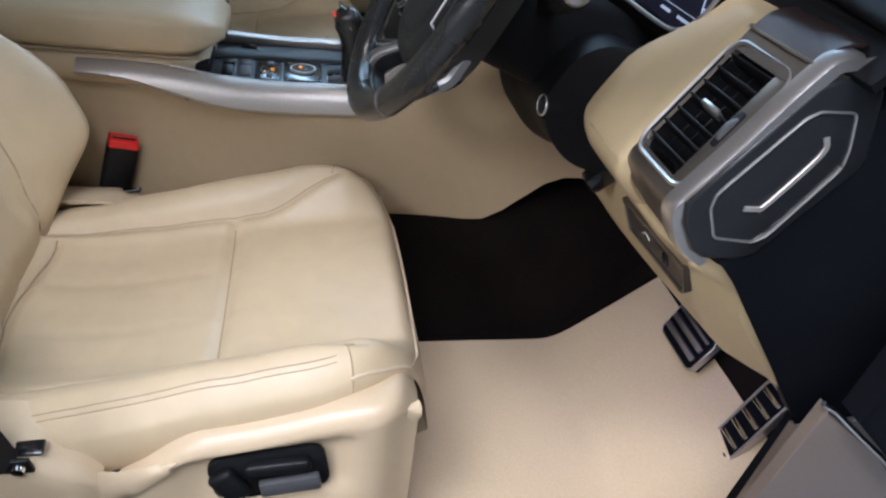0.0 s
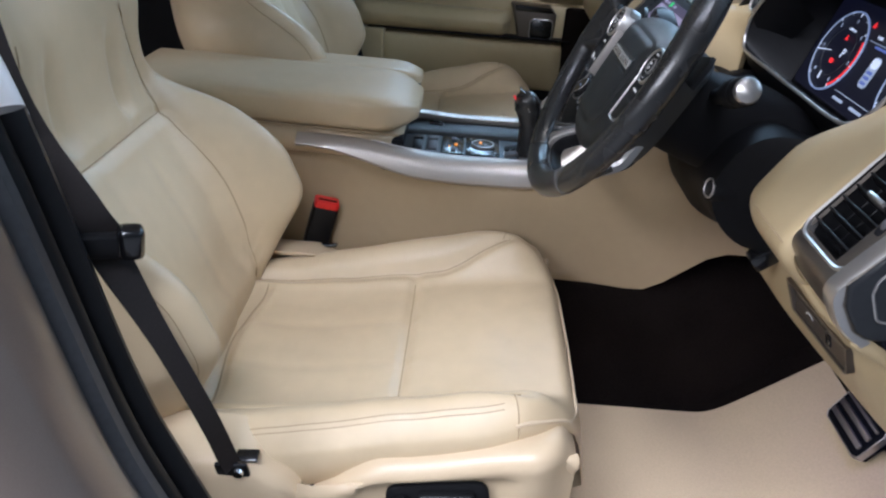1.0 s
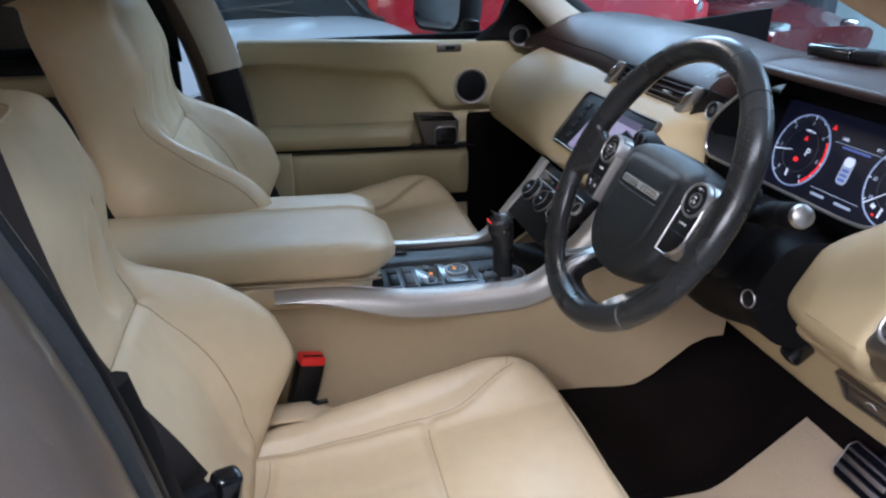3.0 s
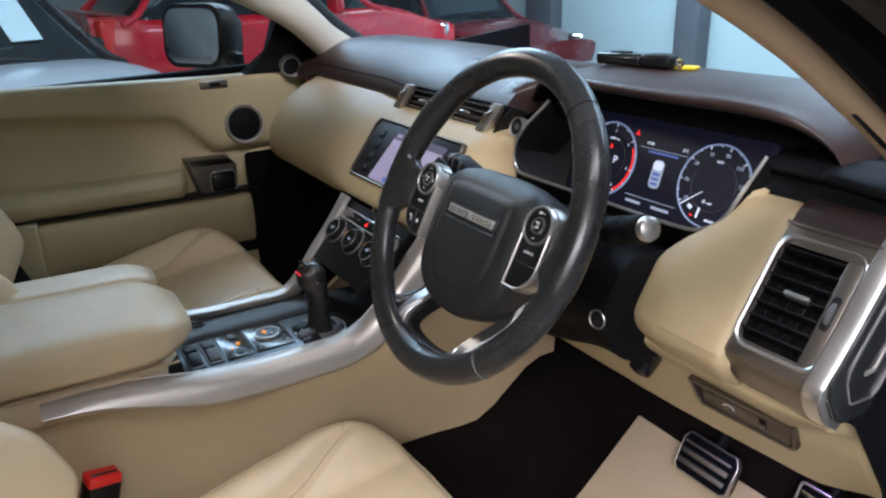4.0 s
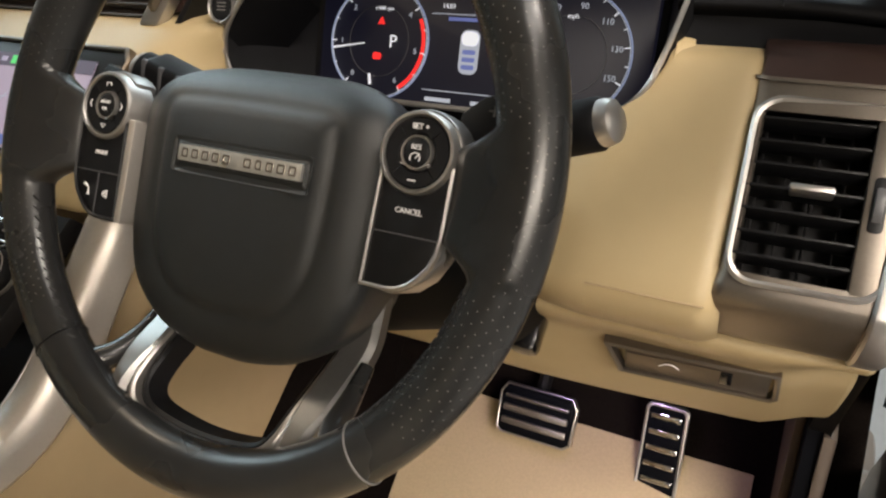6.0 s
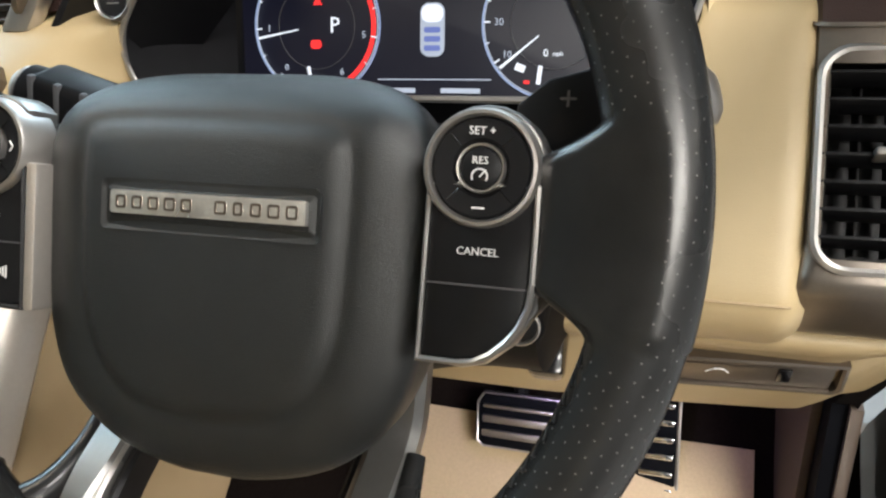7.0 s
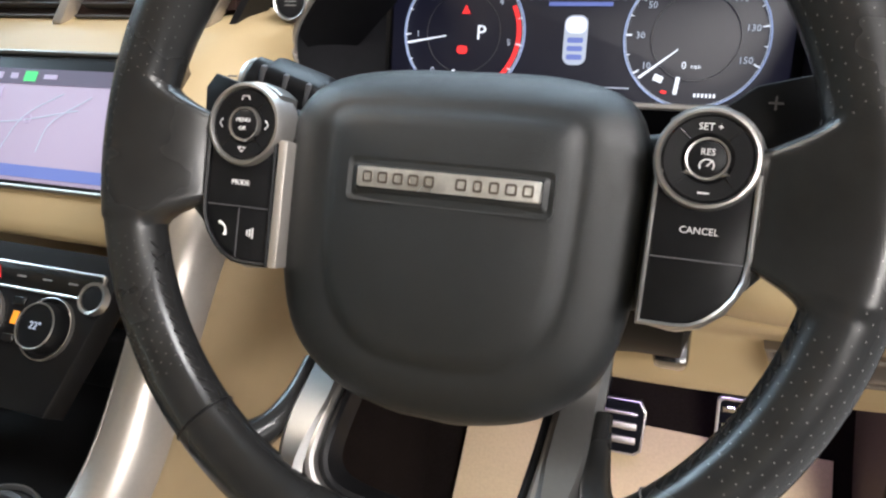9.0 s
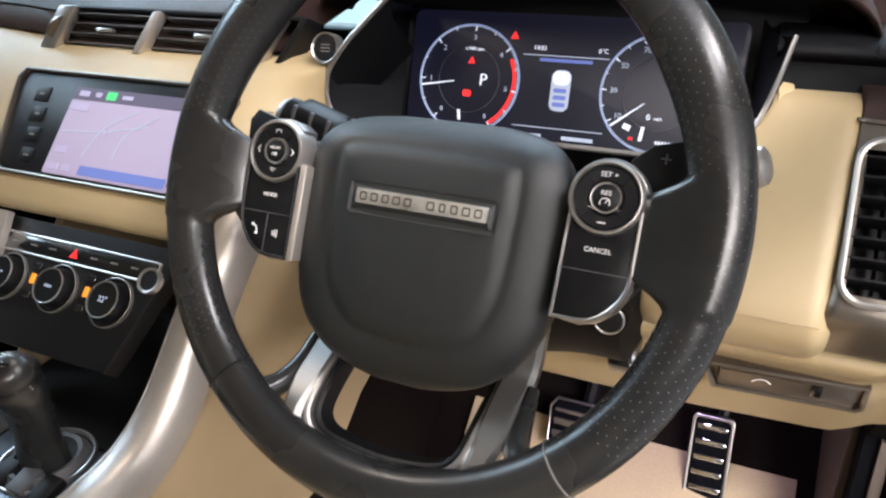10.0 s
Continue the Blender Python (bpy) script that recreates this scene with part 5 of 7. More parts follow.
part("red_zone", band(arc, 0.0034, 0.0008, up=IM.to_3x3() @ Vector((0, 0, 1))), M_GLOW_RED, d2, "red limit arc")
lettering("P", 0.0165, IM @ pose(-0.078, 0.000, 0.0014), M_GLOW_WHITE, d2)
lettering("x1000 rpm", 0.0044, IM @ pose(-0.090, 0.0295, 0.0012), M_GLOW_WHITE, d2)
tri = [(-0.0036, -0.003), (0.0036, -0.003), (0.0, 0.0038)]
part("belt_warning", prism(tri, 0.0008, IM @ pose(-0.092, 0.0185, 0.0016)), M_GLOW_RED, d2, "red warning light")
part("brake_warning", prism(rounded(0.0088, 0.0064, 0.0025), 0.0008, IM @ pose(-0.094, -0.0135, 0.0016)), M_GLOW_RED, d2, "red warning light")
part("temperature_bar", rbox((0.0026, 0.010, 0.0008), 0, m=IM @ pose(-0.100, -0.035, 0.0012, 0, 0, 10)), M_GLOW_WHITE, d2)
# centre display
part("warning_triangle", prism([(p[0] * 1.1, p[1] * 1.1) for p in tri], 0.0008, IM @ pose(-0.0505, 0.0445, 0.0014)), M_GLOW_RED, cluster, "red warning triangle")
lettering("14:03", 0.0058, IM @ pose(-0.024, 0.034, 0.0012), M_GLOW_WHITE, cluster)
lettering("0\u00b0C", 0.0058, IM @ pose(0.036, 0.034, 0.0012), M_GLOW_WHITE, cluster)
for y, w in ((0.0275, 0.082), (-0.0395, 0.088)):
    part("divider_line", rbox((w, 0.0009, 0.0006), 0, m=IM @ pose(0.001, y, 0.0012)), M_GLOW_DIM, cluster)
part("message_bar", rbox((0.050, 0.0030, 0.0006), 0, m=IM @ pose(0.002, 0.0235, 0.0012)), M_GLOW_MAP_BLUE, cluster, "small message line")
icon = part("car_icon", prism(rounded(0.0185, 0.038, 0.0065, 6), 0.0006, IM @ pose(0, -0.004, 0.0012)), M_GLOW_DIM, cluster, "lit car symbol")
part("icon_roof", prism(rounded(0.0165, 0.0125, 0.0055, 6), 0.0006, IM @ pose(0, 0.0075, 0.0018)), M_GLOW_WHITE, icon)
for y in (-0.004, -0.0105, -0.0170):
    part("icon_seat", prism(rounded(0.0125, 0.0040, 0.0012, 3), 0.0004, IM @ pose(0, y, 0.0017)), M_GLOW_MAP_BLUE, icon)
for x, w in ((-0.026, 0.026), (0.022, 0.030)):
    part("trip_line", rbox((w, 0.0036, 0.0006), 0, m=IM @ pose(x, -0.0475, 0.0012)), M_GLOW_DIM, cluster, "small lit trip line")

# ------------------------------------------------------------------ centre vents and touch screen
cv = thing("centre_vents", "twin centre air vents with satin end pieces", "air vent", (0.0, 0.22, 1.19))
CV = axes((0.0, 0.214, 1.191), (1, 0, 0), (0, 0.35, 0.94))
cvm = CV @ pose(-0.020, -0.007, 0) @ Matrix(((1, 0.60, 0, 0), (0, 1, 0, 0), (0, 0, 1, 0), (0, 0, 0, 1)))
part("housing", frame_plate(rounded(0.322, 0.051, 0.004), rounded(0.308, 0.043, 0.003), 0.03, cvm @ pose(0, 0, 0.002), 0.0008), M_BLACK, cv)
part("throat_back", prism(rounded(0.31, 0.046, 0.004), 0.003, cvm @ pose(0, 0, -0.026)), M_BLACK, cv)
for k in range(4):
    for x, w in ((-0.0845, 0.108), (0.0515, 0.124)):
        part("slat", rbox((w, 0.0020, 0.016), 0.0006, 1, cvm @ pose(x, -0.0160 + 0.0107 * k, -0.006, -12)), M_GREY_PLASTIC, cv)
part("divider", rbox((0.011, 0.045, 0.014), 0.002, 2, cvm @ pose(-0.021, 0, 0.001)), M_SATIN_WARM, cv, "satin divider")
for x in (-0.152, 0.128):
    e = part("end_piece", rbox((0.026, 0.049, 0.014), 0.004, 2, cvm @ pose(x, 0, 0.002)), M_SATIN, cv, "satin end piece")
    part("roller", lathe([(0.008, -0.0035), (0.0125, -0.0025), (0.0125, 0.0025), (0.008, 0.0035)], 22, cvm @ pose(x, 0, 0.005, 0, 90, 0)), M_GUNMETAL, e, "thumb wheel")
for x in (-0.085, 0.052):
    part("slat_grip", rbox((0.024, 0.0046, 0.008), 0.0016, 2, cvm @ pose(x, 0.0, 0.001, -12)), M_SATIN, cv, "bright slat grip")
hz = thing("dash_button", "round black dash button with a satin ring", "button", (0.163, 0.232, 1.178))
hm = CV @ pose(0.180, -0.0095, 0.004)
part("ring", lathe([(0.0125, -0.01), (0.0128, 0.002), (0.0142, 0.003), (0.0152, -0.01)], 28, hm, caps=False), M_SATIN, hz)
part("button", lathe([(0.0126, -0.006), (0.0122, 0.0005), (0.008, 0.001), (0.0001, 0.0008)], 28, hm), M_BLACK, hz)
for k in range(3):
    part("button_mark", rbox((0.010, 0.0010, 0.0005), 0, m=hm @ pose(0, 0.003 - 0.003 * k, 0.0009)), M_GREY_PRINT, hz)

scr = thing("touch_screen", "lit navigation touch screen with black side keys", "touch screen", (-0.035, 0.125, 1.10))
SM = axes((-0.033, 0.1245, 1.1000), (1, 0, 0), (0, 0.684, 0.73))
so = [(-0.150, 0.064), (-0.158, 0.052), (-0.138, -0.050), (-0.128, -0.058), (0.112, -0.058), (0.122, -0.050), (0.142, 0.052), (0.134, 0.064)]
si = [(x * 0.965, y * 0.94) for x, y in so]
part("surround", frame_plate(so[::-1], si[::-1], 0.012, SM @ pose(0, 0, 0.006), 0.0012), M_GUNMETAL, scr, "thin dark surround")
part("panel", prism(si[::-1], 0.010, SM @ pose(0, 0, 0.0035), 0.001), M_BLACK, scr, "black panel")
disp = part("display", prism(rounded(0.166, 0.098, 0.002, 2), 0.001, SM @ pose(0.0175, -0.002, 0.0042)), M_GLOW_MAP, scr, "pale lit map display")
part("status_bar", rbox((0.166, 0.014, 0.0006), 0, m=SM @ pose(0.0175, 0.040, 0.0045)), M_GLOW_BAR, disp)
part("status_icon", rbox((0.013, 0.009, 0.0006), 0, m=SM @ pose(-0.012, 0.040, 0.0050)), M_GLOW_GREEN, disp, "green lit icon")
for x, y, w, h in ((-0.050, 0.040, 0.014, 0.006), (-0.030, 0.040, 0.008, 0.005), (0.010, 0.040, 0.014, 0.004), (-0.049, 0.025, 0.024, 0.009), (-0.050, -0.024, 0.016, 0.007), (-0.052, -0.043, 0.014, 0.007), (-0.034, -0.043, 0.012, 0.007)):
    part("display_block", rbox((w, h, 0.0006), 0, m=SM @ pose(x, y, 0.0051)), M_GLOW_MAP_DARK, disp)
part("display_bar", rbox((0.112, 0.010, 0.0006), 0, m=SM @ pose(0.040, -0.043, 0.0049)), M_GLOW_MAP_BLUE, disp)
lines = [((-0.02, -0.028), (-0.005, 0.004), (0.03, 0.026)), ((-0.06, -0.004), (-0.01, 0.0), (0.05, 0.012)), ((0.02, -0.026), (0.026, 0.0), (0.06, 0.024))]
for ln in lines:
    part("map_road", band([SM @ Vector((p.x, p.y, 0.0047)) for p in spline([(a, b, 0) for a, b in ln], 10)], 0.0011, 0.0004, up=SM.to_3x3() @ Vector((0, 0, 1))), M_GLOW_DIM, disp)
part("map_marker", lathe([(0.0030, 0), (0.0032, 0.0006), (0.0040, 0.0006), (0.0042, 0)], 18, SM @ pose(0.0, 0.002, 0.0046), caps=False), M_GLOW_MAP_DARK, disp)
for s in (-1, 1):
    for k in range(4):
        part("key_mark", rbox((0.007, 0.0022, 0.0006), 0, m=SM @ pose(-0.101 - 0.0050 * (k - 1) if s < 0 else 0.113 + 0.0050 * (k - 1), -0.036 + 0.0235 * k, 0.0048)), M_GREY_PRINT, scr)
        part("side_key", rbox((0.020, 0.017, 0.0016), 0.0006, 2, SM @ pose(-0.101 - 0.0050 * (k - 1) if s < 0 else 0.113 + 0.0050 * (k - 1), -0.036 + 0.0235 * k, 0.0038)), M_BLACK, scr, "black side key")

# ------------------------------------------------------------------ climate panel below the screen
ac = thing("climate_panel", "dark climate control panel with three lit dials", "climate panel", (-0.02, 0.03, 0.98))
AM = axes((-0.0245, 0.0190, 0.9790), (1, 0, 0), (0, 0.707, 0.707))
part("panel", prism([(-0.112, 0.062), (-0.086, -0.062), (0.092, -0.062), (0.124, 0.062)][::-1], 0.02, AM, 0.002), M_BLACK, ac, "charcoal panel")
part("key_strip", prism(rounded(0.205, 0.017, 0.003), 0.004, AM @ pose(0.005, 0.036, 0.002), 0.0008), M_GLOSS_BLACK, ac, "gloss key strip")
part("strip_frame", frame_plate(rounded(0.210, 0.021, 0.004), rounded(0.206, 0.0172, 0.003), 0.003, AM @ pose(0.005, 0.036, 0.0022), 0.0005), M_SATIN, ac)
part("hazard_key", prism([(-0.005, -0.004), (0.005, -0.004), (0, 0.005)], 0.001, AM @ pose(0.004, 0.036, 0.0030)), M_GLOW_RED, ac, "red hazard key")
for x in (-0.078, -0.052, -0.026, 0.030, 0.056, 0.082):
    part("key_mark", rbox((0.009, 0.0016, 0.0006), 0, m=AM @ pose(x, 0.036, 0.0024)), M_GREY_PRINT, ac)
for i, x in enumerate((-0.070, 0.0, 0.070)):
    km_ = AM @ pose(x, 0, 0.002)
    dl = part("dial", lathe([(0.0195, -0.002), (0.0193, 0.004), (0.0182, 0.010), (0.0170, 0.0112), (0.0160, 0.0102)], 36, km_, caps=False), M_BLACK, ac, "black knurled dial")
    part("dial_face", lathe([(0.0164, 0.004), (0.0161, 0.0100), (0.012, 0.0100), (0.0001, 0.0100)], 32, km_), M_GLOSS_BLACK, dl)
    part("dial_rim", lathe([(0.0163, 0.0096), (0.0166, 0.0112), (0.0174, 0.0114), (0.0180, 0.0098)], 36, km_, caps=False), M_SATIN, dl, "satin rim")
    part("dial_seat", lathe([(0.0242, -0.002), (0.0240, 0.0012), (0.0234, 0.0015), (0.0230, 0.0003)], 36, km_, caps=False), M_SATIN, dl)
    lettering("22\u00b0" if i != 1 else "Auto", 0.0080 if i != 1 else 0.0048, km_ @ pose(0, 0, 0.0104), M_GLOW_DIM, dl)
for x in (-0.036, 0.036):
    part("seat_lamp", rbox((0.006, 0.010, 0.0012), 0.0003, 1, AM @ pose(x, 0.004, 0.001)), M_GLOW_AMBER, ac, "amber indicator")
    part("rocker", rbox((0.012, 0.007, 0.003), 0.0008, 1, AM @ pose(x, 0.017, 0.001)), M_GLOSS_BLACK, ac)
    part("rocker", rbox((0.012, 0.007, 0.003), 0.0008, 1, AM @ pose(x, -0.012, 0.001)), M_GLOSS_BLACK, ac)
part("side_button", lathe([(0.0095, -0.002), (0.0098, 0.003), (0.0120, 0.0036), (0.0130, -0.002)], 24, AM @ pose(0.104, 0.028, 0.001), caps=False), M_SATIN, ac)
part("side_button_face", lathe([(0.0096, 0), (0.0092, 0.0025), (0.0001, 0.0028)], 24, AM @ pose(0.104, 0.028, 0.001)), M_BLACK, ac)

# things lying on the dash top
ph = thing("key_fob", "black key fob with a silver end lying on the dash", "key fob", (0.29, 0.338, 1.2705))
fm = axes((0.288, 0.338, 1.2785), (1, 0.12, 0), (0, 1, 0))
part("body", rbox((0.078, 0.034, 0.017), 0.006, 3, fm @ pose(-0.026, 0, 0)), M_GLOSS_BLACK, ph)
part("cap", rbox((0.046, 0.033, 0.019), 0.006, 3, fm @ pose(0.036, 0, 0.001, 0, 0, 6)), M_BLACK, ph, "black key cap")
part("key_ring", lathe([(0.006, -0.003), (0.0075, 0.0), (0.006, 0.003)], 18, fm @ pose(0.064, 0.004, -0.001, 0, 60, 0), caps=False), M_CHROME, ph, "small steel ring")
part("button", rbox((0.03, 0.016, 0.004), 0.002, 2, fm @ pose(-0.030, 0, 0.0085)), M_BLACK, ph)
lone("yellow_tag", rbox((0.034, 0.022, 0.004), 0.001, m=pose(0.350, 0.362, 1.2715, 0, 0, 14)), M_YELLOW, "small yellow card tag on the dash", "tag")


# ------------------------------------------------------------------ centre console
con = thing("centre_console", "cream and black centre console with silver rails", "centre console", (0, -0.2, 0.45))
# side cheeks, cream above and carpet below
for s in (-1, 1):
    def cheek(y):
        up = smooth(-0.02, 0.14, y)
        fl = smooth(0.05, 0.24, y)
        zt = 0.862 + 0.16 * up + 0.020 * smooth(-0.15, -0.5, y)
        xt = 0.080 + 0.048 * smooth(-0.40, -0.14, y) + 0.020 * fl
        zb = 0.672 + 0.09 * smooth(0.13, 0.28, y) - 0.14 * smooth(-0.12, -0.30, y)
        return spline([(s * (xt - 0.012), y, zt), (s * xt, y, zt - 0.014), (s * (xt + 0.004), y, zt - 0.06), (s * (xt + 0.008), y, (zt + zb) / 2), (s * (xt + 0.012), y, zb + 0.01), (s * (xt + 0.004), y, zb)], 14)
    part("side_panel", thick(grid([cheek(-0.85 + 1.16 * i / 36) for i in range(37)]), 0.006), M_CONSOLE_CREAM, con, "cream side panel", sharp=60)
rows = []
for y in (-0.9, -0.4, -0.3, -0.2, -0.1, 0.0, 0.3, 0.66):
    k = 0.45 + 0.55 * smooth(-0.42, -0.02, y)
    rows.append(spline([(-0.20 * k, y, 0.44), (-0.17 * k, y, 0.54), (-0.140 * k, y, 0.67), (0, y, 0.72), (0.140 * k, y, 0.67), (0.17 * k, y, 0.54), (0.20 * k, y, 0.44)], 15))
lone("tunnel_carpet", grid(rows), M_CARPET, "black carpet over the gearbox tunnel", "carpet", kind="structure")

# silver rails either side, sweeping up to the dash
def rail(s, y):
    up = smooth(-0.10, 0.14, y)
    z = 0.880 + 0.018 * smooth(-0.18, -0.45, y) + 0.185 * up ** 1.4
    x = 0.118 + 0.006 * up + 0.012 * smooth(0.0, 0.15, y) - 0.022 * smooth(-0.25, -0.44, y)
    if s < 0:
        z += 0.036 * smooth(-0.10, 0.0, y)
        x += 0.012 * smooth(-0.10, 0.0, y)
    return Vector((s * x, y, z))


for s in (-1, 1):
    rows = []
    for i in range(46):
        y = -0.48 + (0.60 if s > 0 else 0.535) * i / 45
        c = rail(s, y)
        t = (rail(s, y + 0.01) - rail(s, y - 0.01)).normalized()
        n = Vector((s, 0, 0)).cross(t) * (1 if s > 0 else -1)
        n = n if n.z > 0 else -n
        taper = 0.25 + 0.75 * smooth(-0.48, -0.25, y)
        taper *= 1 - 0.5 * smooth(0.0, 0.06, y) * (s < 0)
        w = 0.030 * taper
        rows.append([c + Vector((s * a, 0, 0)) + n * b for a, b in ((-0.020, -0.006), (-0.020, 0.002), (-0.012, 0.005), (0.002, 0.004), (0.012, -0.002), (0.0185, -0.012 * taper - 0.002), (0.021, -w), (0.017, -w - 0.005), (0.0, -w))])
    part("rail", grid(rows, wrap=True, caps=True), M_SATIN_WARM, con, "satin silver rail", sharp=45)
    part("rail_lip", tube([rail(s, -0.44 + (0.55 if s > 0 else 0.49) * i / 40) + Vector((-s * 0.0185, 0, 0.003)) for i in range(41)], 0.0013, 6), M_SATIN, con, "bright inner lip")

# dark top: a deck with sliding cover and the switch strip
part("deck", rbox((0.186, 0.36, 0.02), 0.003, m=pose(0, -0.155, 0.853)), M_BLACK, con, "black console deck")
cov = part("sliding_cover", thick(grid([spline([(-0.104, y, 0.868), (-0.100, y, 0.8735), (-0.07, y, 0.8745), (-0.045, y, 0.8735), (-0.036, y, 0.868)], 9) for y in (-0.335, -0.2, -0.055)]), 0.004), M_BLACK_SOFT, con, "dark sliding cover")
for d in (0, 0.012):
    part("cover_grip", rbox((0.004, 0.028, 0.004), 0.0015, 2, pose(-0.086 + d, -0.248, 0.8765, 0, 0, -14)), M_GLOSS_BLACK, cov)
# switch strip along the driver side
ZT = 0.8675
strip = part("switch_strip", prism([(-0.034, -0.330), (0.090, -0.330), (0.090, -0.050), (-0.034, -0.050)], 0.008, pose(0, 0, ZT), 0.001), M_STRIP, con, "blue-grey satin switch strip")
XS = 0.012
for yc, ln in ((-0.275, 0.024), (-0.2475, 0.025), (-0.2115, 0.041), (-0.1565, 0.062)):
    key = part("switch_panel", prism(rounded(0.084, ln, 0.003, 3), 0.004, pose(XS, yc, ZT + 0.0025), 0.0008), M_GLOSS_BLACK if ln > 0.03 else M_GREY_PLASTIC, con, "gloss black switch" if ln > 0.03 else "grey switch pair")
    if ln < 0.03:
        for k in (-1, 1):
            part("rocker", rbox((0.032, 0.018, 0.007), 0.0025, 2, pose(XS + 0.019 * k, yc, ZT + 0.0045, 0, 10 * k, 0)), M_BLACK if yc < -0.26 else M_GREY_PLASTIC, key, "switch rocker")
        part("switch_mark", rbox((0.004, 0.010, 0.0008), 0, m=pose(XS, yc, ZT + 0.0032)), M_GREY_PRINT, key)
    if ln == 0.041:
        for x, y in ((-0.026, 0.010), (-0.012, -0.010), (0.004, -0.012), (0.024, 0.012), (0.028, -0.010), (0.014, -0.001)):
            part("switch_mark", rbox((0.009, 0.0014, 0.0006), 0, m=pose(XS + x, yc + y, ZT + 0.0029)), M_GREY_PRINT, key)
        part("switch_button", rbox((0.016, 0.010, 0.004), 0.0015, 2, pose(XS - 0.026, yc + 0.002, ZT + 0.0035)), M_GREY_PLASTIC, key)
        part("switch_button", rbox((0.016, 0.010, 0.004), 0.0015, 2, pose(XS + 0.026, yc + 0.002, ZT + 0.0035)), M_GREY_PLASTIC, key)
        part("switch_lamp", rbox((0.007, 0.006, 0.0030), 0.0008, 1, pose(XS + 0.002, yc + 0.006, ZT + 0.0035)), M_GLOW_AMBER, key, "amber lamp")
        part("switch_lamp", rbox((0.004, 0.003, 0.0020), 0.0005, 1, pose(XS + 0.012, yc - 0.006, ZT + 0.0032)), M_GLOW_AMBER, key, "amber lamp")
    if ln == 0.062:
        dl = part("terrain_dial", lathe([(0.0212, 0), (0.0212, 0.0030), (0.0206, 0.0044), (0.0192, 0.0045), (0.0186, 0.0036)], 36, pose(XS - 0.004, yc, ZT + 0.0025), caps=False), M_SATIN, key, "satin terrain dial")
        part("dial_face", lathe([(0.0188, 0.001), (0.0186, 0.0036), (0.0001, 0.0036)], 30, pose(XS - 0.004, yc, ZT + 0.0025)), M_GLOSS_BLACK, dl)
        part("dial_lamp", rbox((0.010, 0.006, 0.0010), 0.0003, 1, pose(XS - 0.008, yc - 0.004, ZT + 0.0066)), M_GLOW_AMBER, dl, "amber lit symbol")
        part("dial_mark", rbox((0.006, 0.004, 0.0008), 0, m=pose(XS + 0.002, yc + 0.005, ZT + 0.0065)), M_GREY_PRINT, dl)
        for x, y in ((-0.032, -0.022), (0.030, -0.022), (0.030, 0.022)):
            part("switch_mark", rbox((0.006, 0.004, 0.0006), 0, m=pose(XS + x, yc + y, ZT + 0.0029)), M_GREY_PRINT, key)
for k in range(3):
    part("park_switch", rbox((0.020, 0.026, 0.010), 0.003, 2, pose(0.018 + 0.026 * k, -0.104, ZT + 0.003, 12, 0, 0)), M_BLACK if k != 1 else M_GREY_PLASTIC, con, "grey switch")
part("gate_ring", lathe([(0.026, -0.004), (0.027, 0.005), (0.031, 0.006), (0.038, -0.004)], 30, pose(0.035, -0.077, 0.868), caps=False), M_GREY_PLASTIC, con, "dark ring round the selector")
part("gate_trim", lathe([(0.0385, -0.002), (0.0395, 0.0022), (0.0410, 0.0022), (0.0420, -0.002)], 32, pose(0.035, -0.077, 0.868), caps=False), M_SATIN, con, "thin satin ring")
# dark cubby under the climate panel
part("cubby", prism(rounded(0.20, 0.13, 0.02), 0.05, pose(0, 0.02, 0.866), 0.0), M_BLACK, con)
part("cubby_back", rbox((0.215, 0.012, 0.12), 0.003, m=pose(0, 0.075, 0.90, 20)), M_BLACK, con)

# gear selector
gs = thing("gear_selector", "black leather gear selector with a red button", "gear selector", (0.012, -0.045, 0.87))
stem = spline([(0.035, -0.077, 0.860), (0.036, -0.078, 0.895), (0.039, -0.079, 0.930), (0.043, -0.085, 0.962), (0.047, -0.098, 0.984)], 18)
rr = [0.0238, 0.0232, 0.0224, 0.0217, 0.0211, 0.0209, 0.0209, 0.0211, 0.0215, 0.0220, 0.0226, 0.0232, 0.0237, 0.0239, 0.0237, 0.0226, 0.0197, 0.0116]
part("lever", tube(stem, rr, 18, flat=0.85, up=(0, -0.4, 1)), M_BLACK_LEATHER, gs, "black leather grip", sharp=70)
part("top_plate", rbox((0.022, 0.036, 0.004), 0.0018, 2, pose(0.0455, -0.0885, 0.9825, -38)), M_GLOSS_BLACK, gs)
part("gear_letter", rbox((0.010, 0.007, 0.0016), 0.0005, 1, pose(0.0455, -0.0840, 0.9875, -38)), M_SATIN, gs)
part("red_lamp", rbox((0.012, 0.007, 0.002), 0.0006, 1, pose(0.052, -0.110, 0.979, -50)), M_GLOW_RED, gs, "red lit letter")
part("side_strip", tube([p + Vector((0.0185, 0, 0)) for p in stem[3:14]], 0.0016, 6), M_SATIN, gs, "satin side strip")

# armrest box: lid and body
arm = thing("armrest_box", "cream leather armrest box between the seats", "armrest", (-0.01, -0.5, 0.86))


def arm_row(y, x0, x1, zb, zt, r):
    c, h = (x0 + x1) / 2, (x1 - x0) / 2
    zc, hz_ = (zb + zt) / 2, (zt - zb) / 2
    e = 0.42
    return [(c + h * math.copysign(abs(math.cos(b)) ** e, math.cos(b)), y, zc + hz_ * math.copysign(abs(math.sin(b)) ** e, math.sin(b))) for b in [2 * math.pi * k / 32 for k in range(32)]]


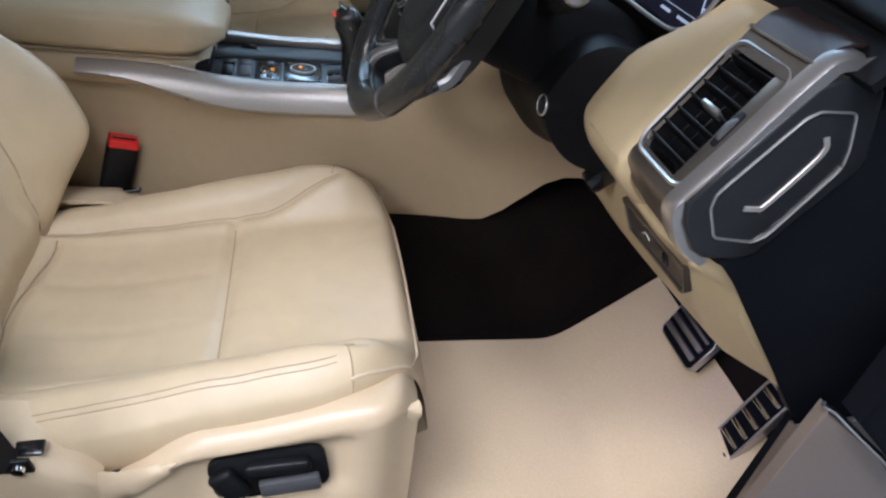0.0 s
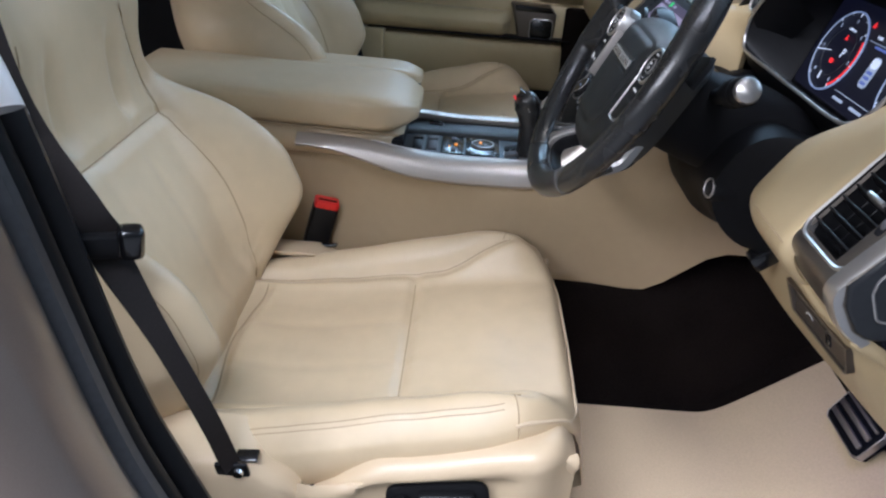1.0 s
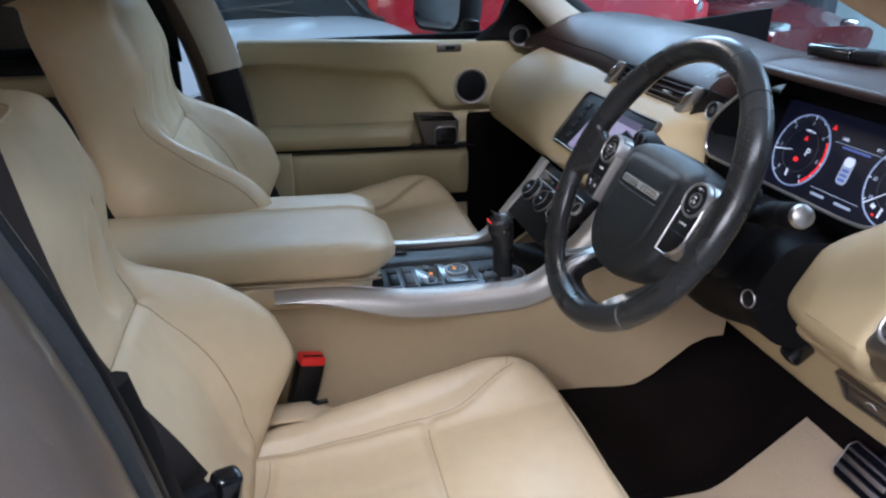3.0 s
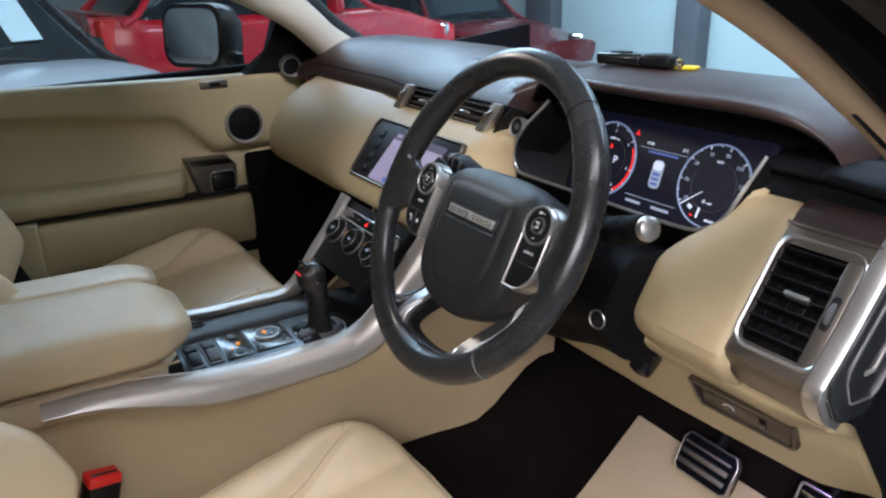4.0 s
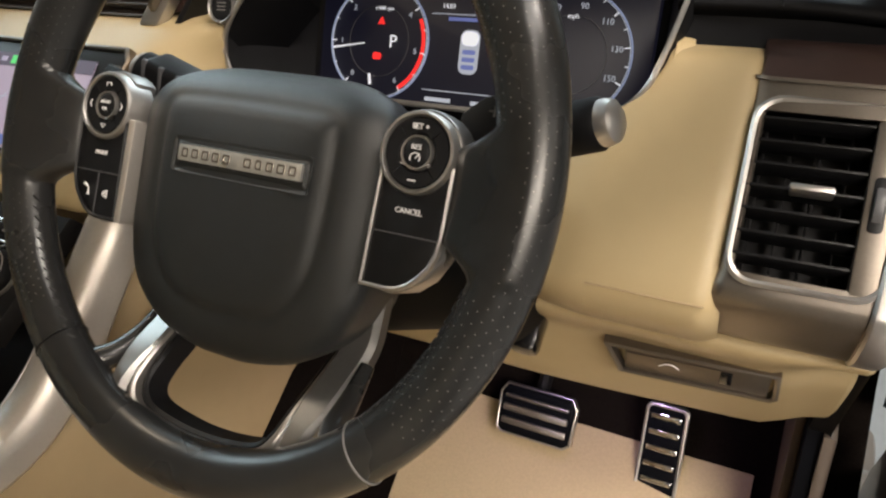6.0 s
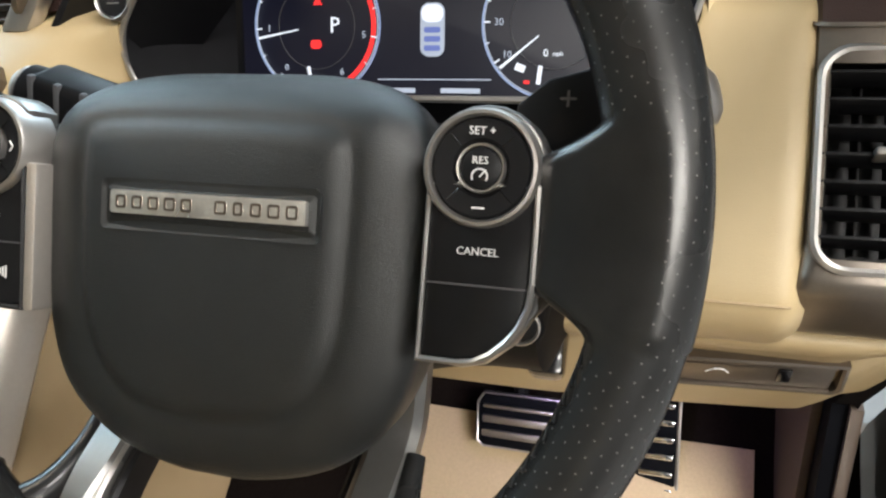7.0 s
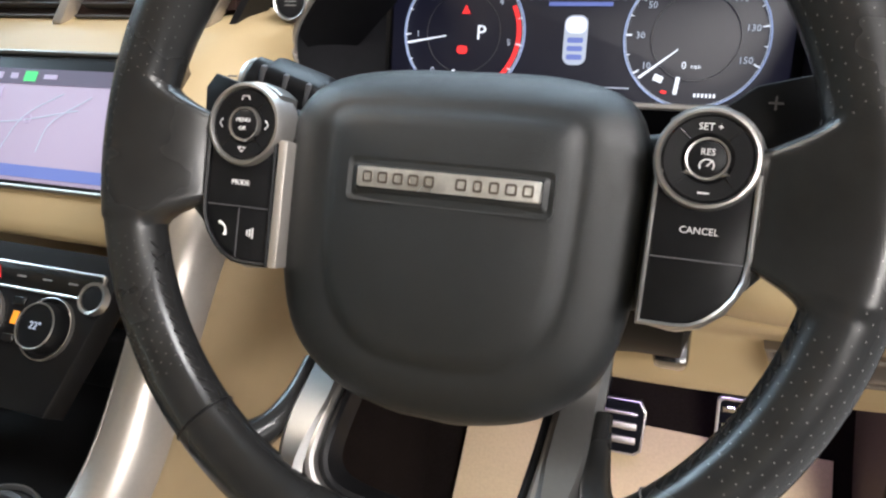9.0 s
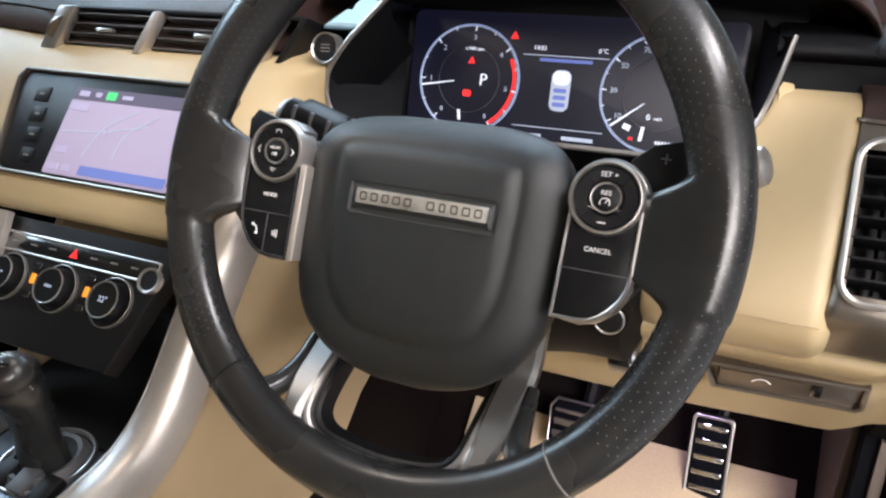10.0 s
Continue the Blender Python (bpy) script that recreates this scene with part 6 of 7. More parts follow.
def armrest(name, x0, x1, zb, zt, y0, y1, mat, label, fall=0.0):
    rows = []
    for i in range(26):
        f = i / 25
        y = y0 + (y1 - y0) * f
        k = max(1e-3, 1 - smooth(0.80, 1.0, f) ** 3) ** 0.5
        k0 = max(1e-3, 1 - smooth(0.06, 0.0, f) ** 3) ** 0.5
        k = min(k, k0)
        zc = (zb + zt) / 2
        c = (x0 + x1) / 2
        rows.append([(c + (p[0] - c) * (0.55 + 0.45 * k), p[1], zc + (p[2] - zc) * (0.35 + 0.65 * k) + fall * (1 - f)) for p in arm_row(y, x0, x1, zb, zt, 0.02)])
    return part(name, grid(rows, wrap=True, caps=True), mat, arm, label, sharp=70)


armrest("lid", -0.115, 0.098, 0.905, 0.972, -0.80, -0.275, M_LEATHER, "cream leather lid", 0.012)
armrest("body", -0.105, 0.092, 0.855, 0.914, -0.80, -0.300, M_LEATHER, "cream leather box side", 0.008)
part("lid_seam", tube(spline([(0.095, -0.76, 0.920), (0.095, -0.55, 0.916), (0.094, -0.34, 0.910), (0.088, -0.305, 0.908)], 24), 0.0018, 6), M_LEATHER_SEAM, arm)
armrest("far_lid", -0.215, -0.125, 0.920, 0.962, -0.72, -0.285, M_LEATHER, "cream leather folding armrest", 0.008)
part("far_latch", rbox((0.06, 0.02, 0.03), 0.006, 2, pose(-0.16, -0.298, 0.918)), M_BLACK, arm, "black latch")
part("latch", rbox((0.10, 0.035, 0.022), 0.006, 2, pose(0.02, -0.315, 0.884)), M_BLACK, arm, "black lid latch")


# ------------------------------------------------------------------ front seats
# local frame: origin on the floor under the seat's middle, y to the front
SEAT_AT = Vector((0.383, -0.300, 0.45))


def cushion_half(y):
    f = max(0.0, (y - 0.13) / 0.185)
    return 0.249 - 0.112 * min(f, 1.0) ** 2.4 - 0.014 * smooth(-0.16, -0.30, y)


def cushion_top(x, y):
    """Height of the seat cushion's skin."""
    w = cushion_half(y)
    a = abs(x)
    base = 0.232 + 0.030 * smooth(-0.25, 0.20, y) + 0.016 * smooth(0.07, 0.27, y) - 0.020 * bell(y, -0.10, 0.16) * (1 - smooth(0.10, 0.19, a))
    bol = 0.074 * smooth(0.135, 0.210, a) * (1 - 0.50 * smooth(0.20, 0.29, y)) * (0.12 + 0.73 * smooth(-0.30, 0.20, y))
    edge = max(0.0, (a - (w - 0.055)) / 0.055)
    drop = 0.034 * edge ** 2.4 if edge < 1 else 0.034 * edge
    fr = max(0.0, (y - 0.258) / 0.045)
    drop += 0.085 * fr ** 2.5
    seam_x = 0.166 + 0.034 * smooth(0.08, 0.22, y)
    groove = 0.0110 * bell(a, seam_x, 0.008) * smooth(0.24, 0.18, y)
    groove += 0.0090 * bell(y, -0.205 - 0.02 * bell(x, 0, 0.1), 0.009) * (1 - smooth(0.14, 0.16, a))
    groove += 0.0080 * bell(y, 0.045, 0.008) * (1 - smooth(0.155, 0.172, a))
    for q in (0.052,):
        groove += 0.0016 * bell(a, q, 0.010) * (1 - smooth(0.05, 0.1, y))
    wr = 0.0030 * noise.noise(Vector((x * 8, y * 15, 1.7))) + 0.0012 * noise.noise(Vector((x * 25, y * 30, 4.2)))
    return base + bol - drop - groove + wr


def shield_top(y):
    """Height of the side shield's upper edge, which the cushion's lower edge follows."""
    return 0.150 + 0.043 * smooth(-0.20, -0.08, y) + 0.060 * smooth(-0.065, 0.045, y) + 0.040 * smooth(0.02, 0.245, y)


def make_seat():
    seat = thing("bucket_seat", "cream leather front seat with stitched bolsters", "seat", (0, 0, 0), "front seats")
    # cushion
    rows = []
    for i in range(110):
        y = -0.305 + 0.609 * i / 109
        w = cushion_half(y)
        top = [(x, y, cushion_top(x, y)) for x in [w * (2 * j / 130 - 1) for j in range(131)]]
        zb = min(shield_top(y) - 0.040, top[0][2] - 0.012)
        r = [(-w * 0.93, y, zb), (-w * 1.005, y, (zb + top[0][2]) / 2)] + top + [(w * 1.005, y, (zb + top[-1][2]) / 2), (w * 0.93, y, zb)]
        rows.append(r)
    lo = [(p[0] * 0.965, p[1] + 0.006, max(p[2] - 0.030, 0.125)) for p in rows[-1]]
    lo2 = [(p[0] * 0.90, p[1] - 0.016, max(p[2] - 0.10, 0.100)) for p in rows[-1]]
    cushion = part("cushion", grid(rows + [lo, lo2], wrap=True, caps=True), M_LEATHER, seat, "cream leather seat cushion", sharp=65)
    # seams, toned darker for the shade in their creases, and piping
    on = lambda x, y, d=0.0006: Vector((x, y, cushion_top(x, y) + d))
    for s in (-1, 1):
        part("bolster_seam", tube([on(s * (0.166 + 0.034 * smooth(0.08, 0.22, y)), y, 0.0012) for y in [-0.27 + 0.47 * k / 40 for k in range(41)]], 0.0010, 5), M_LEATHER_SEAM, cushion)
        end = [on(s * (0.199 + 0.048 * k / 12), 0.188 + 0.010 * math.sin(k / 12 * math.pi * 0.6), 0.0006) for k in range(13)]
        part("bolster_end_seam", tube(end, 0.0009, 5), M_LEATHER_SEAM, cushion)
        y_ = [-0.25 + 0.43 * k / 40 for k in range(41)]
        for d in (0.0, 0.006):
            part("bolster_stitch", tube([on(s * (cushion_half(y) - 0.020 - d), y, 0.0004) for y in y_], 0.0007, 5), M_LEATHER_SEAM, cushion)
    side = [(cushion_half(y) * 0.985, y) for y in [0.195 + 0.072 * k / 20 for k in range(21)]]
    front = [(0.150 - 0.15 * k / 10, 0.282 + 0.005 * k / 10) for k in range(11)]
    loop = side + front + [(-x, y) for x, y in reversed(side + front[:-1])]
    part("front_piping", tube(spline([on(x, y, 0.0004) for x, y in loop], 120), 0.0024, 7), M_PIPING, cushion, "cream piping")
    part("rear_seam", tube([on(x, -0.205 - 0.02 * bell(x, 0, 0.1), 0.0020) for x in [-0.150 + 0.30 * k / 30 for k in range(31)]], 0.0010, 5), M_LEATHER_SEAM, cushion)
    part("cross_seam", tube([on(x, 0.045, 0.0010) for x in [-0.150 + 0.30 * k / 30 for k in range(31)]], 0.0010, 5), M_LEATHER_SEAM, cushion)

    # base: cream side shields, black frame between
    part("frame", rbox((0.40, 0.46, 0.10), 0.015, 2, pose(0, -0.03, 0.085)), M_BLACK, seat, "black seat frame")
    plan = [(cushion_half(y) * 0.985, y) for y in [0.205 + 0.070 * k / 16 for k in range(17)]] + [(0.150 - 0.15 * k / 8, 0.296 + 0.006 * k / 8) for k in range(9)]
    plan = plan + [(-x, y) for x, y in reversed(plan[:-1])]
    plan = spline([(x, y, 0) for x, y in plan], 70)
    skirt = [[(p.x * k, p.y * k, z) for p in plan] for z, k in ((0.245, 0.935), (0.225, 0.930), (0.205, 0.910), (0.185, 0.880), (0.168, 0.840), (0.160, 0.78))]
    part("front_skirt", thick(grid(skirt), 0.004), M_LEATHER, seat, "cream front skirt", sharp=70)
    for s in (-1, 1):
        rows = []
        for i in range(40):
            y = -0.062 + 0.336 * i / 39
            zt = shield_top(y) - 0.034 * smooth(0.240, 0.276, y) ** 2 - 0.010 * smooth(-0.045, -0.062, y)
            zl = 0.030 + 0.05 * smooth(0.18, 0.274, y) ** 2
            q = 0.034 * smooth(0.205, 0.276, y) ** 2 + 0.004 * smooth(-0.045, -0.062, y)
            # a scoop in the middle round the switches
            d = 0.013 * smooth(-0.015, 0.045, y) * smooth(0.205, 0.180, y)
            sw = 0.197 + 0.17 * (y - 0.11)
            rows.append(spline([(s * (0.216 - q), y, zt - 0.006), (s * (0.243 - q), y, zt), (s * (0.263 - q), y, zt - 0.007), (s * (0.2705 - q), y, zt - 0.020), (s * (0.2700 - q - d * 0.3), y, sw + 0.041), (s * (0.2695 - q - d), y, sw + 0.028), (s * (0.2690 - q - d), y, sw - 0.030), (s * (0.2695 - q - d * 0.6), y, sw - 0.050), (s * (0.268 - q), y, 0.10), (s * (0.264 - q), y, zl + 0.01), (s * (0.250 - q), y, zl)], 30))
        sh = part("side_shield", thick(grid(rows), 0.005), M_CREAM_PLASTIC, seat, "cream plastic side shield", sharp=55)
        # black tube painted in as the shade between cushion and shield
        part("gap_shade_line", tube([(s * (cushion_half(y) - 0.002), y, shield_top(y) - 0.0035) for y in [-0.055 + 0.275 * k / 24 for k in range(25)]], 0.0028, 6), M_BLACK, seat, "black line for the shade under the cushion")
        rows = []
        for i in range(20):
            y = -0.285 + 0.224 * i / 19
            e = smooth(-0.085, -0.061, y)
            zt = 0.255 - 0.032 * smooth(-0.15, -0.065, y) - 0.020 * e ** 2
            rows.append(spline([(s * 0.205, y, zt + 0.006), (s * 0.245, y, zt + 0.002), (s * 0.270, y, zt - 0.006), (s * (0.279 - 0.012 * e), y, zt - 0.026), (s * (0.281 - 0.014 * e), y, 0.13), (s * 0.272, y, 0.06)], 14))
        part("rear_shield", thick(grid(rows), 0.005), M_CREAM_PLASTIC, seat, "cream plastic belt shield", sharp=55)
        part("belt_slot", rbox((0.016, 0.085, 0.006), 0.002, 2, pose(s * 0.260, -0.150, 0.2455, 8, s * 16, 0)), M_GLOSS_BLACK, seat)
        sm_ = Matrix(((0, 0, s, s * 0.2660), (s, 0, 0, 0.110), (0, 1, 0, 0.197), (0, 0, 0, 1))) @ pose(0, 0, 0, 0, 0, 9 * s)
        pan = part("switch_recess", prism(rounded(0.126, 0.066, 0.016, 5), 0.006, sm_, 0.002), M_BLACK, sh, "black switch recess")
        part("seat_switch", rbox((0.070, 0.017, 0.014), 0.005, 3, sm_ @ pose(0.012 * s, 0.016, 0.005, 0, 0, -3 * s)), M_BLACK, sh, "black seat switch")
        part("seat_switch", rbox((0.030, 0.044, 0.014), 0.008, 3, sm_ @ pose(-0.043 * s, -0.002, 0.005, 0, 0, 24 * s)), M_BLACK, sh, "black backrest switch")
        part("switch_bar", rbox((0.066, 0.022, 0.010), 0.003, 2, sm_ @ pose(0.020 * s, -0.016, 0.005)), M_GREY_PLASTIC, sh, "grey switch bar")
    for x in (-0.19, 0.19):
        part("rail", rbox((0.045, 0.60, 0.03), 0.004, 2, pose(x, -0.02, 0.018)), M_BLACK, seat, "black seat rail")

    # backrest in its own tilted frame: x across, y up the back, z to the front
    lean = radians(22)
    BM = axes((0, -0.285, 0.215), (-1, 0, 0), (0, -math.sin(lean), math.cos(lean)))

    def half(v):
        top = max(0.0, (v - 0.545) / 0.105)
        return 0.222 + 0.043 * smooth(-0.02, 0.12, v) - 0.056 * smooth(0.26, 0.400, v) + 0.016 * smooth(0.42, 0.475, v) - 0.100 * min(top, 1.0) ** 2.2

    def seam_at(v):
        return 0.158 - 0.010 * smooth(0.20, 0.34, v) - 0.022 * smooth(0.36, 0.46, v)

    def skin(x, v):
        a, w = abs(x), half(v)
        base = 0.050 + 0.014 * bell(v, 0.16, 0.12) + 0.046 * smooth(0.34, 0.50, v)
        bol = 0.122 * smooth(0.125, 0.225, a) * smooth(0.43, 0.16, v) * smooth(-0.05, 0.11, v)
        edge = max(0.0, (a - (w - 0.055)) / 0.055)
        base -= 0.100 * edge ** 2.3
        base -= 0.070 * max(0.0, (v - 0.583) / 0.06) ** 2.2
        base += 0.010 * bell(v, 0.02, 0.03)
        base -= 0.028 * smooth(0.125, 0.085, a) * smooth(0.555, 0.625, v)
        g = 0.0085 * bell(a, seam_at(v), 0.007) * smooth(0.52, 0.44, v)
        g += 0.0070 * bell(v, 0.312, 0.008) * (1 - smooth(0.145, 0.160, a))
        g += 0.0130 * bell(a, 0.075, 0.013) * smooth(0.31, 0.35, v) * smooth(0.47, 0.42, v)
        g += 0.0022 * bell(a, 0.055, 0.009) * smooth(0.31, 0.29, v)
        wr = 0.0024 * noise.noise(Vector((x * 8, v * 10, 7.7))) + 0.0010 * noise.noise(Vector((x * 26, v * 30, 2.2)))
        return base + bol - g + wr

    rows = []
    for i in range(76):
        v = -0.02 + 0.660 * i / 75
        w = half(v)
        tp = [(w * (2 * j / 60 - 1), v, skin(w * (2 * j / 60 - 1), v)) for j in range(61)]
        bk = -0.075 + 0.03 * smooth(0.3, 0.60, v)
        rows.append([(-w * 0.90, v, bk), (-w, v, (bk + tp[0][2]) / 2)] + tp + [(w, v, (bk + tp[-1][2]) / 2), (w * 0.90, v, bk), (0, v, bk - 0.01)])
    back = part("backrest", grid(rows, wrap=True, caps=True, m=BM), M_LEATHER, seat, "cream leather backrest", sharp=65)
    bon = lambda x, v, d=0.0022: BM @ Vector((x, v, skin(x, v) + d))
    for s in (-1, 1):
        part("back_seam", tube([bon(s * seam_at(v), v) for v in [0.0 + 0.47 * k / 44 for k in range(45)]], 0.0010, 5), M_LEATHER_SEAM, back)
        part("back_stitch", tube([bon(s * (half(v) - 0.024), v, 0.0004) for v in [0.05 + 0.36 * k / 30 for k in range(31)]], 0.0007, 5), M_LEATHER_SEAM, back)
        part("post", tube([BM @ Vector((s * 0.065, 0.60, 0.012)), BM @ Vector((s * 0.065, 0.74, 0.014))], 0.0065, 10), M_CHROME, seat, "chrome headrest post")
        part("post_collar", lathe([(0.012, 0), (0.017, 0.003), (0.017, 0.008), (0.010, 0.010)], 18, BM @ pose(s * 0.065, 0.638, 0.012, -90)), M_BLACK, seat, "black post collar")
    part("back_seam", tube([bon(x, 0.312) for x in [-0.148 + 0.296 * k / 30 for k in range(31)]], 0.0010, 5), M_LEATHER_SEAM, back)
    part("yoke_piping", tube([BM @ p for p in spline([(-0.09, 0.628, 0.050), (-0.10, 0.613, 0.066), (-0.09, 0.600, 0.081), (0.0, 0.595, 0.090), (0.09, 0.600, 0.081), (0.10, 0.613, 0.066), (0.09, 0.628, 0.050)], 34)], 0.0022, 6), M_PIPING, back)
    # headrest
    rows = []
    for i in range(22):
        f = i / 21
        v = 0.700 + 0.165 * f
        k = math.sin(math.pi * min(max(f, 0.02), 0.98)) ** 0.35
        w, d = 0.128 * (0.86 + 0.14 * k) * (0.75 + 0.25 * k), 0.055 * k
        zc = 0.012 + 0.03 * f
        rows.append([(w * math.copysign(abs(math.cos(b)) ** 0.5, math.cos(b)), v, zc + d * math.copysign(abs(math.sin(b)) ** 0.7, math.sin(b))) for b in [2 * math.pi * j / 30 for j in range(30)]])
    part("headrest", grid(rows, wrap=True, caps=True, m=BM), M_LEATHER, seat, "cream leather headrest", sharp=75)
    return seat


passenger = make_seat()
driver = copy_thing(passenger, Matrix.Translation(SEAT_AT))
driver["label"] = "cream leather driver seat, creased cushion, beside the open door"
passenger.location = (-0.383, -0.305, 0.54)
passenger["label"] = "cream leather passenger seat beyond the console"

# ------------------------------------------------------------------ belts and buckle
bk = thing("belt_buckle", "black seat belt buckle with a red button", "belt buckle", (0.115, -0.45, 0.62))
bm_ = axes((0.098, -0.440, 0.738), (-0.25, 0.94, -0.25), (0.02, 0.26, 0.96))
part("body", rbox((0.046, 0.092, 0.028), 0.006, 3, bm_ @ pose(0, -0.012, 0)), M_BLACK, bk)
part("button", rbox((0.044, 0.016, 0.0275), 0.004, 3, bm_ @ pose(0, 0.036, 0)), M_RED_PLASTIC, bk, "red release button")
part("slot", rbox((0.034, 0.002, 0.004), 0.0005, 1, bm_ @ pose(0, 0.0445, 0.004)), M_GLOSS_BLACK, bk)
part("stalk", rbox((0.034, 0.13, 0.012), 0.003, 2, bm_ @ pose(0, -0.10, -0.002)), M_BLACK, bk)

belt = thing("seat_belt", "dark brown seat belt hanging beside the seat", "seat belt", (0.67, -0.5, 0.70))
upper = spline([(0.590, -0.700, 1.50), (0.595, -0.672, 1.30), (0.630, -0.625, 1.12), (0.655, -0.560, 1.02), (0.650, -0.545, 0.985)], 24)
part("shoulder_strap", band(upper, 0.046, 0.0022, up=(0.75, 0.65, 0.1)), M_BELT, belt, "dark webbing strap")
lower = spline([(0.650, -0.545, 0.985), (0.655, -0.520, 0.930), (0.666, -0.485, 0.862), (0.671, -0.452, 0.780), (0.664, -0.434, 0.700)], 24)
part("lap_strap", band(lower, [0.040 - 0.016 * smooth(0, 12, i) for i in range(24)], 0.0022, up=(0.50, 0.82, 0.15)), M_BELT, belt, "dark webbing strap")
tm = axes((0.660, -0.540, 0.990), (-0.4, 0.75, -0.1), (0.1, 0.1, 1))
part("tongue", rbox((0.070, 0.026, 0.014), 0.004, 2, tm @ pose(0, 0, 0.006)), M_BLACK, belt, "black belt tongue")
part("tongue_head", rbox((0.026, 0.036, 0.022), 0.007, 3, tm @ pose(0.026, 0.003, 0.006)), M_GLOSS_BLACK, belt, "glossy tongue head")
am = axes((0.660, -0.436, 0.692), (0, 1, 0.05), (0.2, 0, 1))
part("anchor", rbox((0.040, 0.024, 0.006), 0.003, 2, am), M_BLACK, belt, "black anchor plate")
part("anchor_bolt", lathe([(0.0001, 0.006), (0.006, 0.005), (0.007, 0)], 14, am @ pose(0.008, 0, 0.003)), M_CHROME, belt)

# ------------------------------------------------------------------ footwell
def mat_row(x, d):
    pts = [(-0.055, 0.457), (0.10, 0.457), (0.24, 0.458), (0.30, 0.466), (0.365, 0.512), (0.47, 0.598)]
    return [(x, y, z + d + 0.002 * noise.noise(Vector((x * 6, y * 6, 3)))) for y, z in [(p.x, p.y) for p in spline([(a, b, 0) for a, b in pts], 24)]]


rows = [mat_row(0.225 + 0.46 * i / 20 , 0.004) for i in range(21)]
lone("floor_mat", thick(grid(rows), 0.005), M_MAT, "cream carpet mat in the driver footwell", "floor mat")
ped = thing("brake_pedal", "black rubber brake pedal with steel bars", "brake pedal", (0.405, 0.46, 0.60))
bpm = axes((0.407, 0.437, 0.624), (1, -0.02, 0.02), (0, 0.48, 0.88))
pad = [(-0.046, 0.033), (-0.054, 0.020), (-0.052, -0.028), (-0.044, -0.034), (0.044, -0.034), (0.052, -0.028), (0.054, 0.020), (0.046, 0.033)]
part("pad", prism(pad, 0.020, bpm @ pose(0, 0, 0.006), 0.006, 3), M_RUBBER, ped)
part("pad_frame", frame_plate([(x * 1.03, y * 1.04) for x, y in pad], [(x * 0.98, y * 0.97) for x, y in pad], 0.010, bpm @ pose(0, 0, 0.003), 0.0008), M_SATIN, ped, "steel frame")
for y, h in ((0.018, 0.005), (0.002, 0.0095), (-0.016, 0.0095)):
    part("pad_bar", rbox((0.092, h, 0.006), 0.0022, 2, bpm @ pose(0, y, 0.0075)), M_SATIN, ped, "steel bar")
part("lever", tube(spline([(0.40, 0.47, 0.62), (0.41, 0.52, 0.74), (0.41, 0.54, 0.92)], 10), 0.010, 8), M_BLACK, ped)
acc = thing("accelerator_pedal", "black rubber accelerator pedal with steel bars", "accelerator pedal", (0.575, 0.47, 0.58))
apm = axes((0.573, 0.453, 0.602), (1, -0.05, 0.05), (-0.08, 0.45, 0.88))
part("pad", rbox((0.052, 0.135, 0.012), 0.006, 3, apm), M_RUBBER, acc)
part("pad_frame", frame_plate(rounded(0.054, 0.137, 0.008), rounded(0.046, 0.129, 0.006), 0.012, apm @ pose(0, 0, 0.0065), 0.0008), M_SATIN, acc, "steel frame")
for k in range(6):
    part("pad_bar", rbox((0.040, 0.0075, 0.006), 0.002, 2, apm @ pose(0, -0.052 + 0.021 * k, 0.006)), M_CHROME, acc, "steel bar")
part("lever", tube(spline([(0.58, 0.49, 0.62), (0.59, 0.54, 0.72), (0.59, 0.56, 0.90)], 10), 0.008, 8), M_BLACK, acc)
part_bulk = lone("under_dash_lining", rbox((1.40, 0.05, 0.30), 0.01, m=pose(0, 0.60, 0.98)), M_BLACK, "black lining under the dashboard", "trim", kind="structure")


# ------------------------------------------------------------------ passenger door, closed
door = thing("passenger_door", "cream car door panel with dark handle bezel", "car door", (-0.82, -0.2, 0.6))
XD = -0.800


def door_skin(y):
    rear = smooth(-0.47, -0.535, y)
    fr = smooth(0.13, 0.22, y)
    cre = 1.085 + 0.030 * smooth(-0.1, -0.45, y) - 0.085 * smooth(-0.11, 0.01, y)
    pts = [(XD - 0.035, 1.178 + 0.012 * smooth(0.1, -0.5, y)), (XD + 0.000, 1.180 + 0.012 * smooth(0.1, -0.5, y)), (XD + 0.018, 1.166 + 0.010 * smooth(0.1, -0.5, y)), (XD + 0.016, (1.16 + cre) / 2), (XD + 0.008, cre + 0.012), (XD - 0.012, cre - 0.010), (XD - 0.020, (cre + 0.97) / 2), (XD - 0.012, 0.972), (XD - 0.005, 0.92), (XD - 0.004, 0.86), (XD - 0.006, 0.76), (XD - 0.004, 0.60)]
    return spline([(x - 0.02 * fr, y, z) for x, z in pts], 40)


ys = [-0.545 + 0.80 * i / 40 for i in range(41)]
part("inner_panel", thick(grid([door_skin(y) for y in ys]), 0.012), M_DOOR_CREAM, door, "cream leather upper panel", sharp=60)


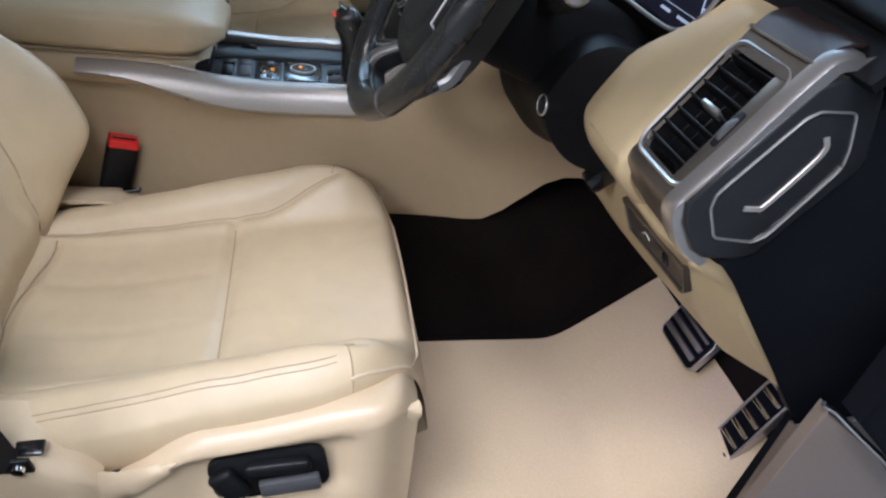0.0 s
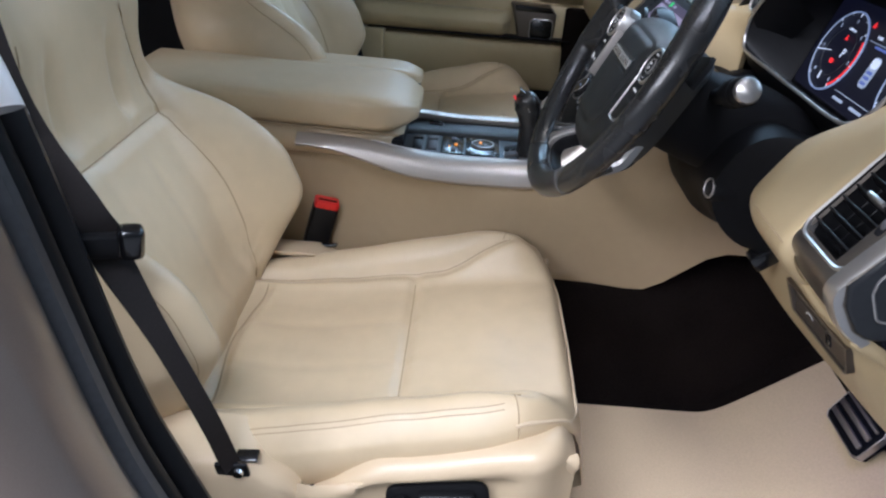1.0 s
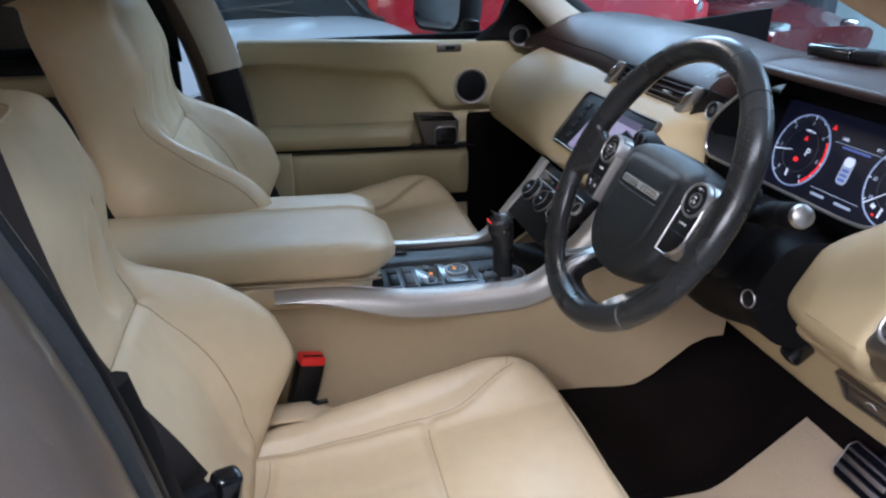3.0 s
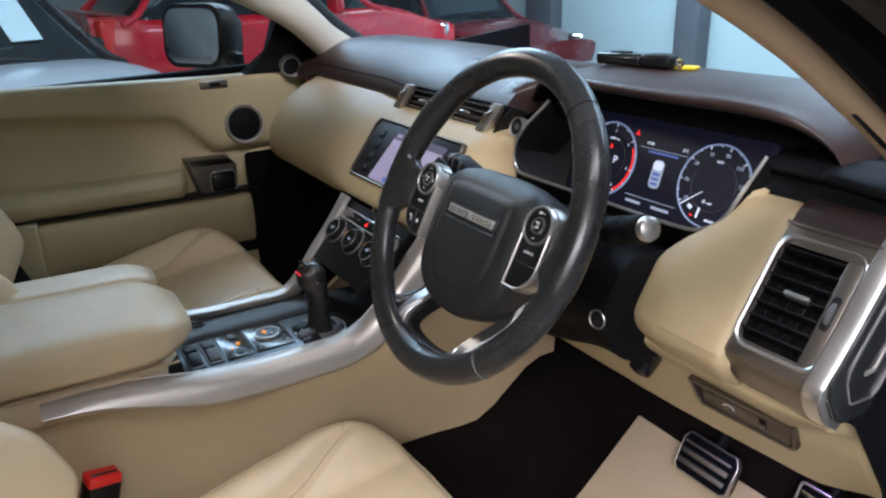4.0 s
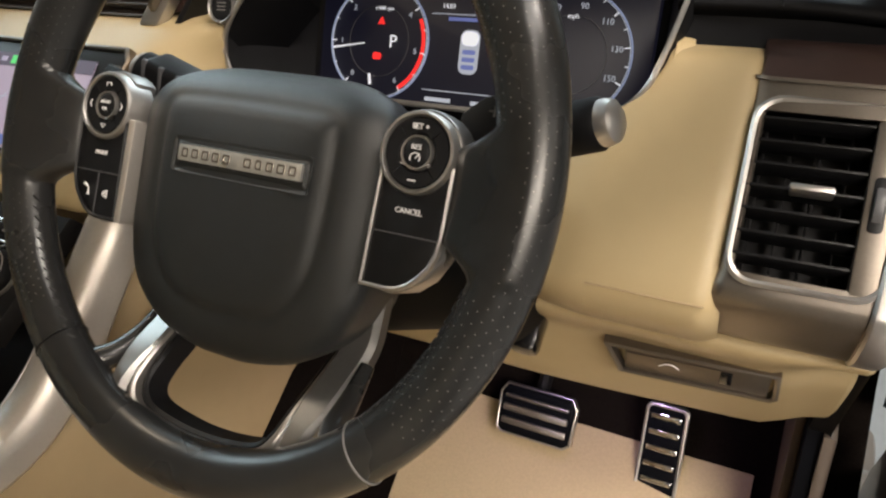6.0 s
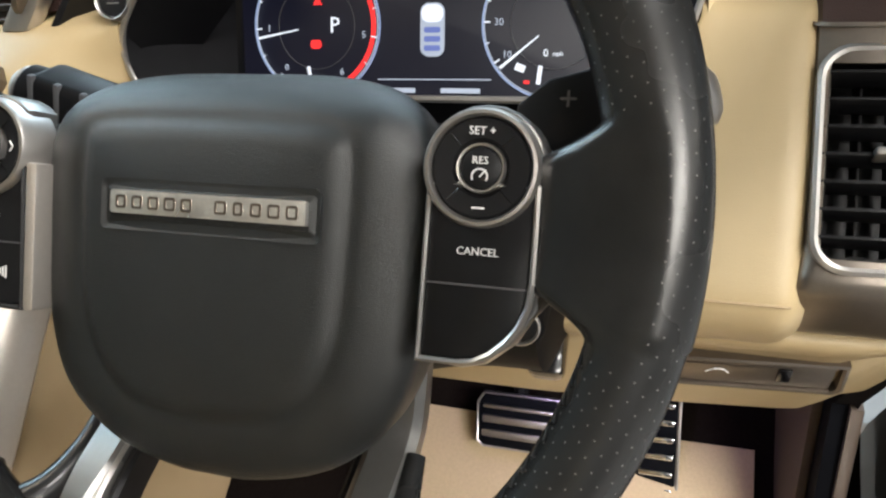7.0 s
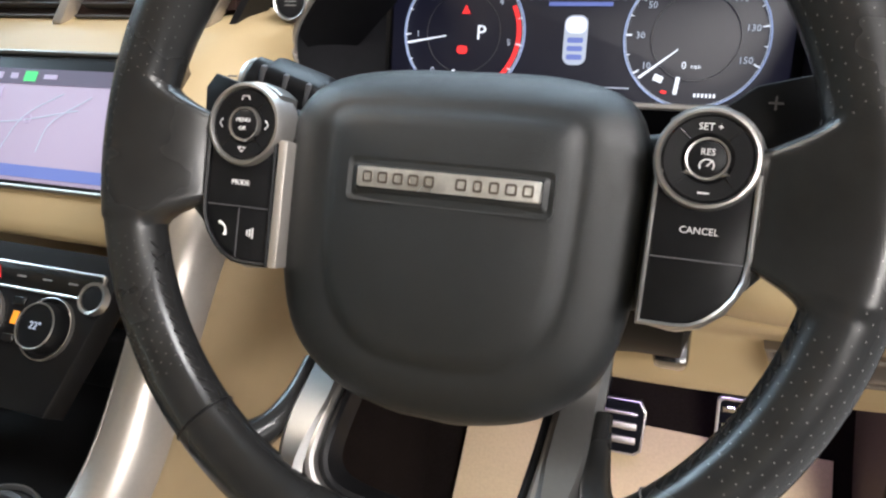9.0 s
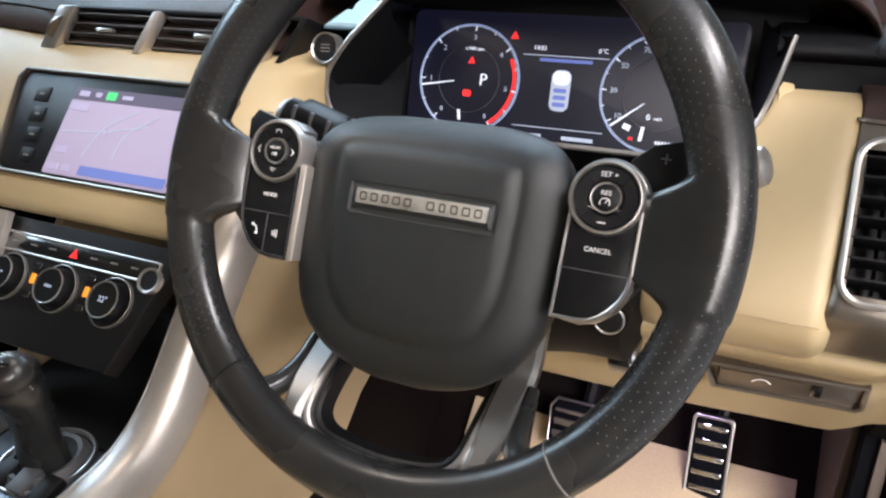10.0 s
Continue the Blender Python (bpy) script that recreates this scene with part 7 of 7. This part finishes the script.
def slab(name, y0, y1, zt, zb, x_out, mat, label, r=0.016, lift=0.0, parent=None):
    rows = []
    for i in range(20):
        f = i / 19
        y = y0 + (y1 - y0) * f
        k = min(1, smooth(-0.02, 0.05, f), smooth(1.02, 0.94, f))
        xo = XD - 0.01 + (x_out - XD + 0.01) * k
        rows.append(spline([(XD - 0.02, y, zt + lift * f), (xo - r, y, zt + lift * f), (xo, y, zt - r + lift * f), (xo + 0.003, y, (zt + zb) / 2 + lift * f), (xo - 0.002, y, zb + r * 0.6 + lift * f), (xo - r, y, zb + lift * f), (XD - 0.02, y, zb + lift * f)], 18))
    return part(name, grid(rows, wrap=False), mat, parent or door, label, sharp=60)


slab("armrest", -0.530, -0.085, 0.966, 0.905, XD + 0.048, M_DOOR_CREAM, "cream padded armrest", 0.018, -0.006)
slab("map_pocket", -0.475, 0.085, 0.892, 0.765, XD + 0.042, M_DOOR_CREAM, "cream map pocket", 0.014, -0.012)
# black strip put in for the shade of the crease below the armrest
part("crease_shade_strip", rbox((0.04, 0.56, 0.005), 0.001, m=pose(XD + 0.02, -0.20, 0.8985, -0.8)), M_BLACK, door)
# solid black block stands in for the shade inside the pocket
part("pocket_mouth_shade", rbox((0.045, 0.50, 0.030), 0.004, m=pose(XD + 0.012, -0.16, 0.744, -1.5)), M_BLACK, door, "black block for the shade in the pocket mouth")
slab("lower_panel", -0.470, 0.12, 0.735, 0.56, XD + 0.030, M_DOOR_CREAM, "cream lower door panel", 0.012)
slab("pocket_end", -0.500, -0.430, 0.900, 0.60, XD + 0.064, M_DOOR_CREAM, "cream pocket end", 0.014)
# handle bezel
hb = [(-0.088, 0.986), (0.020, 0.982), (0.038, 0.960), (0.034, 0.880), (0.022, 0.874), (-0.062, 0.886)]
DM = Matrix(((0, 0, 1, XD + 0.024), (1, 0, 0, 0), (0, 1, 0, 0), (0, 0, 0, 1)))
bez = part("handle_bezel", prism(hb, 0.06, DM, 0.011, 4), M_GUNMETAL, door, "dark satin handle bezel")
part("bezel_top", prism([(-0.080, 0.984), (0.018, 0.980), (0.030, 0.966), (-0.076, 0.968)][::-1], 0.004, DM @ pose(0, 0, 0.003), 0.001), M_GLOSS_BLACK, bez)
part("handle_cup", prism(rounded(0.060, 0.052, 0.012, 5, -0.002, 0.921), 0.03, DM @ pose(0, 0, 0.0012), 0.001), M_GLOSS_BLACK, bez, "black handle cup")
part("cup_ring", frame_plate(rounded(0.066, 0.058, 0.014, 5, -0.002, 0.921), rounded(0.060, 0.052, 0.012, 5, -0.002, 0.921), 0.004, DM @ pose(0, 0, 0.0025), 0.0008), M_SATIN, bez, "bright ring")
part("footwell_lining", rbox((0.022, 0.46, 0.54), 0.008, 2, pose(XD + 0.024, 0.290, 0.715)), M_CARPET, door, "black footwell lining")
# speaker and switch
spm = axes((XD + 0.016, 0.072, 1.0585), (0, 1, 0), (0, 0, 1))
sp = part("speaker", lathe([(0.001, 0.006), (0.022, 0.005), (0.040, 0.002), (0.043, -0.004)], 36, spm), M_BLACK, door, "black speaker grille")
part("speaker_ring", lathe([(0.0415, -0.004), (0.043, 0.007), (0.0480, 0.008), (0.052, -0.006)], 40, spm, caps=False), M_SATIN_WARM, sp, "bright speaker ring")
part("lock_switch_bezel", rbox((0.010, 0.068, 0.022), 0.004, 2, pose(XD + 0.017, 0.008, 1.163)), M_GUNMETAL, door)
part("lock_switch", rbox((0.008, 0.026, 0.010), 0.002, 2, pose(XD + 0.022, 0.010, 1.164)), M_BLACK, door)
# sail panel with tweeter
SMt = Matrix(((0, 0, 1, XD + 0.020), (1, 0, 0, 0), (0, 1, 0, 0), (0, 0, 0, 1)))
part("sail_panel", prism([(0.085, 1.178), (0.36, 1.175), (0.36, 1.22), (0.225, 1.34), (0.195, 1.34), (0.155, 1.23)], 0.045, SMt, 0.010, 3), M_BLACK, door, "black mirror corner panel")
twm = axes((XD + 0.030, 0.205, 1.190), (0, 1, 0), (0.2, 0, 1))
part("tweeter_ring", lathe([(0.022, -0.01), (0.0225, 0.005), (0.0262, 0.006), (0.028, -0.012)], 32, twm, caps=False), M_SATIN_WARM, door, "bright tweeter ring")
part("tweeter", lathe([(0.0225, -0.006), (0.020, 0.001), (0.0001, 0.004)], 32, twm), M_BLACK, door, "black tweeter")
part("door_outer", rbox((0.10, 0.95, 0.62), 0.03, 2, pose(-0.895, -0.15, 0.80)), M_PAINT_BROWN, door, "brown outer door skin")
part("window_rail", rbox((0.03, 0.80, 0.020), 0.005, 2, pose(XD - 0.045, -0.15, 1.182, 1.2)), M_RUBBER, door, "black window seal")
gl = part("window", grid([[(XD - 0.045 + 0.14 * f, -0.60, 1.175 + 0.42 * f), (XD - 0.045 + 0.14 * f, 0.30 - 0.62 * f, 1.175 + 0.42 * f)] for f in (0, 0.35, 0.7, 1.0)]), M_WINDSCREEN, door, "clear side window")
gl.visible_shadow = False

# door mirror outside
mir = thing("door_mirror", "black door mirror with clear glass", "door mirror", (-1.0, 0.10, 1.2))
mm = axes((-1.03, 0.030, 1.262), (0.88, 0.467, 0), (-0.04, 0.08, 1))
part("housing", grid([[(p[0] * k, p[1] * k, z) for p in rounded(0.23, 0.165, 0.05, 6)] for k, z in ((1.0, 0.0), (1.04, -0.02), (1.0, -0.06), (0.75, -0.10), (0.3, -0.115))], wrap=True, caps=True, m=mm), M_BLACK, mir, "black mirror housing")
part("glass", prism(rounded(0.205, 0.142, 0.042, 6), 0.004, mm @ pose(0, 0, 0.0045), 0.001), M_MIRROR, mir, "mirror glass")
part("arm", rbox((0.10, 0.05, 0.05), 0.015, 2, pose(-0.93, 0.10, 1.20)), M_BLACK, mir)

# ------------------------------------------------------------------ rear compartment glimpsed between the seats
rd = thing("rear_door", "dark rear door panel with a handle", "car door", (-0.8, -1.1, 0.6))
part("panel", rbox((0.05, 0.85, 0.72), 0.03, 3, pose(-0.80, -1.12, 0.80)), M_BLACK, rd)
part("arm_cap", rbox((0.07, 0.62, 0.05), 0.02, 3, pose(-0.775, -1.08, 1.10)), M_DOOR_CREAM, rd, "cream top roll")
hm2 = Matrix(((0, 0, 1, -0.768), (1, 0, 0, -0.93), (0, 1, 0, 0.93), (0, 0, 0, 1)))
part("handle_ring", frame_plate(rounded(0.085, 0.060, 0.010), rounded(0.074, 0.050, 0.008), 0.006, hm2 @ pose(0, 0, 0.004), 0.001), M_SATIN, rd, "bright handle ring")
part("handle_cup", prism(rounded(0.074, 0.050, 0.008), 0.006, hm2 @ pose(0, 0, 0.001)), M_GLOSS_BLACK, rd)
part("window", rbox((0.008, 0.86, 0.42), 0.002, 1, pose(-0.770, -1.12, 1.34, 0, 18, 0)), M_CAR_GLASS, rd, "dark tinted rear window")
rb = thing("rear_bench", "cream leather rear bench seat", "rear seat", (0, -1.6, 0.5))
part("cushion", rbox((1.30, 0.50, 0.18), 0.06, 4, pose(0, -1.40, 0.66, 4)), M_LEATHER, rb)
part("backrest", rbox((1.30, 0.16, 0.62), 0.06, 4, pose(0, -1.74, 0.98, -18)), M_LEATHER, rb)
